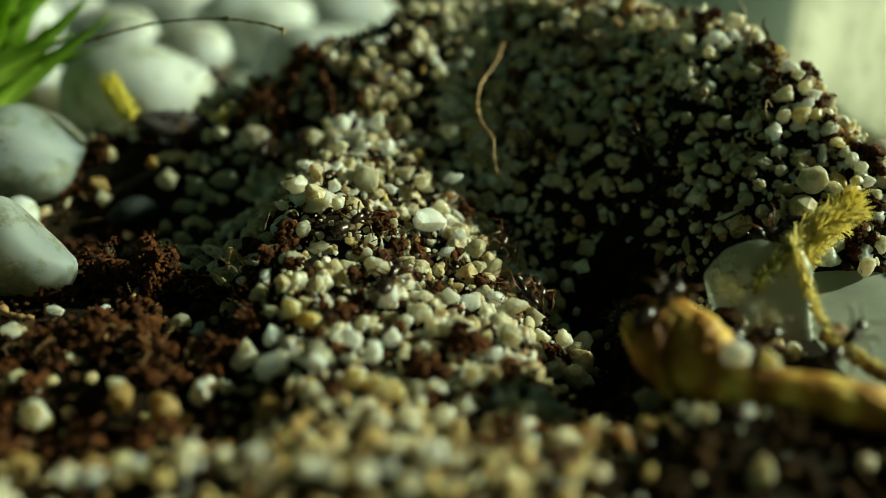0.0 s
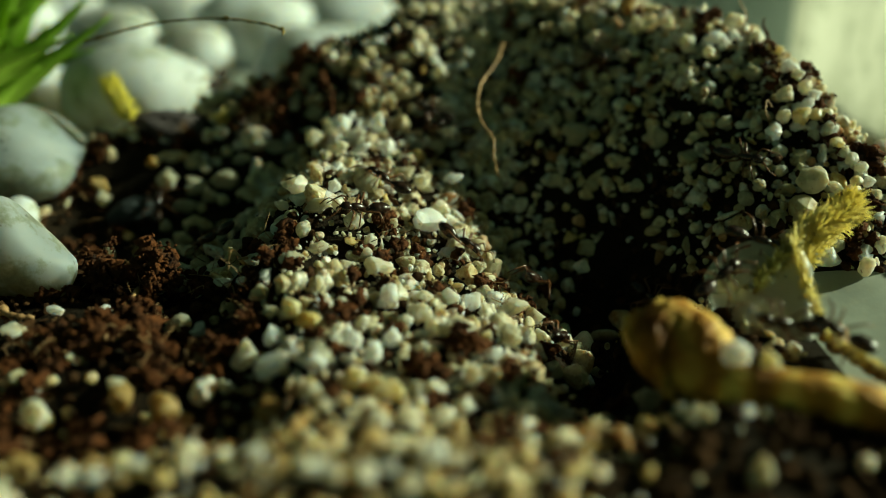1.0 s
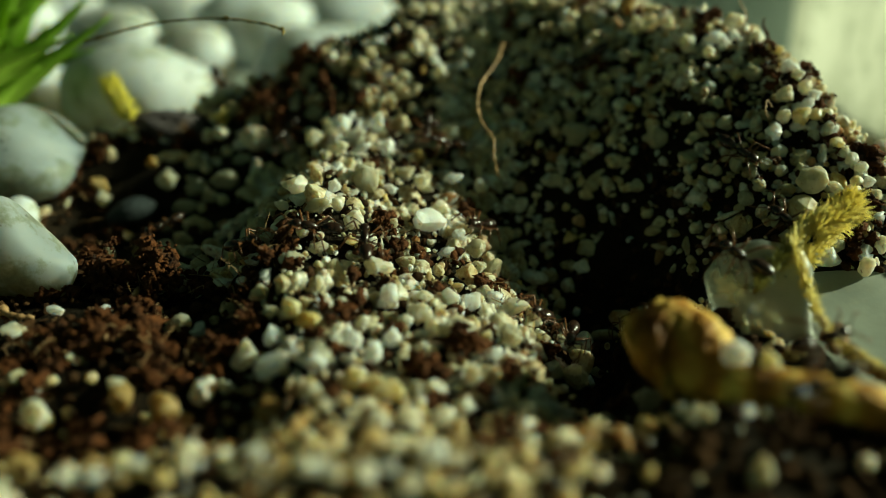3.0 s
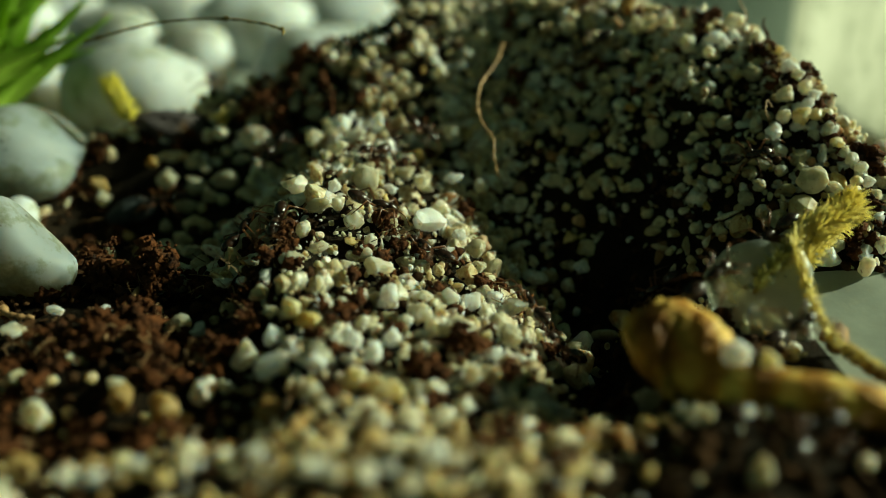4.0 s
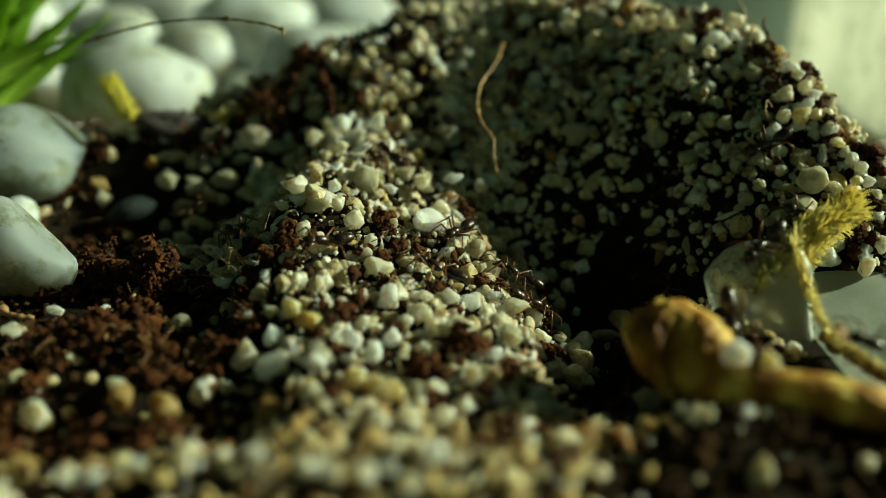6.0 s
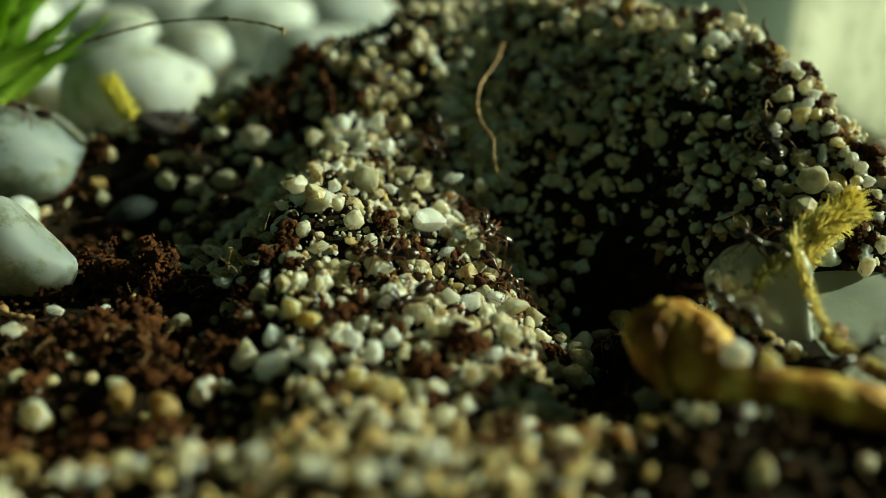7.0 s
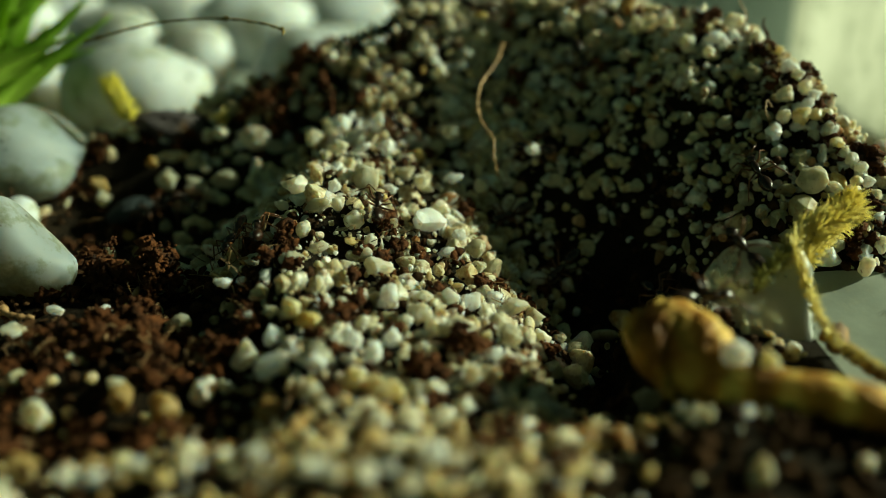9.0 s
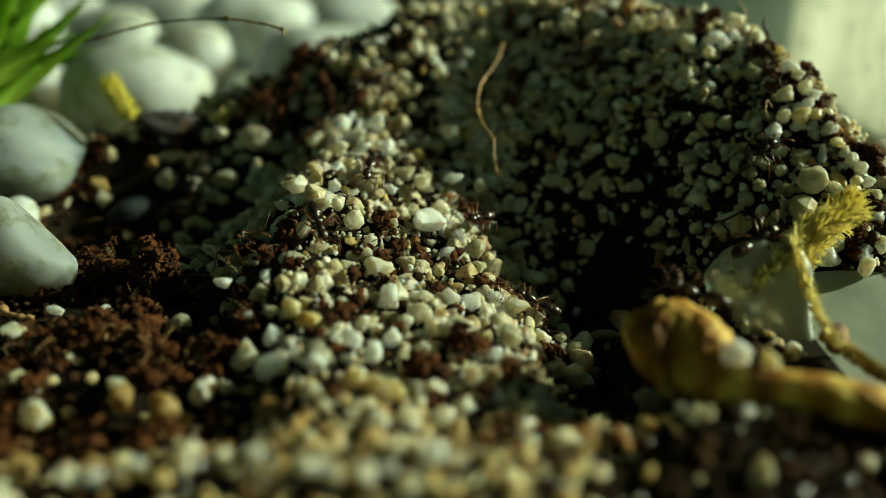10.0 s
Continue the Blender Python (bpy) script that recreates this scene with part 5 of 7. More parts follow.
grain(0.38, 37.11, 0.28, 0.38, 0.34, 0.55, 0, -20, M_WHITE, "oval white sand grain on the mound", 436, 0.70)
grain(1.85, 36.47, -0.17, 0.40, 0.36, 0.50, 0, 0, M_CREAM, "chunky cream sand grain on the mound", 437, 0.82)
grain(4.10, 39.18, -1.49, 0.62, 0.42, 0.47, 0, 20, M_PALE, "chunky dull grey-beige sand grain on the mound", 438, 0.77)
grain(-3.22, 34.33, 0.39, 0.35, 0.32, 0.35, 0, 0, M_CREAM, "small cream sand grain on the mound", 439, 0.71)
grain(-4.07, 35.13, 0.82, 0.41, 0.32, 0.36, 0, 0, M_PALE, "chunky dull grey-beige sand grain on the mound", 440, 0.66)
grain(-1.85, 36.34, 0.80, 0.42, 0.38, 0.44, 0, 0, M_CREAM, "chunky cream sand grain on the mound", 441, 0.79)
grain(-0.73, 32.47, 0.11, 0.67, 0.40, 0.45, 0, 10, M_CREAM, "oval cream sand grain on the mound", 442, 0.73)
grain(-1.93, 33.12, 0.27, 0.34, 0.31, 0.50, 0, 0, M_WHITE, "oval white sand grain on the mound", 443, 0.68)
grain(0.35, 33.51, 0.33, 0.69, 0.39, 0.44, 0, 15, M_CREAM, "oval cream sand grain on the mound", 444, 0.80)
grain(4.63, 35.62, -2.22, 0.49, 0.44, 0.55, 0, 0, M_PALE, "chunky dull grey-beige sand grain on the mound", 445, 0.75)
grain(0.70, 28.87, -0.28, 0.45, 0.40, 0.51, 0, 0, M_CREAM, "chunky cream sand grain at the foot of the mound", 446, 0.70)
grain(-2.22, 26.39, 0.51, 0.56, 0.43, 0.47, 0, 0, M_PALE, "chunky dull grey-beige sand grain at the foot of the mound", 447, 0.82)
grain(-3.91, 27.11, 0.71, 0.29, 0.26, 0.38, 0, 0, M_CREAM, "small cream sand grain at the foot of the mound", 448, 0.77)
grain(-4.43, 28.27, 0.70, 0.44, 0.36, 0.40, 0, 0, M_PALE, "chunky dull grey-beige sand grain at the foot of the mound", 449, 0.71)
grain(-0.08, 28.17, -0.32, 0.50, 0.45, 0.50, 0, 0, M_CREAM, "chunky cream sand grain at the foot of the mound", 450, 0.66)
grain(-7.98, 40.35, 1.88, 0.40, 0.36, 0.40, 0, 0, M_PALE, "chunky dull grey-beige sand grain on the mound", 452, 0.73)
grain(-9.33, 41.73, 1.12, 0.55, 0.32, 0.36, 0, 0, M_PALE, "oval dull grey-beige sand grain on the mound", 453, 0.68)
grain(-7.73, 38.91, 1.86, 0.34, 0.23, 0.26, 0, 0, M_CREAM, "small cream sand grain on the mound", 454, 0.80)
grain(-5.46, 38.54, 2.00, 0.56, 0.28, 0.31, 0, -10, M_CREAM, "oval cream sand grain on the mound", 455, 0.75)
grain(-6.33, 37.75, 1.90, 0.50, 0.41, 0.45, 0, 0, M_PALE, "chunky dull grey-beige sand grain on the mound", 456, 0.70)
grain(-6.66, 37.57, 1.84, 0.33, 0.27, 0.30, 0, 0, M_CREAM, "small cream sand grain on the mound", 457, 0.82)
grain(-4.78, 41.74, 3.05, 0.33, 0.29, 0.41, 0, 0, M_CREAM, "chunky cream sand grain on the mound", 458, 0.77)
grain(-2.44, 41.43, 2.06, 0.49, 0.37, 0.41, 0, 0, M_PALE, "chunky dull grey-beige sand grain on the mound", 459, 0.71)
grain(-3.25, 39.89, 1.91, 0.34, 0.31, 0.40, 0, 0, M_CREAM, "chunky cream sand grain on the mound", 460, 0.66)
grain(-2.15, 40.55, 1.68, 0.54, 0.22, 0.24, 0, 15, M_CREAM, "oval cream sand grain on the mound", 461, 0.79)
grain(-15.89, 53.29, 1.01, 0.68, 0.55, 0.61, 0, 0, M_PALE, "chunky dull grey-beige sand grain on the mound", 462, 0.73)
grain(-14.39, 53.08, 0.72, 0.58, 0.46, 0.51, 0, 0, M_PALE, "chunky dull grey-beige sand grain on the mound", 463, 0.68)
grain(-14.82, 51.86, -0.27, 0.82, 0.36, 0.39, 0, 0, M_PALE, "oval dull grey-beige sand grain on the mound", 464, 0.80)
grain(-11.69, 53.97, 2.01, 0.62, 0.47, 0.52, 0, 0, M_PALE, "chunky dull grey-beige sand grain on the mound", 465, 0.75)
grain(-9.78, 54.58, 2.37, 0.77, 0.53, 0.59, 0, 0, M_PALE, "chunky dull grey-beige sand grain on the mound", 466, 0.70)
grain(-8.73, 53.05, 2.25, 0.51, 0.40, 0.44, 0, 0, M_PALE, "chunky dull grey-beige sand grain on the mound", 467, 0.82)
grain(-7.75, 54.68, 3.36, 0.52, 0.38, 0.42, 0, 0, M_CREAM, "chunky cream sand grain on the mound", 468, 0.77)
grain(-6.68, 54.15, 3.82, 0.38, 0.34, 0.58, 0, 0, M_YELLOWISH, "oval yellowish sand grain on the mound", 469, 0.71)
grain(-5.52, 49.16, 3.72, 0.63, 0.28, 0.31, 0, 25, M_CREAM, "oval cream sand grain on the mound", 470, 0.66)
grain(-7.53, 55.86, 4.29, 0.71, 0.41, 0.46, 0, 0, M_PALE, "oval dull grey-beige sand grain on the mound", 471, 0.79)
grain(-4.45, 50.88, 3.77, 0.39, 0.35, 0.42, 0, 0, M_CREAM, "chunky cream sand grain on the mound", 472, 0.73)
grain(0.19, 53.01, 3.75, 0.57, 0.46, 0.51, 0, 0, M_CREAM, "chunky cream sand grain on the mound", 473, 0.68)
grain(-0.44, 52.10, 3.15, 0.57, 0.45, 0.50, 0, 0, M_PALE, "chunky dull grey-beige sand grain on the mound", 474, 0.80)
grain(-1.95, 49.83, 2.93, 0.48, 0.37, 0.42, 0, 0, M_CREAM, "chunky cream sand grain on the mound", 475, 0.75)
grain(-2.91, 50.83, 3.46, 0.49, 0.44, 0.55, 0, 0, M_WHITE, "chunky white sand grain on the mound", 476, 0.70)
grain(-1.69, 58.55, 7.72, 0.47, 0.42, 0.58, 0, 10, M_CREAM, "chunky cream sand grain on the mound", 477, 0.82)
grain(-2.36, 57.96, 7.13, 0.61, 0.39, 0.43, 0, 0, M_CREAM, "chunky cream sand grain on the mound", 478, 0.77)
grain(-0.82, 58.13, 7.45, 0.36, 0.32, 0.65, 0, 0, M_CREAM, "oval cream sand grain on the mound", 479, 0.71)
grain(-0.48, 57.71, 7.17, 0.39, 0.35, 0.43, 0, 0, M_WHITE, "chunky white sand grain on the mound", 480, 0.66)
grain(0.21, 60.40, 8.86, 0.59, 0.53, 0.63, 0, 0, M_PALE, "chunky dull grey-beige sand grain on the mound", 481, 0.79)
grain(-0.30, 56.77, 6.48, 0.49, 0.41, 0.46, 0, 0, M_CREAM, "chunky cream sand grain on the mound", 482, 0.73)
grain(1.05, 57.31, 6.79, 0.46, 0.32, 0.36, 0, 0, M_WHITE, "chunky white sand grain on the mound", 483, 0.68)
grain(-0.13, 55.18, 5.03, 0.45, 0.41, 0.45, 0, 0, M_CREAM, "chunky cream sand grain on the mound", 484, 0.80)
grain(3.56, 60.48, 9.09, 0.44, 0.40, 0.44, 0, 0, M_CREAM, "chunky cream sand grain on the mound", 485, 0.75)
grain(5.05, 59.49, 9.27, 0.62, 0.43, 0.47, 0, 0, M_CREAM, "chunky cream sand grain on the mound", 486, 0.70)
grain(5.28, 55.20, 6.42, 0.52, 0.46, 0.59, 0, -30, M_WHITE, "chunky white sand grain on the mound", 487, 0.82)
grain(4.71, 56.49, 7.03, 0.60, 0.44, 0.49, 0, 0, M_PALE, "chunky dull grey-beige sand grain on the mound", 488, 0.77)
grain(6.51, 54.41, 6.29, 0.41, 0.37, 0.48, 0, 30, M_WHITE, "chunky white sand grain on the mound", 489, 0.71)
grain(-1.56, 61.16, 9.63, 0.67, 0.50, 0.56, 0, -30, M_CREAM, "chunky cream sand grain on the mound", 490, 0.66)
grain(-0.68, 61.53, 9.77, 0.49, 0.40, 0.45, 0, 0, M_CREAM, "chunky cream sand grain on the mound", 491, 0.79)
grain(7.39, 57.33, 9.05, 0.70, 0.47, 0.53, 0, 0, M_PALE, "chunky dull grey-beige sand grain on the mound", 492, 0.73)
grain(-3.91, 23.19, 0.92, 0.39, 0.35, 0.41, 0, 0, M_CREAM, "chunky cream sand grain at the foot of the mound", 493, 0.68)
grain(-3.05, 22.61, 0.94, 0.33, 0.30, 0.42, 0, 0, M_CREAM, "chunky cream sand grain at the foot of the mound", 494, 0.80)
grain(-5.57, 24.28, 0.70, 0.35, 0.28, 0.32, 0, -30, M_WHITE, "small white sand grain at the foot of the mound", 495, 0.75)
grain(-10.35, 23.92, 0.16, 0.44, 0.28, 0.31, 0, 0, M_WHITE, "chunky white sand grain at the foot of the mound", 496, 0.70)
grain(-9.65, 24.61, 0.29, 0.32, 0.29, 0.32, 0, -30, M_YELLOWISH, "small yellowish sand grain at the foot of the mound", 497, 0.82)
grain(-8.86, 23.79, 0.53, 0.43, 0.28, 0.31, 0, 0, M_YELLOWISH, "chunky yellowish sand grain at the foot of the mound", 498, 0.77)
grain(-14.48, 29.75, -1.23, 0.51, 0.46, 0.59, 0, -30, M_YELLOWISH, "chunky yellowish sand grain at the foot of the mound", 499, 0.71)
grain(-7.91, 30.81, -0.67, 0.32, 0.29, 0.37, 0, 0, M_PALE, "small dull grey-beige sand grain at the foot of the mound", 500, 0.66)
grain(-11.74, 30.58, -0.55, 0.43, 0.39, 0.60, 0, 0, M_PALE, "chunky dull grey-beige sand grain at the foot of the mound", 501, 0.79)
grain(-2.28, 22.84, 0.97, 0.41, 0.33, 0.36, 0, 0, M_CREAM, "chunky cream sand grain at the foot of the mound", 502, 0.73)
grain(-1.50, 23.15, 0.95, 0.37, 0.33, 0.42, 0, 0, M_WHITE, "chunky white sand grain at the foot of the mound", 503, 0.68)
grain(-0.38, 23.39, 1.17, 0.37, 0.34, 0.37, 0, 0, M_CREAM, "chunky cream sand grain at the foot of the mound", 504, 0.80)
grain(-1.01, 22.60, 0.76, 0.41, 0.33, 0.36, 0, 0, M_CREAM, "chunky cream sand grain at the foot of the mound", 505, 0.75)

grain(17.44, 46.07, 5.61, 0.44, 0.32, 0.35, 0, 0, M_WHITE, "small white sand grain on the rim of the mound", 606, 0.70)
grain(18.30, 45.67, 5.36, 0.44, 0.31, 0.35, 0, 0, M_CREAM, "small cream sand grain on the rim of the mound", 608, 0.77)
grain(16.29, 44.94, 4.69, 0.40, 0.34, 0.37, 0, 0, M_CREAM, "small cream sand grain on the rim of the mound", 610, 0.66)
grain(18.90, 39.95, 1.22, 0.48, 0.43, 0.51, 0, 0, M_WHITE, "chunky white sand grain on the rim of the mound", 612, 0.73)
grain(19.49, 40.59, 1.66, 0.40, 0.36, 0.40, 0, 0, M_CREAM, "small cream sand grain on the rim of the mound", 613, 0.68)
grain(20.08, 41.71, 2.24, 0.36, 0.32, 0.41, 0, 0, M_WHITE, "small white sand grain on the rim of the mound", 615, 0.75)
grain(17.85, 40.27, 1.51, 0.40, 0.34, 0.37, 0, 0, M_CREAM, "small cream sand grain on the rim of the mound", 620, 0.66)
grain(11.17, 56.16, 9.36, 0.62, 0.56, 0.65, 0, 0, M_CREAM, "chunky cream sand grain on the rim of the mound", 621, 0.79)
grain(13.03, 53.49, 9.03, 0.62, 0.41, 0.46, 0, 20, M_WHITE, "oval white sand grain on the rim of the mound", 624, 0.80)
grain(15.00, 51.46, 9.00, 0.41, 0.37, 0.54, 0, 0, M_WHITE, "chunky white sand grain on the rim of the mound", 628, 0.77)
grain(14.27, 53.61, 9.50, 0.69, 0.33, 0.36, 0, 0, M_YELLOWISH, "oval yellowish sand grain on the rim of the mound", 632, 0.73)
# slope grains in the duller colour, which deepens the slope's shade
grain(16.08, 49.65, 7.67, 0.59, 0.50, 0.56, 0, 0, M_PALE, "chunky sand grain coloured dull for the shade on the slope", 634, 0.80)
grain(10.17, 53.73, 7.94, 0.50, 0.45, 0.50, 0, 0, M_PALE, "chunky sand grain coloured dull for the shade on the slope", 635, 0.75)
grain(14.21, 44.93, 4.07, 0.43, 0.36, 0.40, 0, 0, M_PALE, "small sand grain coloured dull for the shade on the slope", 636, 0.70)
grain(13.35, 45.17, 3.72, 0.38, 0.31, 0.35, 0, 0, M_PALE, "small sand grain coloured dull for the shade on the slope", 637, 0.82)
grain(10.95, 48.00, 4.76, 0.67, 0.61, 0.67, 0, 0, M_PALE, "chunky sand grain coloured dull for the shade on the slope", 638, 0.77)
grain(14.05, 48.25, 6.47, 0.52, 0.41, 0.46, 0, 0, M_PALE, "chunky sand grain coloured dull for the shade on the slope", 639, 0.71)
grain(12.59, 47.90, 5.66, 0.45, 0.41, 0.55, 0, 0, M_PALE, "chunky sand grain coloured dull for the shade on the slope", 640, 0.66)
grain(14.26, 47.16, 5.68, 0.51, 0.40, 0.45, 0, 0, M_PALE, "chunky sand grain coloured dull for the shade on the slope", 641, 0.79)
grain(15.47, 44.59, 4.16, 0.43, 0.34, 0.37, 0, 0, M_PALE, "small sand grain coloured dull for the shade on the slope", 642, 0.73)
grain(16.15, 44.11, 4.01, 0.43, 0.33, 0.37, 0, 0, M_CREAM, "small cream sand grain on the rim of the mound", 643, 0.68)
grain(14.96, 43.54, 3.33, 0.42, 0.33, 0.37, 0, 0, M_PALE, "small sand grain coloured dull for the shade on the slope", 644, 0.80)
grain(14.43, 43.36, 2.83, 0.42, 0.38, 0.42, 0, 0, M_PALE, "small sand grain coloured dull for the shade on the slope", 645, 0.75)
grain(5.98, 48.22, 2.28, 0.53, 0.42, 0.47, 0, 0, M_PALE, "chunky sand grain coloured dull for the shade on the slope", 646, 0.70)
grain(7.24, 50.55, 4.16, 0.80, 0.64, 0.71, 0, 0, M_PALE, "chunky sand grain coloured dull for the shade on the slope", 647, 0.82)
grain(8.52, 51.31, 5.24, 0.58, 0.44, 0.49, 0, 0, M_PALE, "chunky sand grain coloured dull for the shade on the slope", 648, 0.77)
grain(9.96, 46.57, 2.45, 0.45, 0.41, 0.45, 0, 0, M_PALE, "small sand grain coloured dull for the shade on the slope", 649, 0.71)

# pale grains on the far slope and its rim; the slope's are white in place of sunlit spots
grain(4.69, 56.18, 6.91, 0.30, 0.24, 0.27, 20, 0, M_WHITE, "small white sand grain for a sunlit spot on the far slope", 800, 0.78)
grain(5.28, 55.23, 6.51, 0.26, 0.21, 0.24, 27, 0, M_WHITE, "small white sand grain for a sunlit spot on the far slope", 801, 0.78)
grain(4.07, 56.96, 7.02, 0.27, 0.22, 0.24, 34, 0, M_CREAM, "small cream sand grain for a sunlit spot on the far slope", 802, 0.78)
grain(4.96, 54.77, 6.10, 0.23, 0.18, 0.21, 41, 0, M_WHITE, "small white sand grain for a sunlit spot on the far slope", 803, 0.78)
grain(7.39, 55.39, 7.53, 0.26, 0.21, 0.24, 48, 0, M_WHITE, "small white sand grain for a sunlit spot on the far slope", 804, 0.78)
grain(17.73, 49.21, 8.09, 0.41, 0.33, 0.37, 55, 0, M_WHITE, "white sand grain on the rim of the mound", 805, 0.78)
grain(18.31, 47.84, 7.24, 0.37, 0.30, 0.33, 62, 0, M_WHITE, "white sand grain on the rim of the mound", 806, 0.78)
grain(16.34, 46.02, 5.62, 0.42, 0.33, 0.38, 69, 0, M_CREAM, "cream sand grain on the rim of the mound", 807, 0.78)
grain(18.14, 45.93, 5.64, 0.42, 0.33, 0.37, 76, 0, M_WHITE, "white sand grain on the rim of the mound", 808, 0.78)
grain(18.97, 45.67, 5.53, 0.36, 0.29, 0.32, 83, 0, M_CREAM, "cream sand grain on the rim of the mound", 809, 0.78)
grain(19.12, 43.99, 4.27, 0.38, 0.30, 0.34, 0, 0, M_WHITE, "white sand grain on the rim of the mound", 810, 0.78)
grain(19.80, 43.62, 3.98, 0.38, 0.30, 0.34, 7, 0, M_CREAM, "cream sand grain on the rim of the mound", 811, 0.78)
grain(16.96, 46.79, 6.25, 0.37, 0.29, 0.33, 14, 0, M_WHITE, "white sand grain on the rim of the mound", 812, 0.78)
grain(16.85, 51.21, 9.06, 0.42, 0.34, 0.38, 21, 0, M_CREAM, "cream sand grain on the rim of the mound", 813, 0.78)
grain(15.65, 51.86, 9.36, 0.39, 0.32, 0.35, 28, 0, M_WHITE, "white sand grain on the rim of the mound", 814, 0.78)
grain(17.61, 46.86, 6.46, 0.34, 0.27, 0.30, 35, 0, M_WHITE, "white sand grain on the rim of the mound", 815, 0.78)
# grains at the very front
grain(-7.55, 23.92, 0.74, 0.33, 0.28, 0.49, 40, 10, M_CREAM, "large cream sand grain at the foot of the mound", 760, 0.78)
grain(-4.66, 23.01, 1.01, 0.30, 0.26, 0.33, 41, 10, M_OCHRE_SHADED, "amber sand grain at the foot of the mound", 761, 0.78)
grain(-2.12, 22.86, 1.04, 0.32, 0.27, 0.38, 42, 10, M_CREAM, "large cream sand grain at the foot of the mound", 762, 0.78)
grain(-8.93, 23.79, 0.67, 0.25, 0.21, 0.25, 43, 10, M_WHITE, "white sand grain at the foot of the mound", 763, 0.78)
grain(-3.30, 22.80, 1.03, 0.27, 0.23, 0.27, 44, 10, M_WHITE, "round white sand grain at the foot of the mound", 764, 0.78)
grain(-1.37, 23.89, 1.23, 0.28, 0.24, 0.33, 45, 10, M_CREAM, "cream sand grain at the foot of the mound", 765, 0.78)
grain(-0.15, 23.53, 1.27, 0.29, 0.25, 0.32, 46, 10, M_WHITE, "round white sand grain at the foot of the mound", 766, 0.78)
grain(1.40, 23.62, 0.93, 0.28, 0.24, 0.28, 47, 10, M_YELLOWISH, "yellowish sand grain at the foot of the mound", 767, 0.78)
# grains in the hollow, most in duller colours that stand in for its shade
grain(-19.60, 52.46, 0.06, 0.59, 0.50, 0.54, 10, 0, M_PALE, "sand grain coloured dull for the shade in the hollow", 730, 0.75)
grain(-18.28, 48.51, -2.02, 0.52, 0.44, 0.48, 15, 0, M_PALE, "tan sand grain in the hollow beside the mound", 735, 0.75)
grain(-16.26, 47.94, -1.71, 0.43, 0.36, 0.39, 16, 0, M_OCHRE_SHADED, "ochre sand grain darkened for shade in the hollow", 736, 0.75)
grain(-14.03, 48.27, -0.92, 0.58, 0.49, 0.53, 17, 0, M_PALE, "round sand grain coloured dull for the shade in the hollow", 737, 0.75)
grain(-12.85, 44.88, -0.46, 0.37, 0.31, 0.34, 18, 0, M_PALE, "sand grain coloured dull for the shade in the hollow", 738, 0.75)
grain(-13.25, 51.73, 0.38, 0.48, 0.41, 0.44, 19, 0, M_PALE, "sand grain coloured dull for the shade in the hollow", 739, 0.75)
grain(-19.96, 53.04, 0.63, 0.56, 0.47, 0.51, 20, 0, M_OCHRE_SHADED, "ochre sand grain darkened for shade in the hollow", 740, 0.75)
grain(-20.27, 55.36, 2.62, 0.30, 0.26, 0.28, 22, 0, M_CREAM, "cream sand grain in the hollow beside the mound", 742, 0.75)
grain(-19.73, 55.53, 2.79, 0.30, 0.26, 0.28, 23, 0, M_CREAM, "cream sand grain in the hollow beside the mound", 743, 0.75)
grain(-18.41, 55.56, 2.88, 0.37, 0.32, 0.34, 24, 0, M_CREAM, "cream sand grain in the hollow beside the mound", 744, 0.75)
grain(-13.84, 53.70, 1.57, 0.46, 0.39, 0.42, 26, 0, M_PALE, "sand grain coloured dull for the shade in the hollow", 746, 0.75)
grain(-15.63, 50.44, -0.98, 0.41, 0.35, 0.38, 27, 0, M_PALE, "sand grain coloured dull for the shade in the hollow", 747, 0.75)
grain(-17.74, 50.38, -1.56, 0.38, 0.32, 0.35, 28, 0, M_OCHRE_SHADED, "ochre sand grain darkened for shade in the hollow", 748, 0.75)
grain(-17.00, 54.01, 1.83, 0.43, 0.37, 0.40, 29, 0, M_OCHRE_SHADED, "ochre sand grain darkened for shade in the hollow", 749, 0.75)
# grains among the peat
grain(-14.26, 36.63, -0.16, 0.21, 0.18, 0.20, 70, 0, M_WHITE, "small white sand grain beside the peat", 700, 0.75)
grain(-16.01, 34.18, -0.18, 0.16, 0.13, 0.15, 71, 0, M_WHITE, "small white sand grain beside the peat", 701, 0.75)
grain(-8.15, 34.88, 0.29, 0.23, 0.19, 0.22, 72, 0, M_WHITE, "round white sand grain beside the peat", 702, 0.75)
grain(-12.62, 34.43, -0.20, 0.25, 0.21, 0.24, 73, 0, M_OCHRE_SHADED, "ochre sand grain darkened for shade beside the peat", 703, 0.75)
grain(-12.91, 31.12, -0.40, 0.27, 0.23, 0.26, 74, 0, M_OCHRE_SHADED, "ochre sand grain darkened for shade beside the peat", 704, 0.75)
grain(-9.41, 33.08, -0.43, 0.33, 0.28, 0.31, 75, 0, M_PALE, "dull grey-beige sand grain beside the peat", 705, 0.75)
grain(-11.79, 30.39, -0.79, 0.31, 0.26, 0.29, 76, 0, M_OCHRE_SHADED, "ochre sand grain darkened for shade beside the peat", 706, 0.75)
grain(-4.22, 27.23, 0.62, 0.11, 0.09, 0.10, 77, 0, M_WHITE, "small white sand grain beside the peat", 707, 0.75)
grain(-5.90, 24.57, 0.62, 0.20, 0.17, 0.19, 78, 0, M_PALE, "dull grey-beige sand grain beside the peat", 708, 0.75)
grain(-13.39, 29.83, -1.16, 0.26, 0.22, 0.25, 79, 0, M_OCHRE_SHADED, "ochre sand grain darkened for shade beside the peat", 709, 0.75)
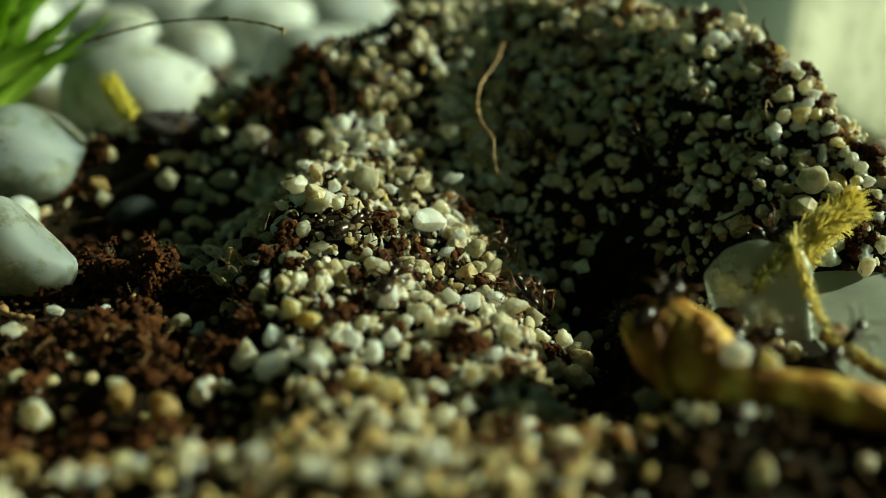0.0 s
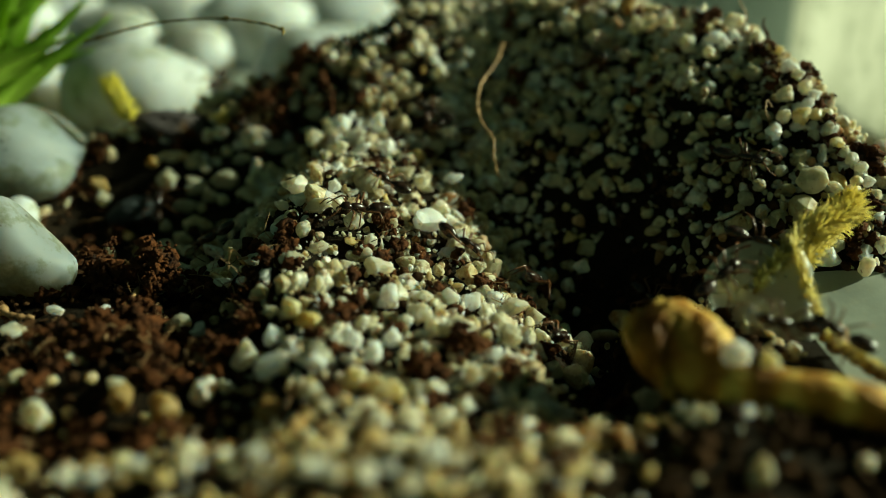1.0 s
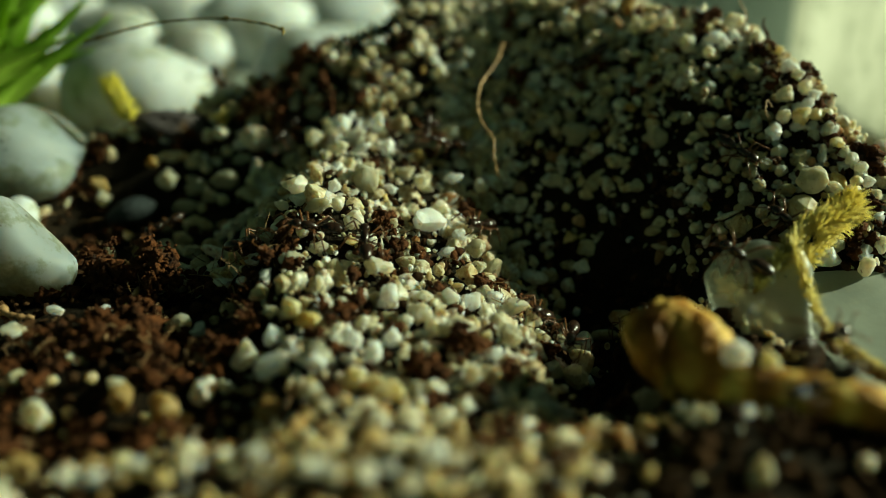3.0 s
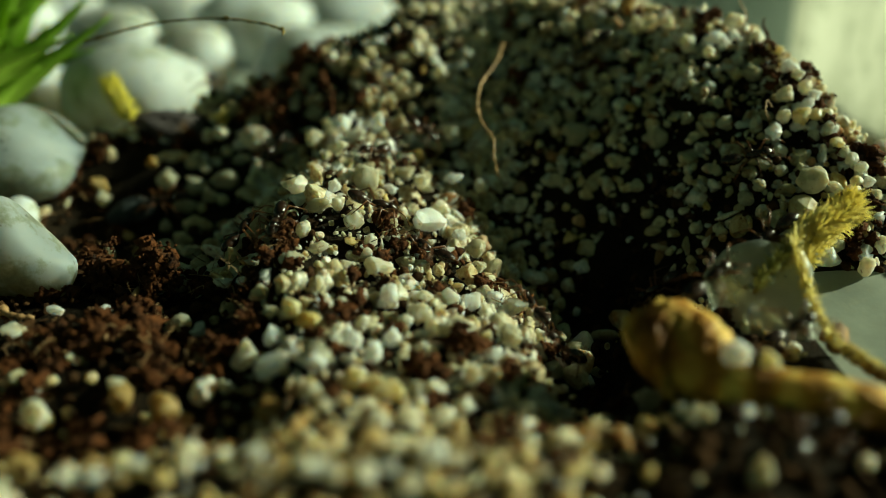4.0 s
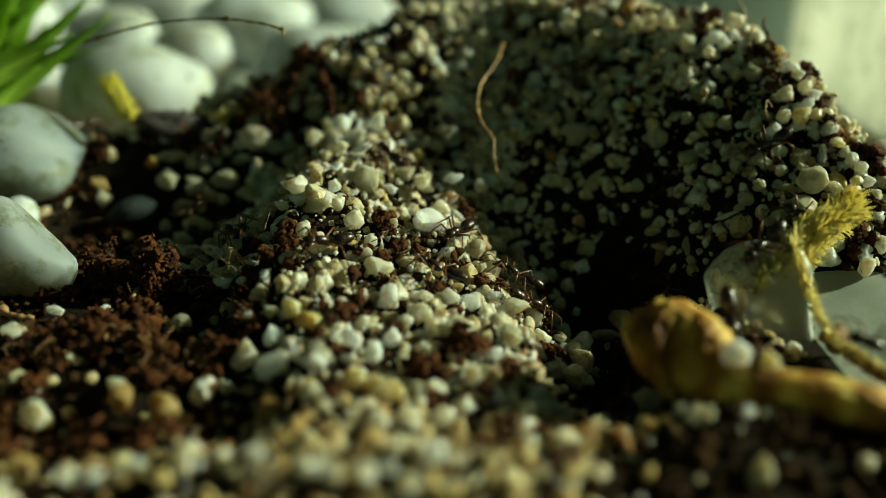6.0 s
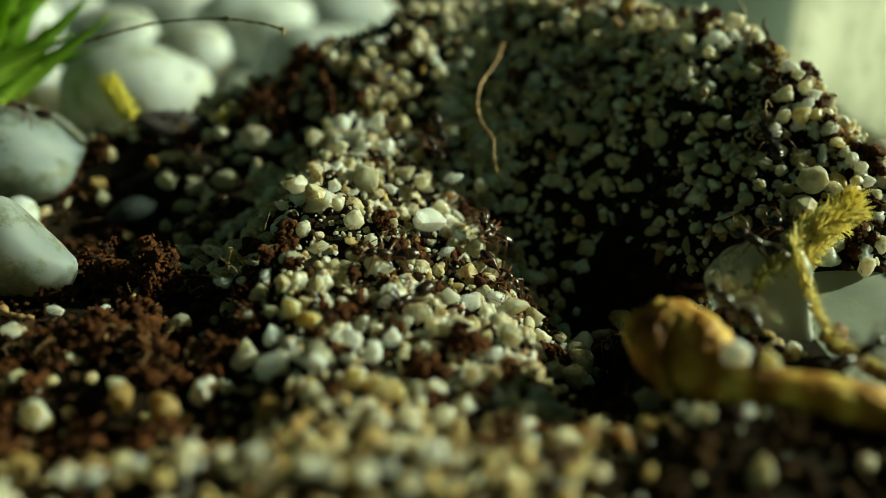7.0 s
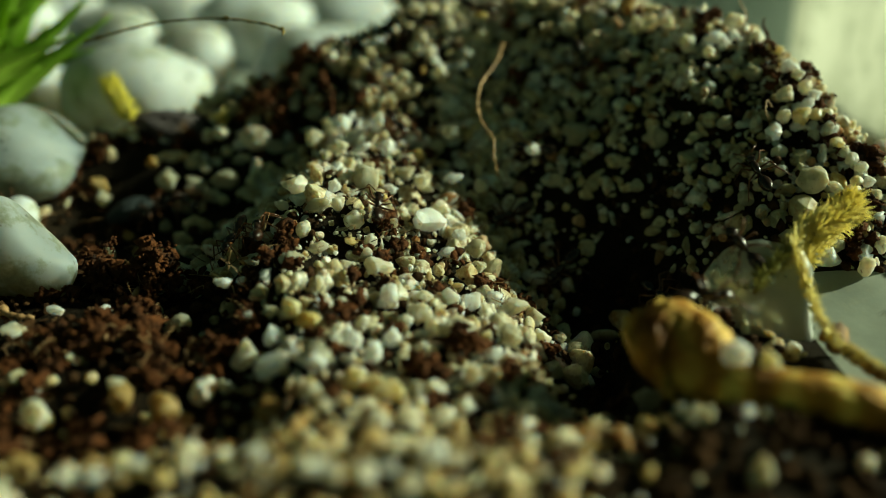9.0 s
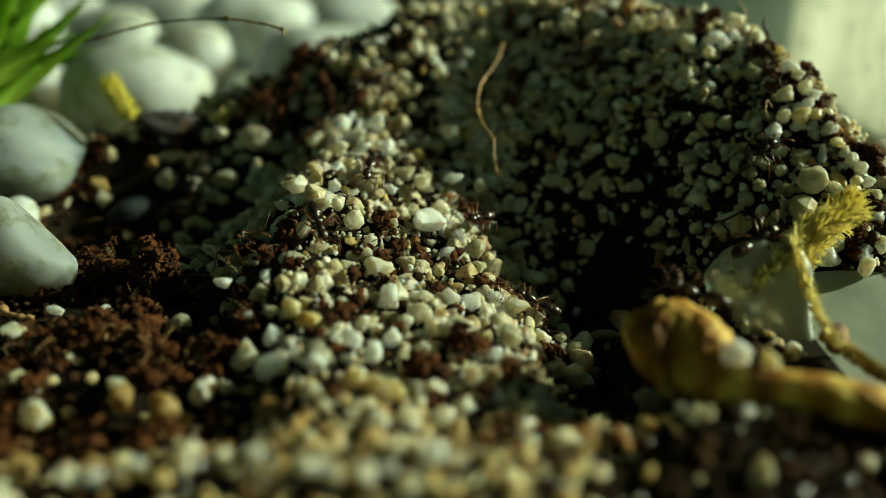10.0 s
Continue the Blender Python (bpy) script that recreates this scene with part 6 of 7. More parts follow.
grain(-9.09, 29.54, -1.23, 0.28, 0.24, 0.27, 80, 0, M_OCHRE_SHADED, "ochre sand grain darkened for shade beside the peat", 710, 0.75)
grain(-14.47, 29.39, -1.48, 0.24, 0.20, 0.23, 81, 0, M_OCHRE_SHADED, "ochre sand grain darkened for shade beside the peat", 711, 0.75)
grain(-7.77, 30.02, -0.93, 0.24, 0.21, 0.23, 82, 0, M_PALE, "dull grey-beige sand grain beside the peat", 712, 0.75)
grain(-10.38, 28.83, -1.26, 0.26, 0.22, 0.24, 83, 0, M_PALE, "dull grey-beige sand grain beside the peat", 713, 0.75)
# grains before the bark
grain(7.70, 27.11, 0.58, 0.29, 0.25, 0.28, 57, 0, M_PALE, "dull grey-beige sand grain heaped before the bark", 831, 0.78)
grain(8.24, 25.87, 1.11, 0.28, 0.24, 0.27, 71, 0, M_PALE, "dull grey-beige sand grain heaped before the bark", 833, 0.78)
grain(7.16, 26.82, 0.36, 0.31, 0.26, 0.29, 78, 0, M_OCHRE_SHADED, "ochre sand grain darkened for shade before the bark", 834, 0.78)
grain(9.40, 25.73, 1.33, 0.26, 0.22, 0.25, 85, 0, M_WHITE, "white sand grain heaped before the bark", 835, 0.78)
# grains resting on the bark
grain(9.76, 28.42, 1.88, 0.52, 0.52, 0.50, 0, 0, M_WHITE, "white sand grain lying on the bark", 1304, 0.8)
grain(10.67, 27.92, 1.93, 0.37, 0.37, 0.37, 0, 0, M_YELLOWISH, "cream sand grain lying on the bark", 1362, 0.8)

# ---- peat and fibres ----
# (x, y, radius, count, rise) of each heap of peat
PEAT_FRONT = [(-15.8, 55.8, 1.3, 70, 0.5), (-22.4, 52.7, 0.7, 60, 0.9), (-20.5, 55.0, 0.9, 90, 0.9), (-10.7, 56.2, 1.0, 140, 1.0), (-16.8, 41, 1.6, 200, 0.9), (-14.8, 41, 1.6, 300, 1.7), (-12.6, 39.8, 1.5, 340, 1.9), (-12.2, 35.5, 1.1, 130, 0.9), (-13.8, 33.8, 1.2, 140, 0.9), (-15.6, 33.4, 1.2, 130, 0.8), (-11.4, 33.2, 0.9, 90, 0.8), (-9.0, 33.0, 0.9, 110, 0.9),
              (-10.4, 31.6, 1.0, 90, 0.6), (-15.5, 30.6, 1.2, 70, 0.5), (-8.4, 38, 1.8, 110, 0.4), (-2.2, 40.5, 1.0, 36, 0.3), (0.6, 32.7, 0.8, 90, 0.6), (-8.6, 59, 2.0, 160, 0.6), (-10.6, 57.7, 1.2, 90, 0.6), (-12.4, 28.8, 1.7, 120, 0.35), (-9.4, 28.2, 1.5, 90, 0.35), (-15.2, 28.4, 1.6, 100, 0.35), (-17.6, 44.6, 1.8, 60, 0.3), (-19.4, 49.4, 1.8, 90, 0.4)]
PEAT_SLOPE = [(17.0, 50.4, 0.8, 40, 0.5), (17, 48.4, 0.7, 40, 0.4), (18.6, 46.4, 0.7, 40, 0.4), (20.3, 43.8, 1.0, 40, 0.4), (1.3, 46.6, 0.8, 40, 0.3), (-3, 34.7, 2.0, 50, 0.3), (-22.1, 53, 1.6, 120, 0.5),
              (4, 38, 4, 60, 0.2), (9, 52, 6, 120, 0.2), (-8, 34.5, 1.4, 80, 0.3), (-1, 30, 4, 90, 0.4)]
PEAT_RIM = [(3.5, 31, 3, 80, 0.4), (-2.5, 37, 3, 60, 0.35), (-1.5, 39.6, 2.0, 60, 0.3), (1.5, 40, 1.5, 45, 0.3), (-4.2, 34, 1.5, 50, 0.3), (-3, 50, 2.5, 60, 0.3), (-7, 57, 2.0, 70, 0.4), (-3, 57.5, 1.5, 60, 0.4), (0, 26, 4, 60, 0.4), (18.8, 40.6, 1.3, 60, 0.5), (20.3, 41, 1.2, 50, 0.5), (1, 43, 3, 70, 0.3), (14.5, 53.5, 1.5, 60, 0.5), (18, 49, 1.5, 60, 0.4), (18.9, 45.6, 0.8, 70, 0.5), (19.8, 44.2, 0.8, 80, 0.5), (19.6, 42.2, 0.9, 70, 0.5),
            (19.3, 46.5, 1.4, 40, 0.4), (5, 58, 6, 120, 0.3)]
PEAT = PEAT_FRONT + PEAT_SLOPE + PEAT_RIM
HEAPS = [p for p in PEAT if p[4] >= 0.7]
LOOSE = [p for p in PEAT if p[4] < 0.7]
for k, (x, y, r, n, h) in enumerate(HEAPS):
    clumps("peat_clump", [(x, y, r, int(n * 1.35), h)], M_PEAT, "reddish brown crumbly peat clump beside the sand", "peat", 60 + k, group="peat clumps beside the mound", kind="")
clumps("peat", [(x, y, r, int(n * 1.35), h) for x, y, r, n, h in LOOSE], M_PEAT, "loose reddish brown peat crumbs among the sand", "peat", 21)
fibres("peat_fibres", [(x, y, r, n // 9) for x, y, r, n, _ in PEAT if x < 14], M_PEAT, "fine brown peat fibres among the sand", 22, 0.9, 0.022)
fibres("root_hairs", [(x, y, r, n // 14) for x, y, r, n, _ in PEAT if x < 14], M_ROOT, "fine orange-brown root hairs in the peat", 23, 1.3, 0.022)


def crumbs():
    """Dark damp soil crumbs between the grains, all over the ground."""
    rng = np.random.default_rng(33)
    v, f = ball(1)
    protos = [v * rng.uniform(0.5, 1.4, len(v))[:, None] for _ in range(12)]
    n = 4500
    y = rng.uniform(18, 66, n)
    x = rng.uniform(-1, 1, n) * (0.52 * y + 4)
    lx, ly = rng.uniform(-26, -7, 350), rng.uniform(36, 60, 350)
    x, y = np.concatenate([x, lx]), np.concatenate([y, ly])
    lx, ly = rng.uniform(6, 18, 450), rng.uniform(20, 29, 450)
    x, y = np.concatenate([x, lx]), np.concatenate([y, ly])
    off = ((x > 14.0) & (y < 39.6) & (y > 29)) | ((x < -8) & (y > 42) & (rng.random(len(x)) < 0.8))
    x, y = x[~off], y[~off]
    n = len(x)
    pts = np.stack([x, y, height(x, y) + rng.uniform(-0.5, 0.05, n)], -1)
    tagged(scattered("soil_crumbs", pts, rng.uniform(0.08, 0.30, n), protos, f, M_CRUMB, rng, (0.6, 1.4)), "dark damp soil crumbs between the sand grains", "soil", kind="stuff")


crumbs()
sand(base)

# ---- ants and the grains that they move ----
first = build_ant()
ants = [first] + [copy_thing(first, pose(0, 0, 0)) for _ in range(17)]
ants[0]["label"] = "small glossy black-brown ant dragging a pale grain"
ants[3]["label"] = "small glossy black-brown ant hauling a white grain"
ants[4]["label"] = "small glossy black-brown ant that hauls sand grains"
ants[6]["label"] = "glossy black-brown ant at the end of the bark"
ants[7]["label"] = "glossy black-brown ant between bark and clear stone"
ants[8]["label"] = "glossy black-brown ant on the clear stone"
ants[9]["label"] = "glossy black-brown ant beside the clear stone"
ants[10]["label"] = "glossy black-brown ant on the moss stem"
ants[14]["label"] = "small black ant resting high on the slope"
ants[16]["label"] = "small glossy black-brown ant walking over a white pebble"
carried = [
    grain(-6.81, 45.52, 3.89, 0.45, 0.33, 0.3, 20, 10, M_WHITE, "white oval sand grain that an ant drags away", 900, 0.7),
    grain(5.23, 37.43, -0.18, 0.42, 0.38, 0.5, 20, 10, M_CREAM, "cream sand grain that an ant lifts in the shade", 901, 0.7),
    grain(6.37, 44.71, 0.36, 0.42, 0.36, 0.36, 20, 10, M_YELLOW, "yellow sand grain that an ant hauls up the slope", 902, 0.7),
    grain(6.86, 43.76, -0.79, 0.42, 0.34, 0.36, 20, 10, M_WHITE, "white lumpy sand grain that an ant hauls over the mound", 903, 0.7),
    grain(-13.78, 44.09, -0.02, 0.52, 0.5, 0.52, 20, 10, M_CREAM, "round cream sand grain brought to the slope", 904, 0.7),
    grain(-9.81, 34.60, -0.06, 0.38, 0.36, 0.36, 20, 10, M_WHITE, "small round white sand grain brought by an ant", 905, 0.7),
]


def motions():
    """All that moves: the ants and the grains that they carry."""
    run(ants[0], [(0, -7.95, 52.25, 2.98), (0.1, -7.47, 46.32, 3.50), (0.2, -7.47, 42.49, 2.93), (0.3, -7.83, 40.67, 2.31), (0.4, -9.31, 40.90, 1.19), (0.5, -9.46, 41.38, 1.20), (1, -11.03, 43.99, 0.31), (1.5, -9.89, 40.44, 0.81), (2, -8.71, 38.62, 1.51), (2.5, -8.16, 38.01, 1.74), (4, -9.07, 41.36, 1.45), (4.5, -8.73, 38.45, 1.47), (5, -8.64, 38.41, 1.52), (5.5, -8.72, 38.39, 1.46), (7, -11.37, 50.19, 0.68), (7.5, -11.21, 45.04, 0.27), (8, -10.70, 43.48, 0.52), (8.5, -9.89, 40.44, 0.81), (9, -9.08, 41.13, 1.38), (9.5, -10.98, 45.37, 0.46), (10, -8.78, 38.99, 1.50)], None, 0)
    run(ants[1], [(0, -10.41, 53.19, 2.04), (0.5, -10.49, 54.85, 2.80), (1, -11.20, 55.16, 3.07), (1.5, -11.98, 55.93, 3.60), (2, -10.46, 57.21, 4.35), (2.5, -8.85, 55.27, 3.38), (4, -9.55, 53.11, 2.56), (4.5, -10.57, 51.21, 1.43), (5, -11.96, 53.52, 1.78), (5.5, -12.84, 54.90, 2.82), (7, -14.35, 53.82, 1.73), (7.5, -13.43, 53.25, 1.20), (8, -12.19, 51.03, 0.51), (8.5, -12.43, 49.02, -0.17), (9, -14.17, 51.10, -0.18), (9.5, -14.75, 52.22, 0.12), (10, -14.21, 52.98, 0.91)], None, 1)
    run(ants[2], [(0, 3.52, 51.23, 3.98), (0.5, 4.41, 53.25, 5.44), (1, 0.61, 52.26, 3.74), (1.5, -1.42, 53.49, 4.63), (2, -1.33, 54.13, 5.08), (2.5, -0.76, 52.32, 3.92), (4, -1.39, 51.73, 3.90), (4.5, -1.20, 50.69, 3.52), (5, 0.19, 52.37, 3.90), (5.5, 1.53, 52.45, 3.98), (7, -0.28, 52.22, 3.79), (7.5, -2.06, 53.23, 4.52), (8, -2.50, 49.91, 3.72), (8.5, -3.13, 46.64, 3.52), (9, -2.63, 51.74, 4.21), (9.5, -0.19, 54.26, 5.01), (10, -4.40, 54.93, 5.83)], None, 2)
    run(ants[3], [(0, 4.92, 50.07, 3.76), (0.5, 3.53, 49.65, 2.86), (1, -0.78, 53.50, 4.66), (1.5, 2.35, 50.43, 2.97), (2, 3.08, 48.68, 2.11), (2.5, 1.76, 51.46, 3.31), (4, -3.63, 47.76, 3.66), (4.5, -4.68, 44.08, 3.80), (5, -3.58, 46.98, 3.71), (5.5, -4.05, 45.75, 3.85), (7, -0.70, 49.92, 3.16), (7.5, 0.49, 50.42, 2.63), (8, 1.70, 49.10, 2.21), (8.5, 2.00, 49.23, 2.28), (9, 5.23, 48.67, 3.43), (9.1, 4.86, 49.71, 4.10), (9.2, 3.65, 49.63, 3.87), (9.3, 2.19, 51.13, 4.49), (9.4, -0.25, 52.77, 4.90), (9.5, -2.13, 54.01, 5.52), (9.6, -2.85, 54.20, 5.74), (9.7, -4.60, 53.43, 5.69), (9.8, -6.18, 54.98, 5.27), (9.9, -6.49, 54.38, 4.79), (10, -6.90, 51.25, 3.80)], None, 3)
    run(ants[4], [(0, 3.46, 39.67, -0.84), (0.5, 1.96, 43.67, 1.05), (1, 0.21, 41.83, 1.11), (1.3, 5.29, 40.83, -2.27), (1.4, 5.22, 44.30, -1.75), (1.5, 4.45, 45.05, -0.58), (2, 4.38, 48.51, 2.22), (2.5, 2.81, 46.66, 0.63), (4, -0.73, 39.65, 1.11), (4.5, -0.37, 41.97, 1.37), (5, 0.43, 41.98, 1.08), (5.5, -0.03, 41.92, 1.23), (7, 1.80, 43.27, 1.12), (7.5, 1.25, 43.03, 1.34), (8, 3.86, 45.94, -0.16), (8.3, 5.95, 46.78, 2.34), (8.5, 5.70, 50.21, 4.60), (8.6, 4.82, 51.43, 5.17), (8.7, 3.89, 54.29, 7.02), (8.8, 2.75, 57.34, 8.69), (9, 2.30, 59.93, 9.75), (9.5, 1.30, 65.65, 9.52), (10, 0.58, 65.58, 9.08)], None, 4)
    run(ants[5], [(0, 4.12, 40.46, -1.03), (0.5, 4.35, 36.64, -1.44), (1, 4.68, 36.79, -1.70), (1.5, 5.10, 37.19, -1.98), (2, 5.09, 37.96, -1.92), (2.5, 5.35, 38.28, -2.05), (4, 4.66, 35.52, -1.65), (4.5, 4.35, 36.64, -1.44), (5, 4.41, 36.49, -1.47), (5.5, 4.33, 38.08, -1.54), (7, 2.21, 40.54, -0.09), (7.5, 3.05, 40.79, -0.72), (8, 4.73, 39.42, -1.40), (8.5, 4.68, 35.68, -1.65), (9, 6.02, 44.97, -1.23), (9.5, 4.55, 39.04, -1.43), (10, 3.93, 39.08, -1.15)], None, 5)
    run(ants[6], [(0, 8.64, 42.37, -3.41), (0.5, 8.88, 42.49, -3.21), (1, 10.26, 42.34, -1.88), (1.5, 8.43, 41.83, -3.57), (2, 9.12, 42.70, -2.93), (2.5, 8.24, 38.72, -2.61), (4, 10.71, 42.06, -1.48), (4.5, 9.26, 42.77, -2.73), (5, 9.65, 42.47, -2.54), (5.5, 11.03, 41.18, -1.27), (7, 8.28, 38.63, -2.57), (7.5, 9.98, 42.14, -2.29), (8, 10.56, 41.92, -1.70), (8.5, 10.61, 41.79, -1.64), (9, 10.50, 41.97, -1.72), (9.5, 10.85, 41.48, -1.46), (10, 10.67, 41.80, -1.60)], None, 6)
    run(ants[7], [(0, 7.55, 31.00, 2.45), (0.5, 10.04, 34.15, 1.65), (1, 11.07, 35.55, 1.68), (1.5, 11.97, 36.45, 2.12), (2, 12.57, 36.54, 2.38), (2.5, 12.83, 36.64, 2.64), (4, 10.10, 34.26, 1.96), (4.5, 13.27, 36.70, 2.81), (5, 13.27, 36.74, 2.90), (5.5, 13.01, 36.70, 2.81), (7, 12.90, 36.66, 2.68), (7.5, 12.95, 37.29, 2.95), (8, 13.06, 37.32, 3.04), (8.5, 12.99, 37.30, 3.00), (9, 9.73, 33.58, 1.54), (9.5, 9.57, 33.64, 1.70), (10, 9.64, 33.67, 1.78)], (0, -0.75, 0.65), 7)
    run(ants[8], [(0, 13.94, 37.82, 2.95), (0.5, 12.43, 37.14, 2.56), (1, 12.83, 37.21, 2.73), (1.5, 13.35, 37.76, 2.79), (2, 14.66, 37.84, 3.01), (2.5, 15.27, 38.84, 2.85), (4, 13.70, 37.79, 2.88), (4.5, 15.51, 38.97, 3.19), (5, 16.00, 39.05, 3.42), (5.5, 15.75, 38.97, 3.19), (7, 14.84, 38.33, 2.90), (7.5, 14.60, 38.25, 2.67), (8, 13.94, 37.69, 2.61), (8.5, 13.06, 37.14, 2.56), (9, 12.20, 36.58, 2.47), (9.5, 12.83, 37.24, 2.82), (10, 12.83, 37.17, 2.64)], (0, -0.75, 0.65), 8)
    run(ants[9], [(0, 11.00, 31.30, 1.13), (0.5, 12.64, 31.35, 1.27), (1, 12.74, 31.89, 1.29), (1.5, 11.96, 31.59, 1.04), (2, 11.34, 32.30, 1.54), (2.5, 11.57, 31.86, 1.19), (2.9, 10.80, 25.60, 2.94), (3.2, 11.89, 24.49, 1.65), (3.5, 11.23, 23.49, 0.01), (3.8, 10.80, 23.94, 0.71), (3.9, 10.89, 23.85, 0.47), (4, 10.96, 24.23, 1.23), (4.1, 9.85, 24.55, 1.78), (4.2, 9.24, 25.74, 2.78), (4.3, 9.97, 26.55, 2.69), (4.4, 10.66, 27.73, 2.54), (4.5, 12.31, 30.41, 1.27), (5, 11.30, 32.30, 1.20), (5.5, 10.70, 32.50, 0.95), (7, 10.71, 32.71, 1.79), (7.5, 10.23, 27.41, 2.81), (7.6, 9.50, 25.83, 3.02), (7.75, 9.91, 24.62, 1.97), (7.9, 10.87, 23.83, 0.71), (8.1, 11.16, 22.77, -0.25), (8.5, 11.54, 22.12, -0.34), (9, 12.00, 21.72, -0.25), (9.5, 11.23, 22.12, -0.34), (10, 10.60, 23.31, 0.09)], (0, -0.75, 0.65), 9)
    run(ants[10], [(0, 14.45, 31.30, 0.84), (0.5, 15.54, 32.59, 1.74), (1, 14.57, 31.59, 1.04), (1.5, 12.46, 30.66, 0.82), (2, 14.51, 31.67, 1.28), (2.5, 13.87, 30.75, 1.08), (4, 12.59, 31.84, 1.13), (4.5, 11.43, 32.10, 1.27), (5, 15.54, 32.32, 1.60), (5.5, 15.87, 31.03, 0.97), (7, 14.34, 29.88, 1.03), (7.5, 15.34, 31.93, 1.39), (8, 16.99, 31.99, 1.54), (8.5, 17.82, 31.99, 1.54), (9, 17.40, 31.99, 1.54), (9.5, 17.60, 32.20, 1.54), (10, 17.90, 32.40, 1.54)], (0, -0.75, 0.65), 10)
    run(ants[11], [(0, -2.21, 36.45, 1.10), (0.5, -1.59, 38.90, 1.40), (1, -2.89, 44.90, 3.12), (1.5, -2.89, 37.64, 1.46), (2, 0.96, 38.05, 0.38), (2.5, -3.19, 37.19, 1.38), (4, -3.55, 41.52, 2.91), (4.5, 0.64, 40.33, 0.65), (5, -1.10, 39.18, 1.30), (5.5, 0.41, 40.12, 0.67), (7, -1.46, 35.21, 0.63), (7.5, 0.66, 39.62, 0.60), (8, 1.19, 42.96, 1.32), (8.5, 2.45, 43.39, 0.28), (9, -3.32, 41.07, 2.69), (9.5, -4.08, 44.62, 3.53), (10, -3.85, 44.80, 3.44)], None, 11)
    run(ants[12], [(0, -4.10, 39.70, 2.46), (0.5, -3.40, 40.40, 2.49), (1, -3.68, 40.77, 2.74), (1.5, -4.64, 40.16, 2.81), (2, -3.59, 39.52, 2.23), (2.5, -5.02, 38.92, 2.19), (4, -7.07, 39.56, 2.63), (4.5, -5.91, 38.18, 2.22), (5, -4.58, 39.38, 2.32), (5.5, -6.42, 38.45, 2.38), (7, -2.28, 38.02, 1.49), (7.5, -2.01, 37.26, 1.29), (8, -3.02, 38.25, 1.66), (8.5, -3.35, 36.17, 1.22), (9, -8.02, 39.76, 2.02), (9.5, -7.90, 41.44, 2.38), (10, -5.56, 39.37, 2.56)], None, 12)
    run(ants[13], [(0, 2.78, 44.37, 0.19), (0.5, 1.51, 42.68, 1.12), (1, 3.93, 40.61, -1.07), (1.5, 4.55, 49.50, 3.20), (2, 3.02, 48.16, 1.68), (2.5, 4.22, 38.40, -1.44), (4, 3.47, 36.54, -0.34), (4.5, 5.07, 44.60, -1.37), (5, 4.45, 44.60, -1.07), (5.5, 3.67, 39.03, -1.05), (7, 2.09, 43.49, 0.84), (7.5, 2.32, 42.37, 0.10), (8, 3.07, 47.33, 1.02), (8.5, 4.22, 48.88, 2.51), (9, 3.41, 46.89, 0.55), (9.5, 2.64, 46.19, 0.65), (10, 1.54, 43.82, 1.32)], None, 13)
    run(ants[14], [(0, 8.02, 55.42, 8.36), (0.5, 8.15, 55.11, 8.10), (1, 8.88, 54.45, 7.84), (1.5, 8.47, 53.56, 7.04), (2, 8.79, 53.72, 7.33), (2.5, 8.51, 53.97, 7.31), (4, 8.61, 54.91, 8.11), (4.5, 8.32, 55.17, 8.22), (5, 7.94, 54.54, 7.52), (5.5, 7.48, 53.73, 6.78), (7, 7.65, 53.20, 6.45), (7.5, 7.48, 53.73, 6.78), (8, 7.26, 54.07, 6.96), (8.5, 7.60, 54.28, 7.22), (9, 8.04, 54.62, 7.62), (9.5, 8.11, 54.63, 7.65), (10, 8.11, 54.64, 7.66)], None, 14)
    run(ants[15], [(0, 10.13, 48.04, 4.43), (0.5, 11.83, 46.40, 4.04), (1, 14.44, 44.70, 4.21), (1.5, 14.99, 44.80, 4.44), (2, 14.65, 45.71, 5.05), (2.5, 14.29, 45.28, 4.60), (4, 14.68, 44.61, 4.22), (4.5, 14.99, 44.80, 4.44), (5, 15.56, 44.94, 4.71), (5.5, 15.75, 44.99, 4.81), (7, 15.85, 45.06, 4.90), (7.5, 15.90, 45.06, 4.92), (8, 16.00, 44.55, 4.52), (8.5, 15.30, 43.84, 3.86), (9, 15.12, 43.60, 3.66), (9.5, 15.13, 44.22, 4.06), (10, 15.22, 44.60, 4.35)], None, 15)
    run(ants[16], [(0, -14.60, 61.50, 4.90), (3.5, -14.60, 61.30, 4.90), (4.6, -15.00, 58.20, 4.60), (5, -15.96, 56.03, 4.42), (5.4, -18.60, 57.20, 3.20), (6, -22.50, 58.60, 2.60), (6.6, -25.20, 55.60, 4.90), (7, -23.47, 53.09, 4.64), (7.5, -22.27, 52.90, 3.61), (8, -21.76, 51.96, 2.37), (8.3, -21.50, 51.90, 1.10), (8.6, -22.60, 49.60, 0.30), (9.2, -24.50, 48.20, 0.10), (10, -26.50, 47.80, 0.10)], (0.45, -0.4, 0.8), 16)
    run(ants[17], [(0, -15.84, 47.07, -1.46), (0.5, -15.47, 47.98, -1.13), (1, -16.03, 51.43, -0.30), (1.5, -15.32, 50.45, -0.63), (2, -13.84, 48.39, -0.59), (2.5, -13.76, 44.94, -0.41), (4, -15.59, 51.68, -0.04), (4.5, -14.60, 52.29, 0.17), (5, -13.77, 52.34, 0.45), (5.5, -14.17, 51.10, -0.18), (7, -13.05, 47.73, -0.36), (7.5, -13.17, 45.84, -0.30), (8, -13.87, 46.46, -0.56), (8.5, -15.19, 48.03, -1.04), (9, -15.86, 51.38, -0.27), (9.5, -14.93, 50.22, -0.56), (10, -14.34, 50.47, -0.31)], None, 17)
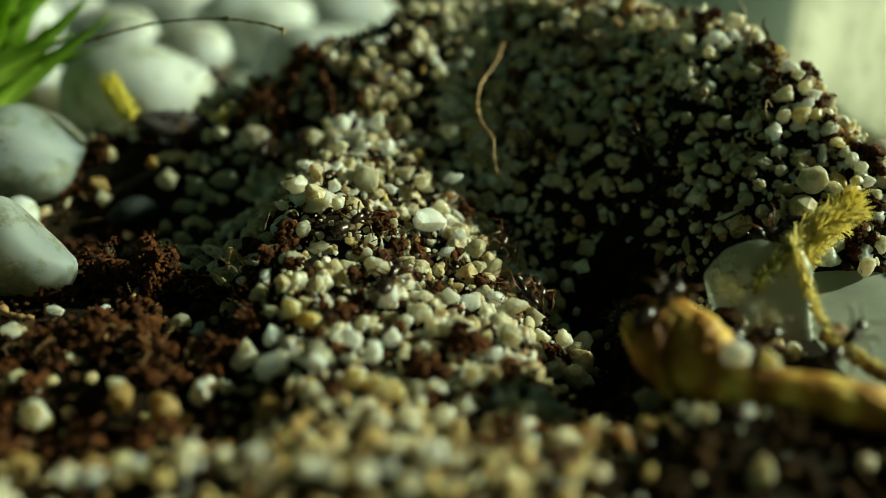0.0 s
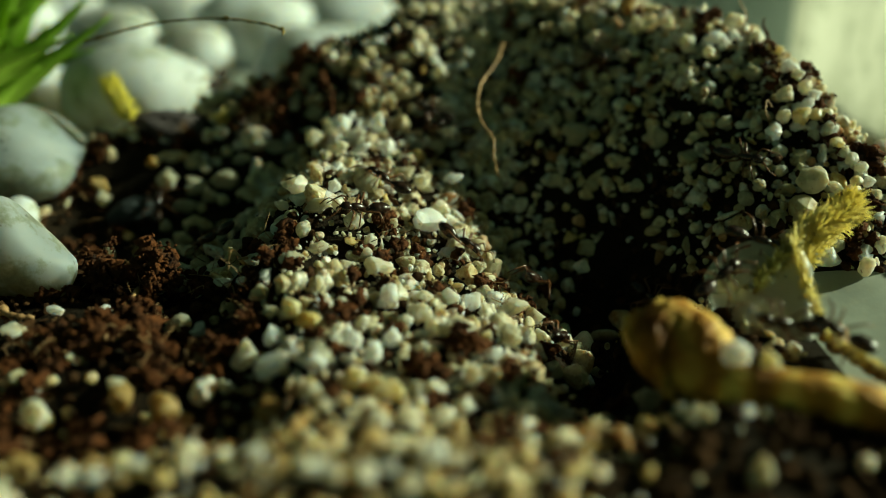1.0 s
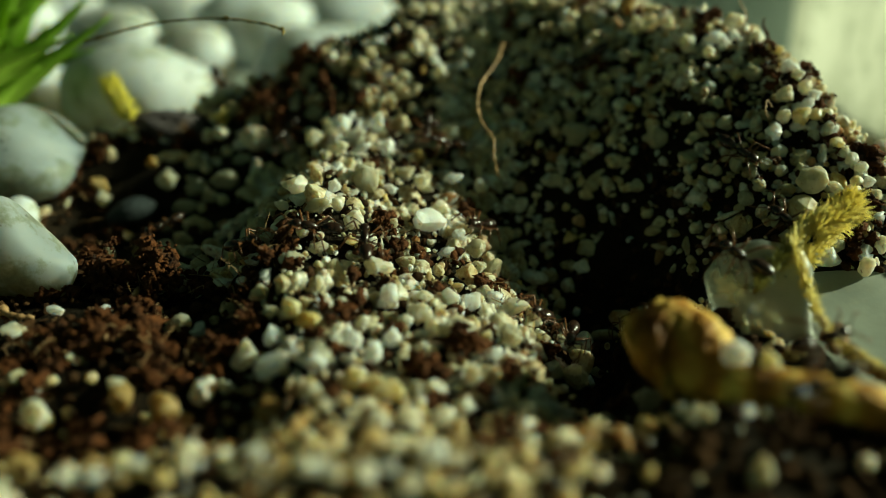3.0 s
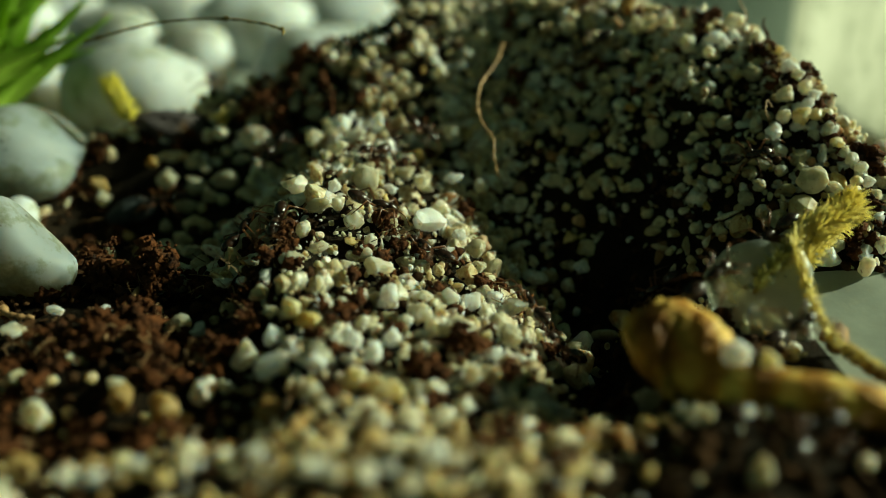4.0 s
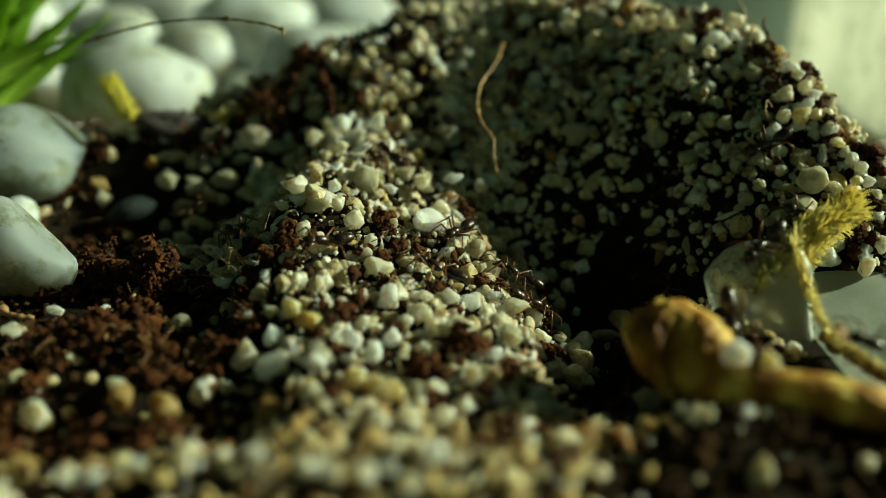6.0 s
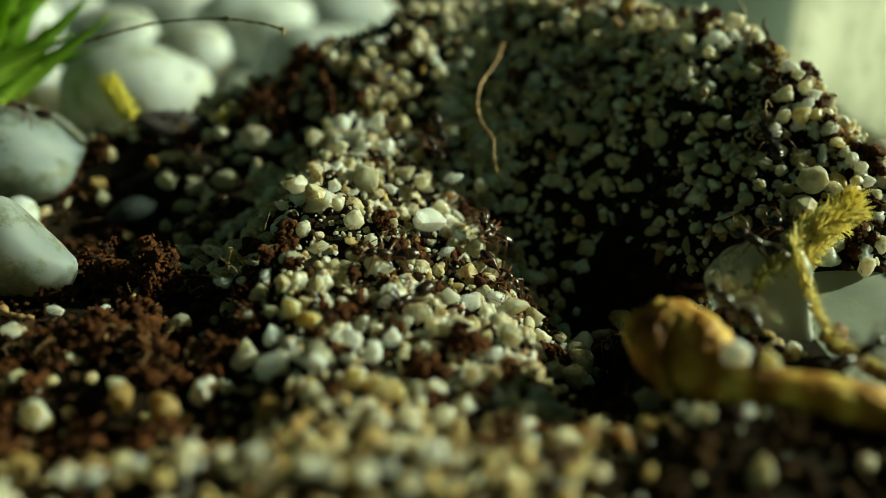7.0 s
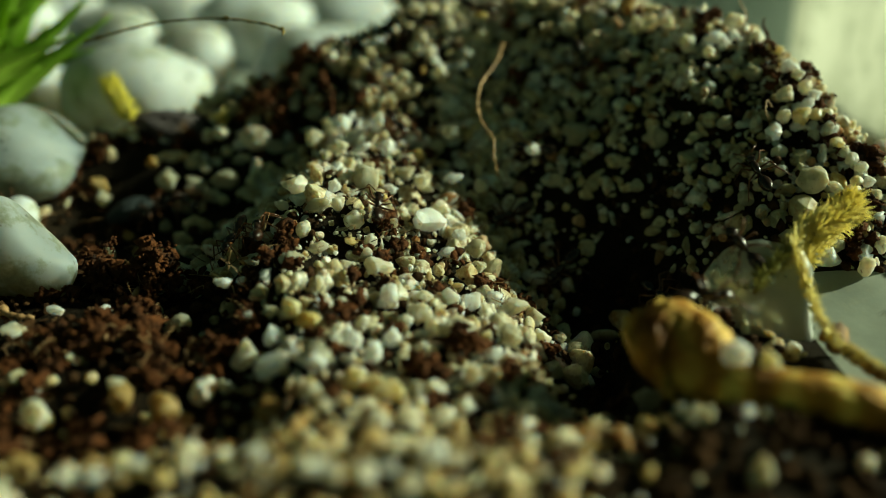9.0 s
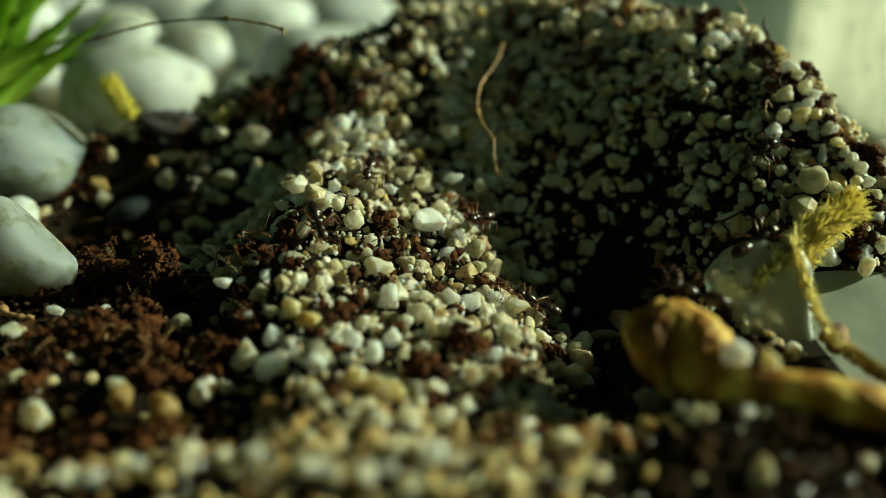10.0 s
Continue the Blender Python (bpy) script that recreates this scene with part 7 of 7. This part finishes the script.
    carry(carried[0], [(0, -6.66, 44.54, 4.15), (0.1, -6.82, 43.55, 3.61), (0.2, -6.81, 39.76, 3.14), (0.3, -7.05, 37.65, 2.75), (0.4, -8.73, 37.45, 1.63), (0.5, -9.08, 37.29, 1.34), (0.6, -8.62, 36.57, 1.42), (0.9, -9.50, 38.09, 0.60), (10, -9.14, 36.65, 1.18)])
    carry(carried[1], [(0, 5.30, 37.94, -2.01), (1.1, 5.30, 37.94, -2.01), (1.3, 5.87, 43.92, -2.06), (1.4, 5.24, 42.33, -0.47), (1.5, 4.55, 42.69, 0.09), (1.7, 4.06, 44.29, 1.09), (2, 3.46, 46.15, 2.13), (2.3, 1.96, 47.93, 2.05), (10, 1.96, 47.93, 2.05)])
    carry(carried[2], [(0, 6.51, 45.74, 0.00), (8.1, 6.51, 45.74, 0.00), (8.3, 6.12, 45.82, 2.67), (8.5, 5.82, 49.02, 4.61), (8.6, 4.98, 50.41, 5.34), (8.7, 4.06, 53.01, 7.08), (8.8, 2.90, 56.27, 8.73), (9, 2.30, 59.95, 9.76), (10, 2.30, 59.95, 9.76)])
    carry(carried[3], [(0, 6.71, 42.83, -0.43), (8.6, 7.00, 44.64, -1.12), (8.8, 5.65, 45.19, 1.97), (9, 4.66, 48.41, 4.09), (9.1, 4.37, 49.42, 4.67), (9.2, 3.18, 49.44, 4.42), (9.3, 1.69, 50.89, 5.05), (9.4, -0.82, 52.73, 5.42), (9.5, -2.39, 53.33, 5.91), (9.6, -3.27, 53.85, 6.30), (9.7, -5.17, 53.87, 6.07), (9.8, -6.71, 55.07, 5.72), (9.9, -7.21, 56.23, 4.96), (10, -7.43, 52.00, 4.01)])
    carry(carried[4], [(0, -14.56, 46.57, -0.92), (6, -14.56, 46.57, -0.92), (6.4, -13.78, 46.32, -0.18), (6.8, -13.59, 50.29, 0.23), (7.1, -13.15, 51.80, 0.29), (10, -13.15, 51.80, 0.29)])
    carry(carried[5], [(0, -9.95, 35.10, -0.29), (5.05, -9.95, 35.10, -0.29), (5.2, -8.70, 33.41, 0.61), (5.4, -7.82, 34.33, 0.51), (10, -7.82, 34.33, 0.51)])


motions()
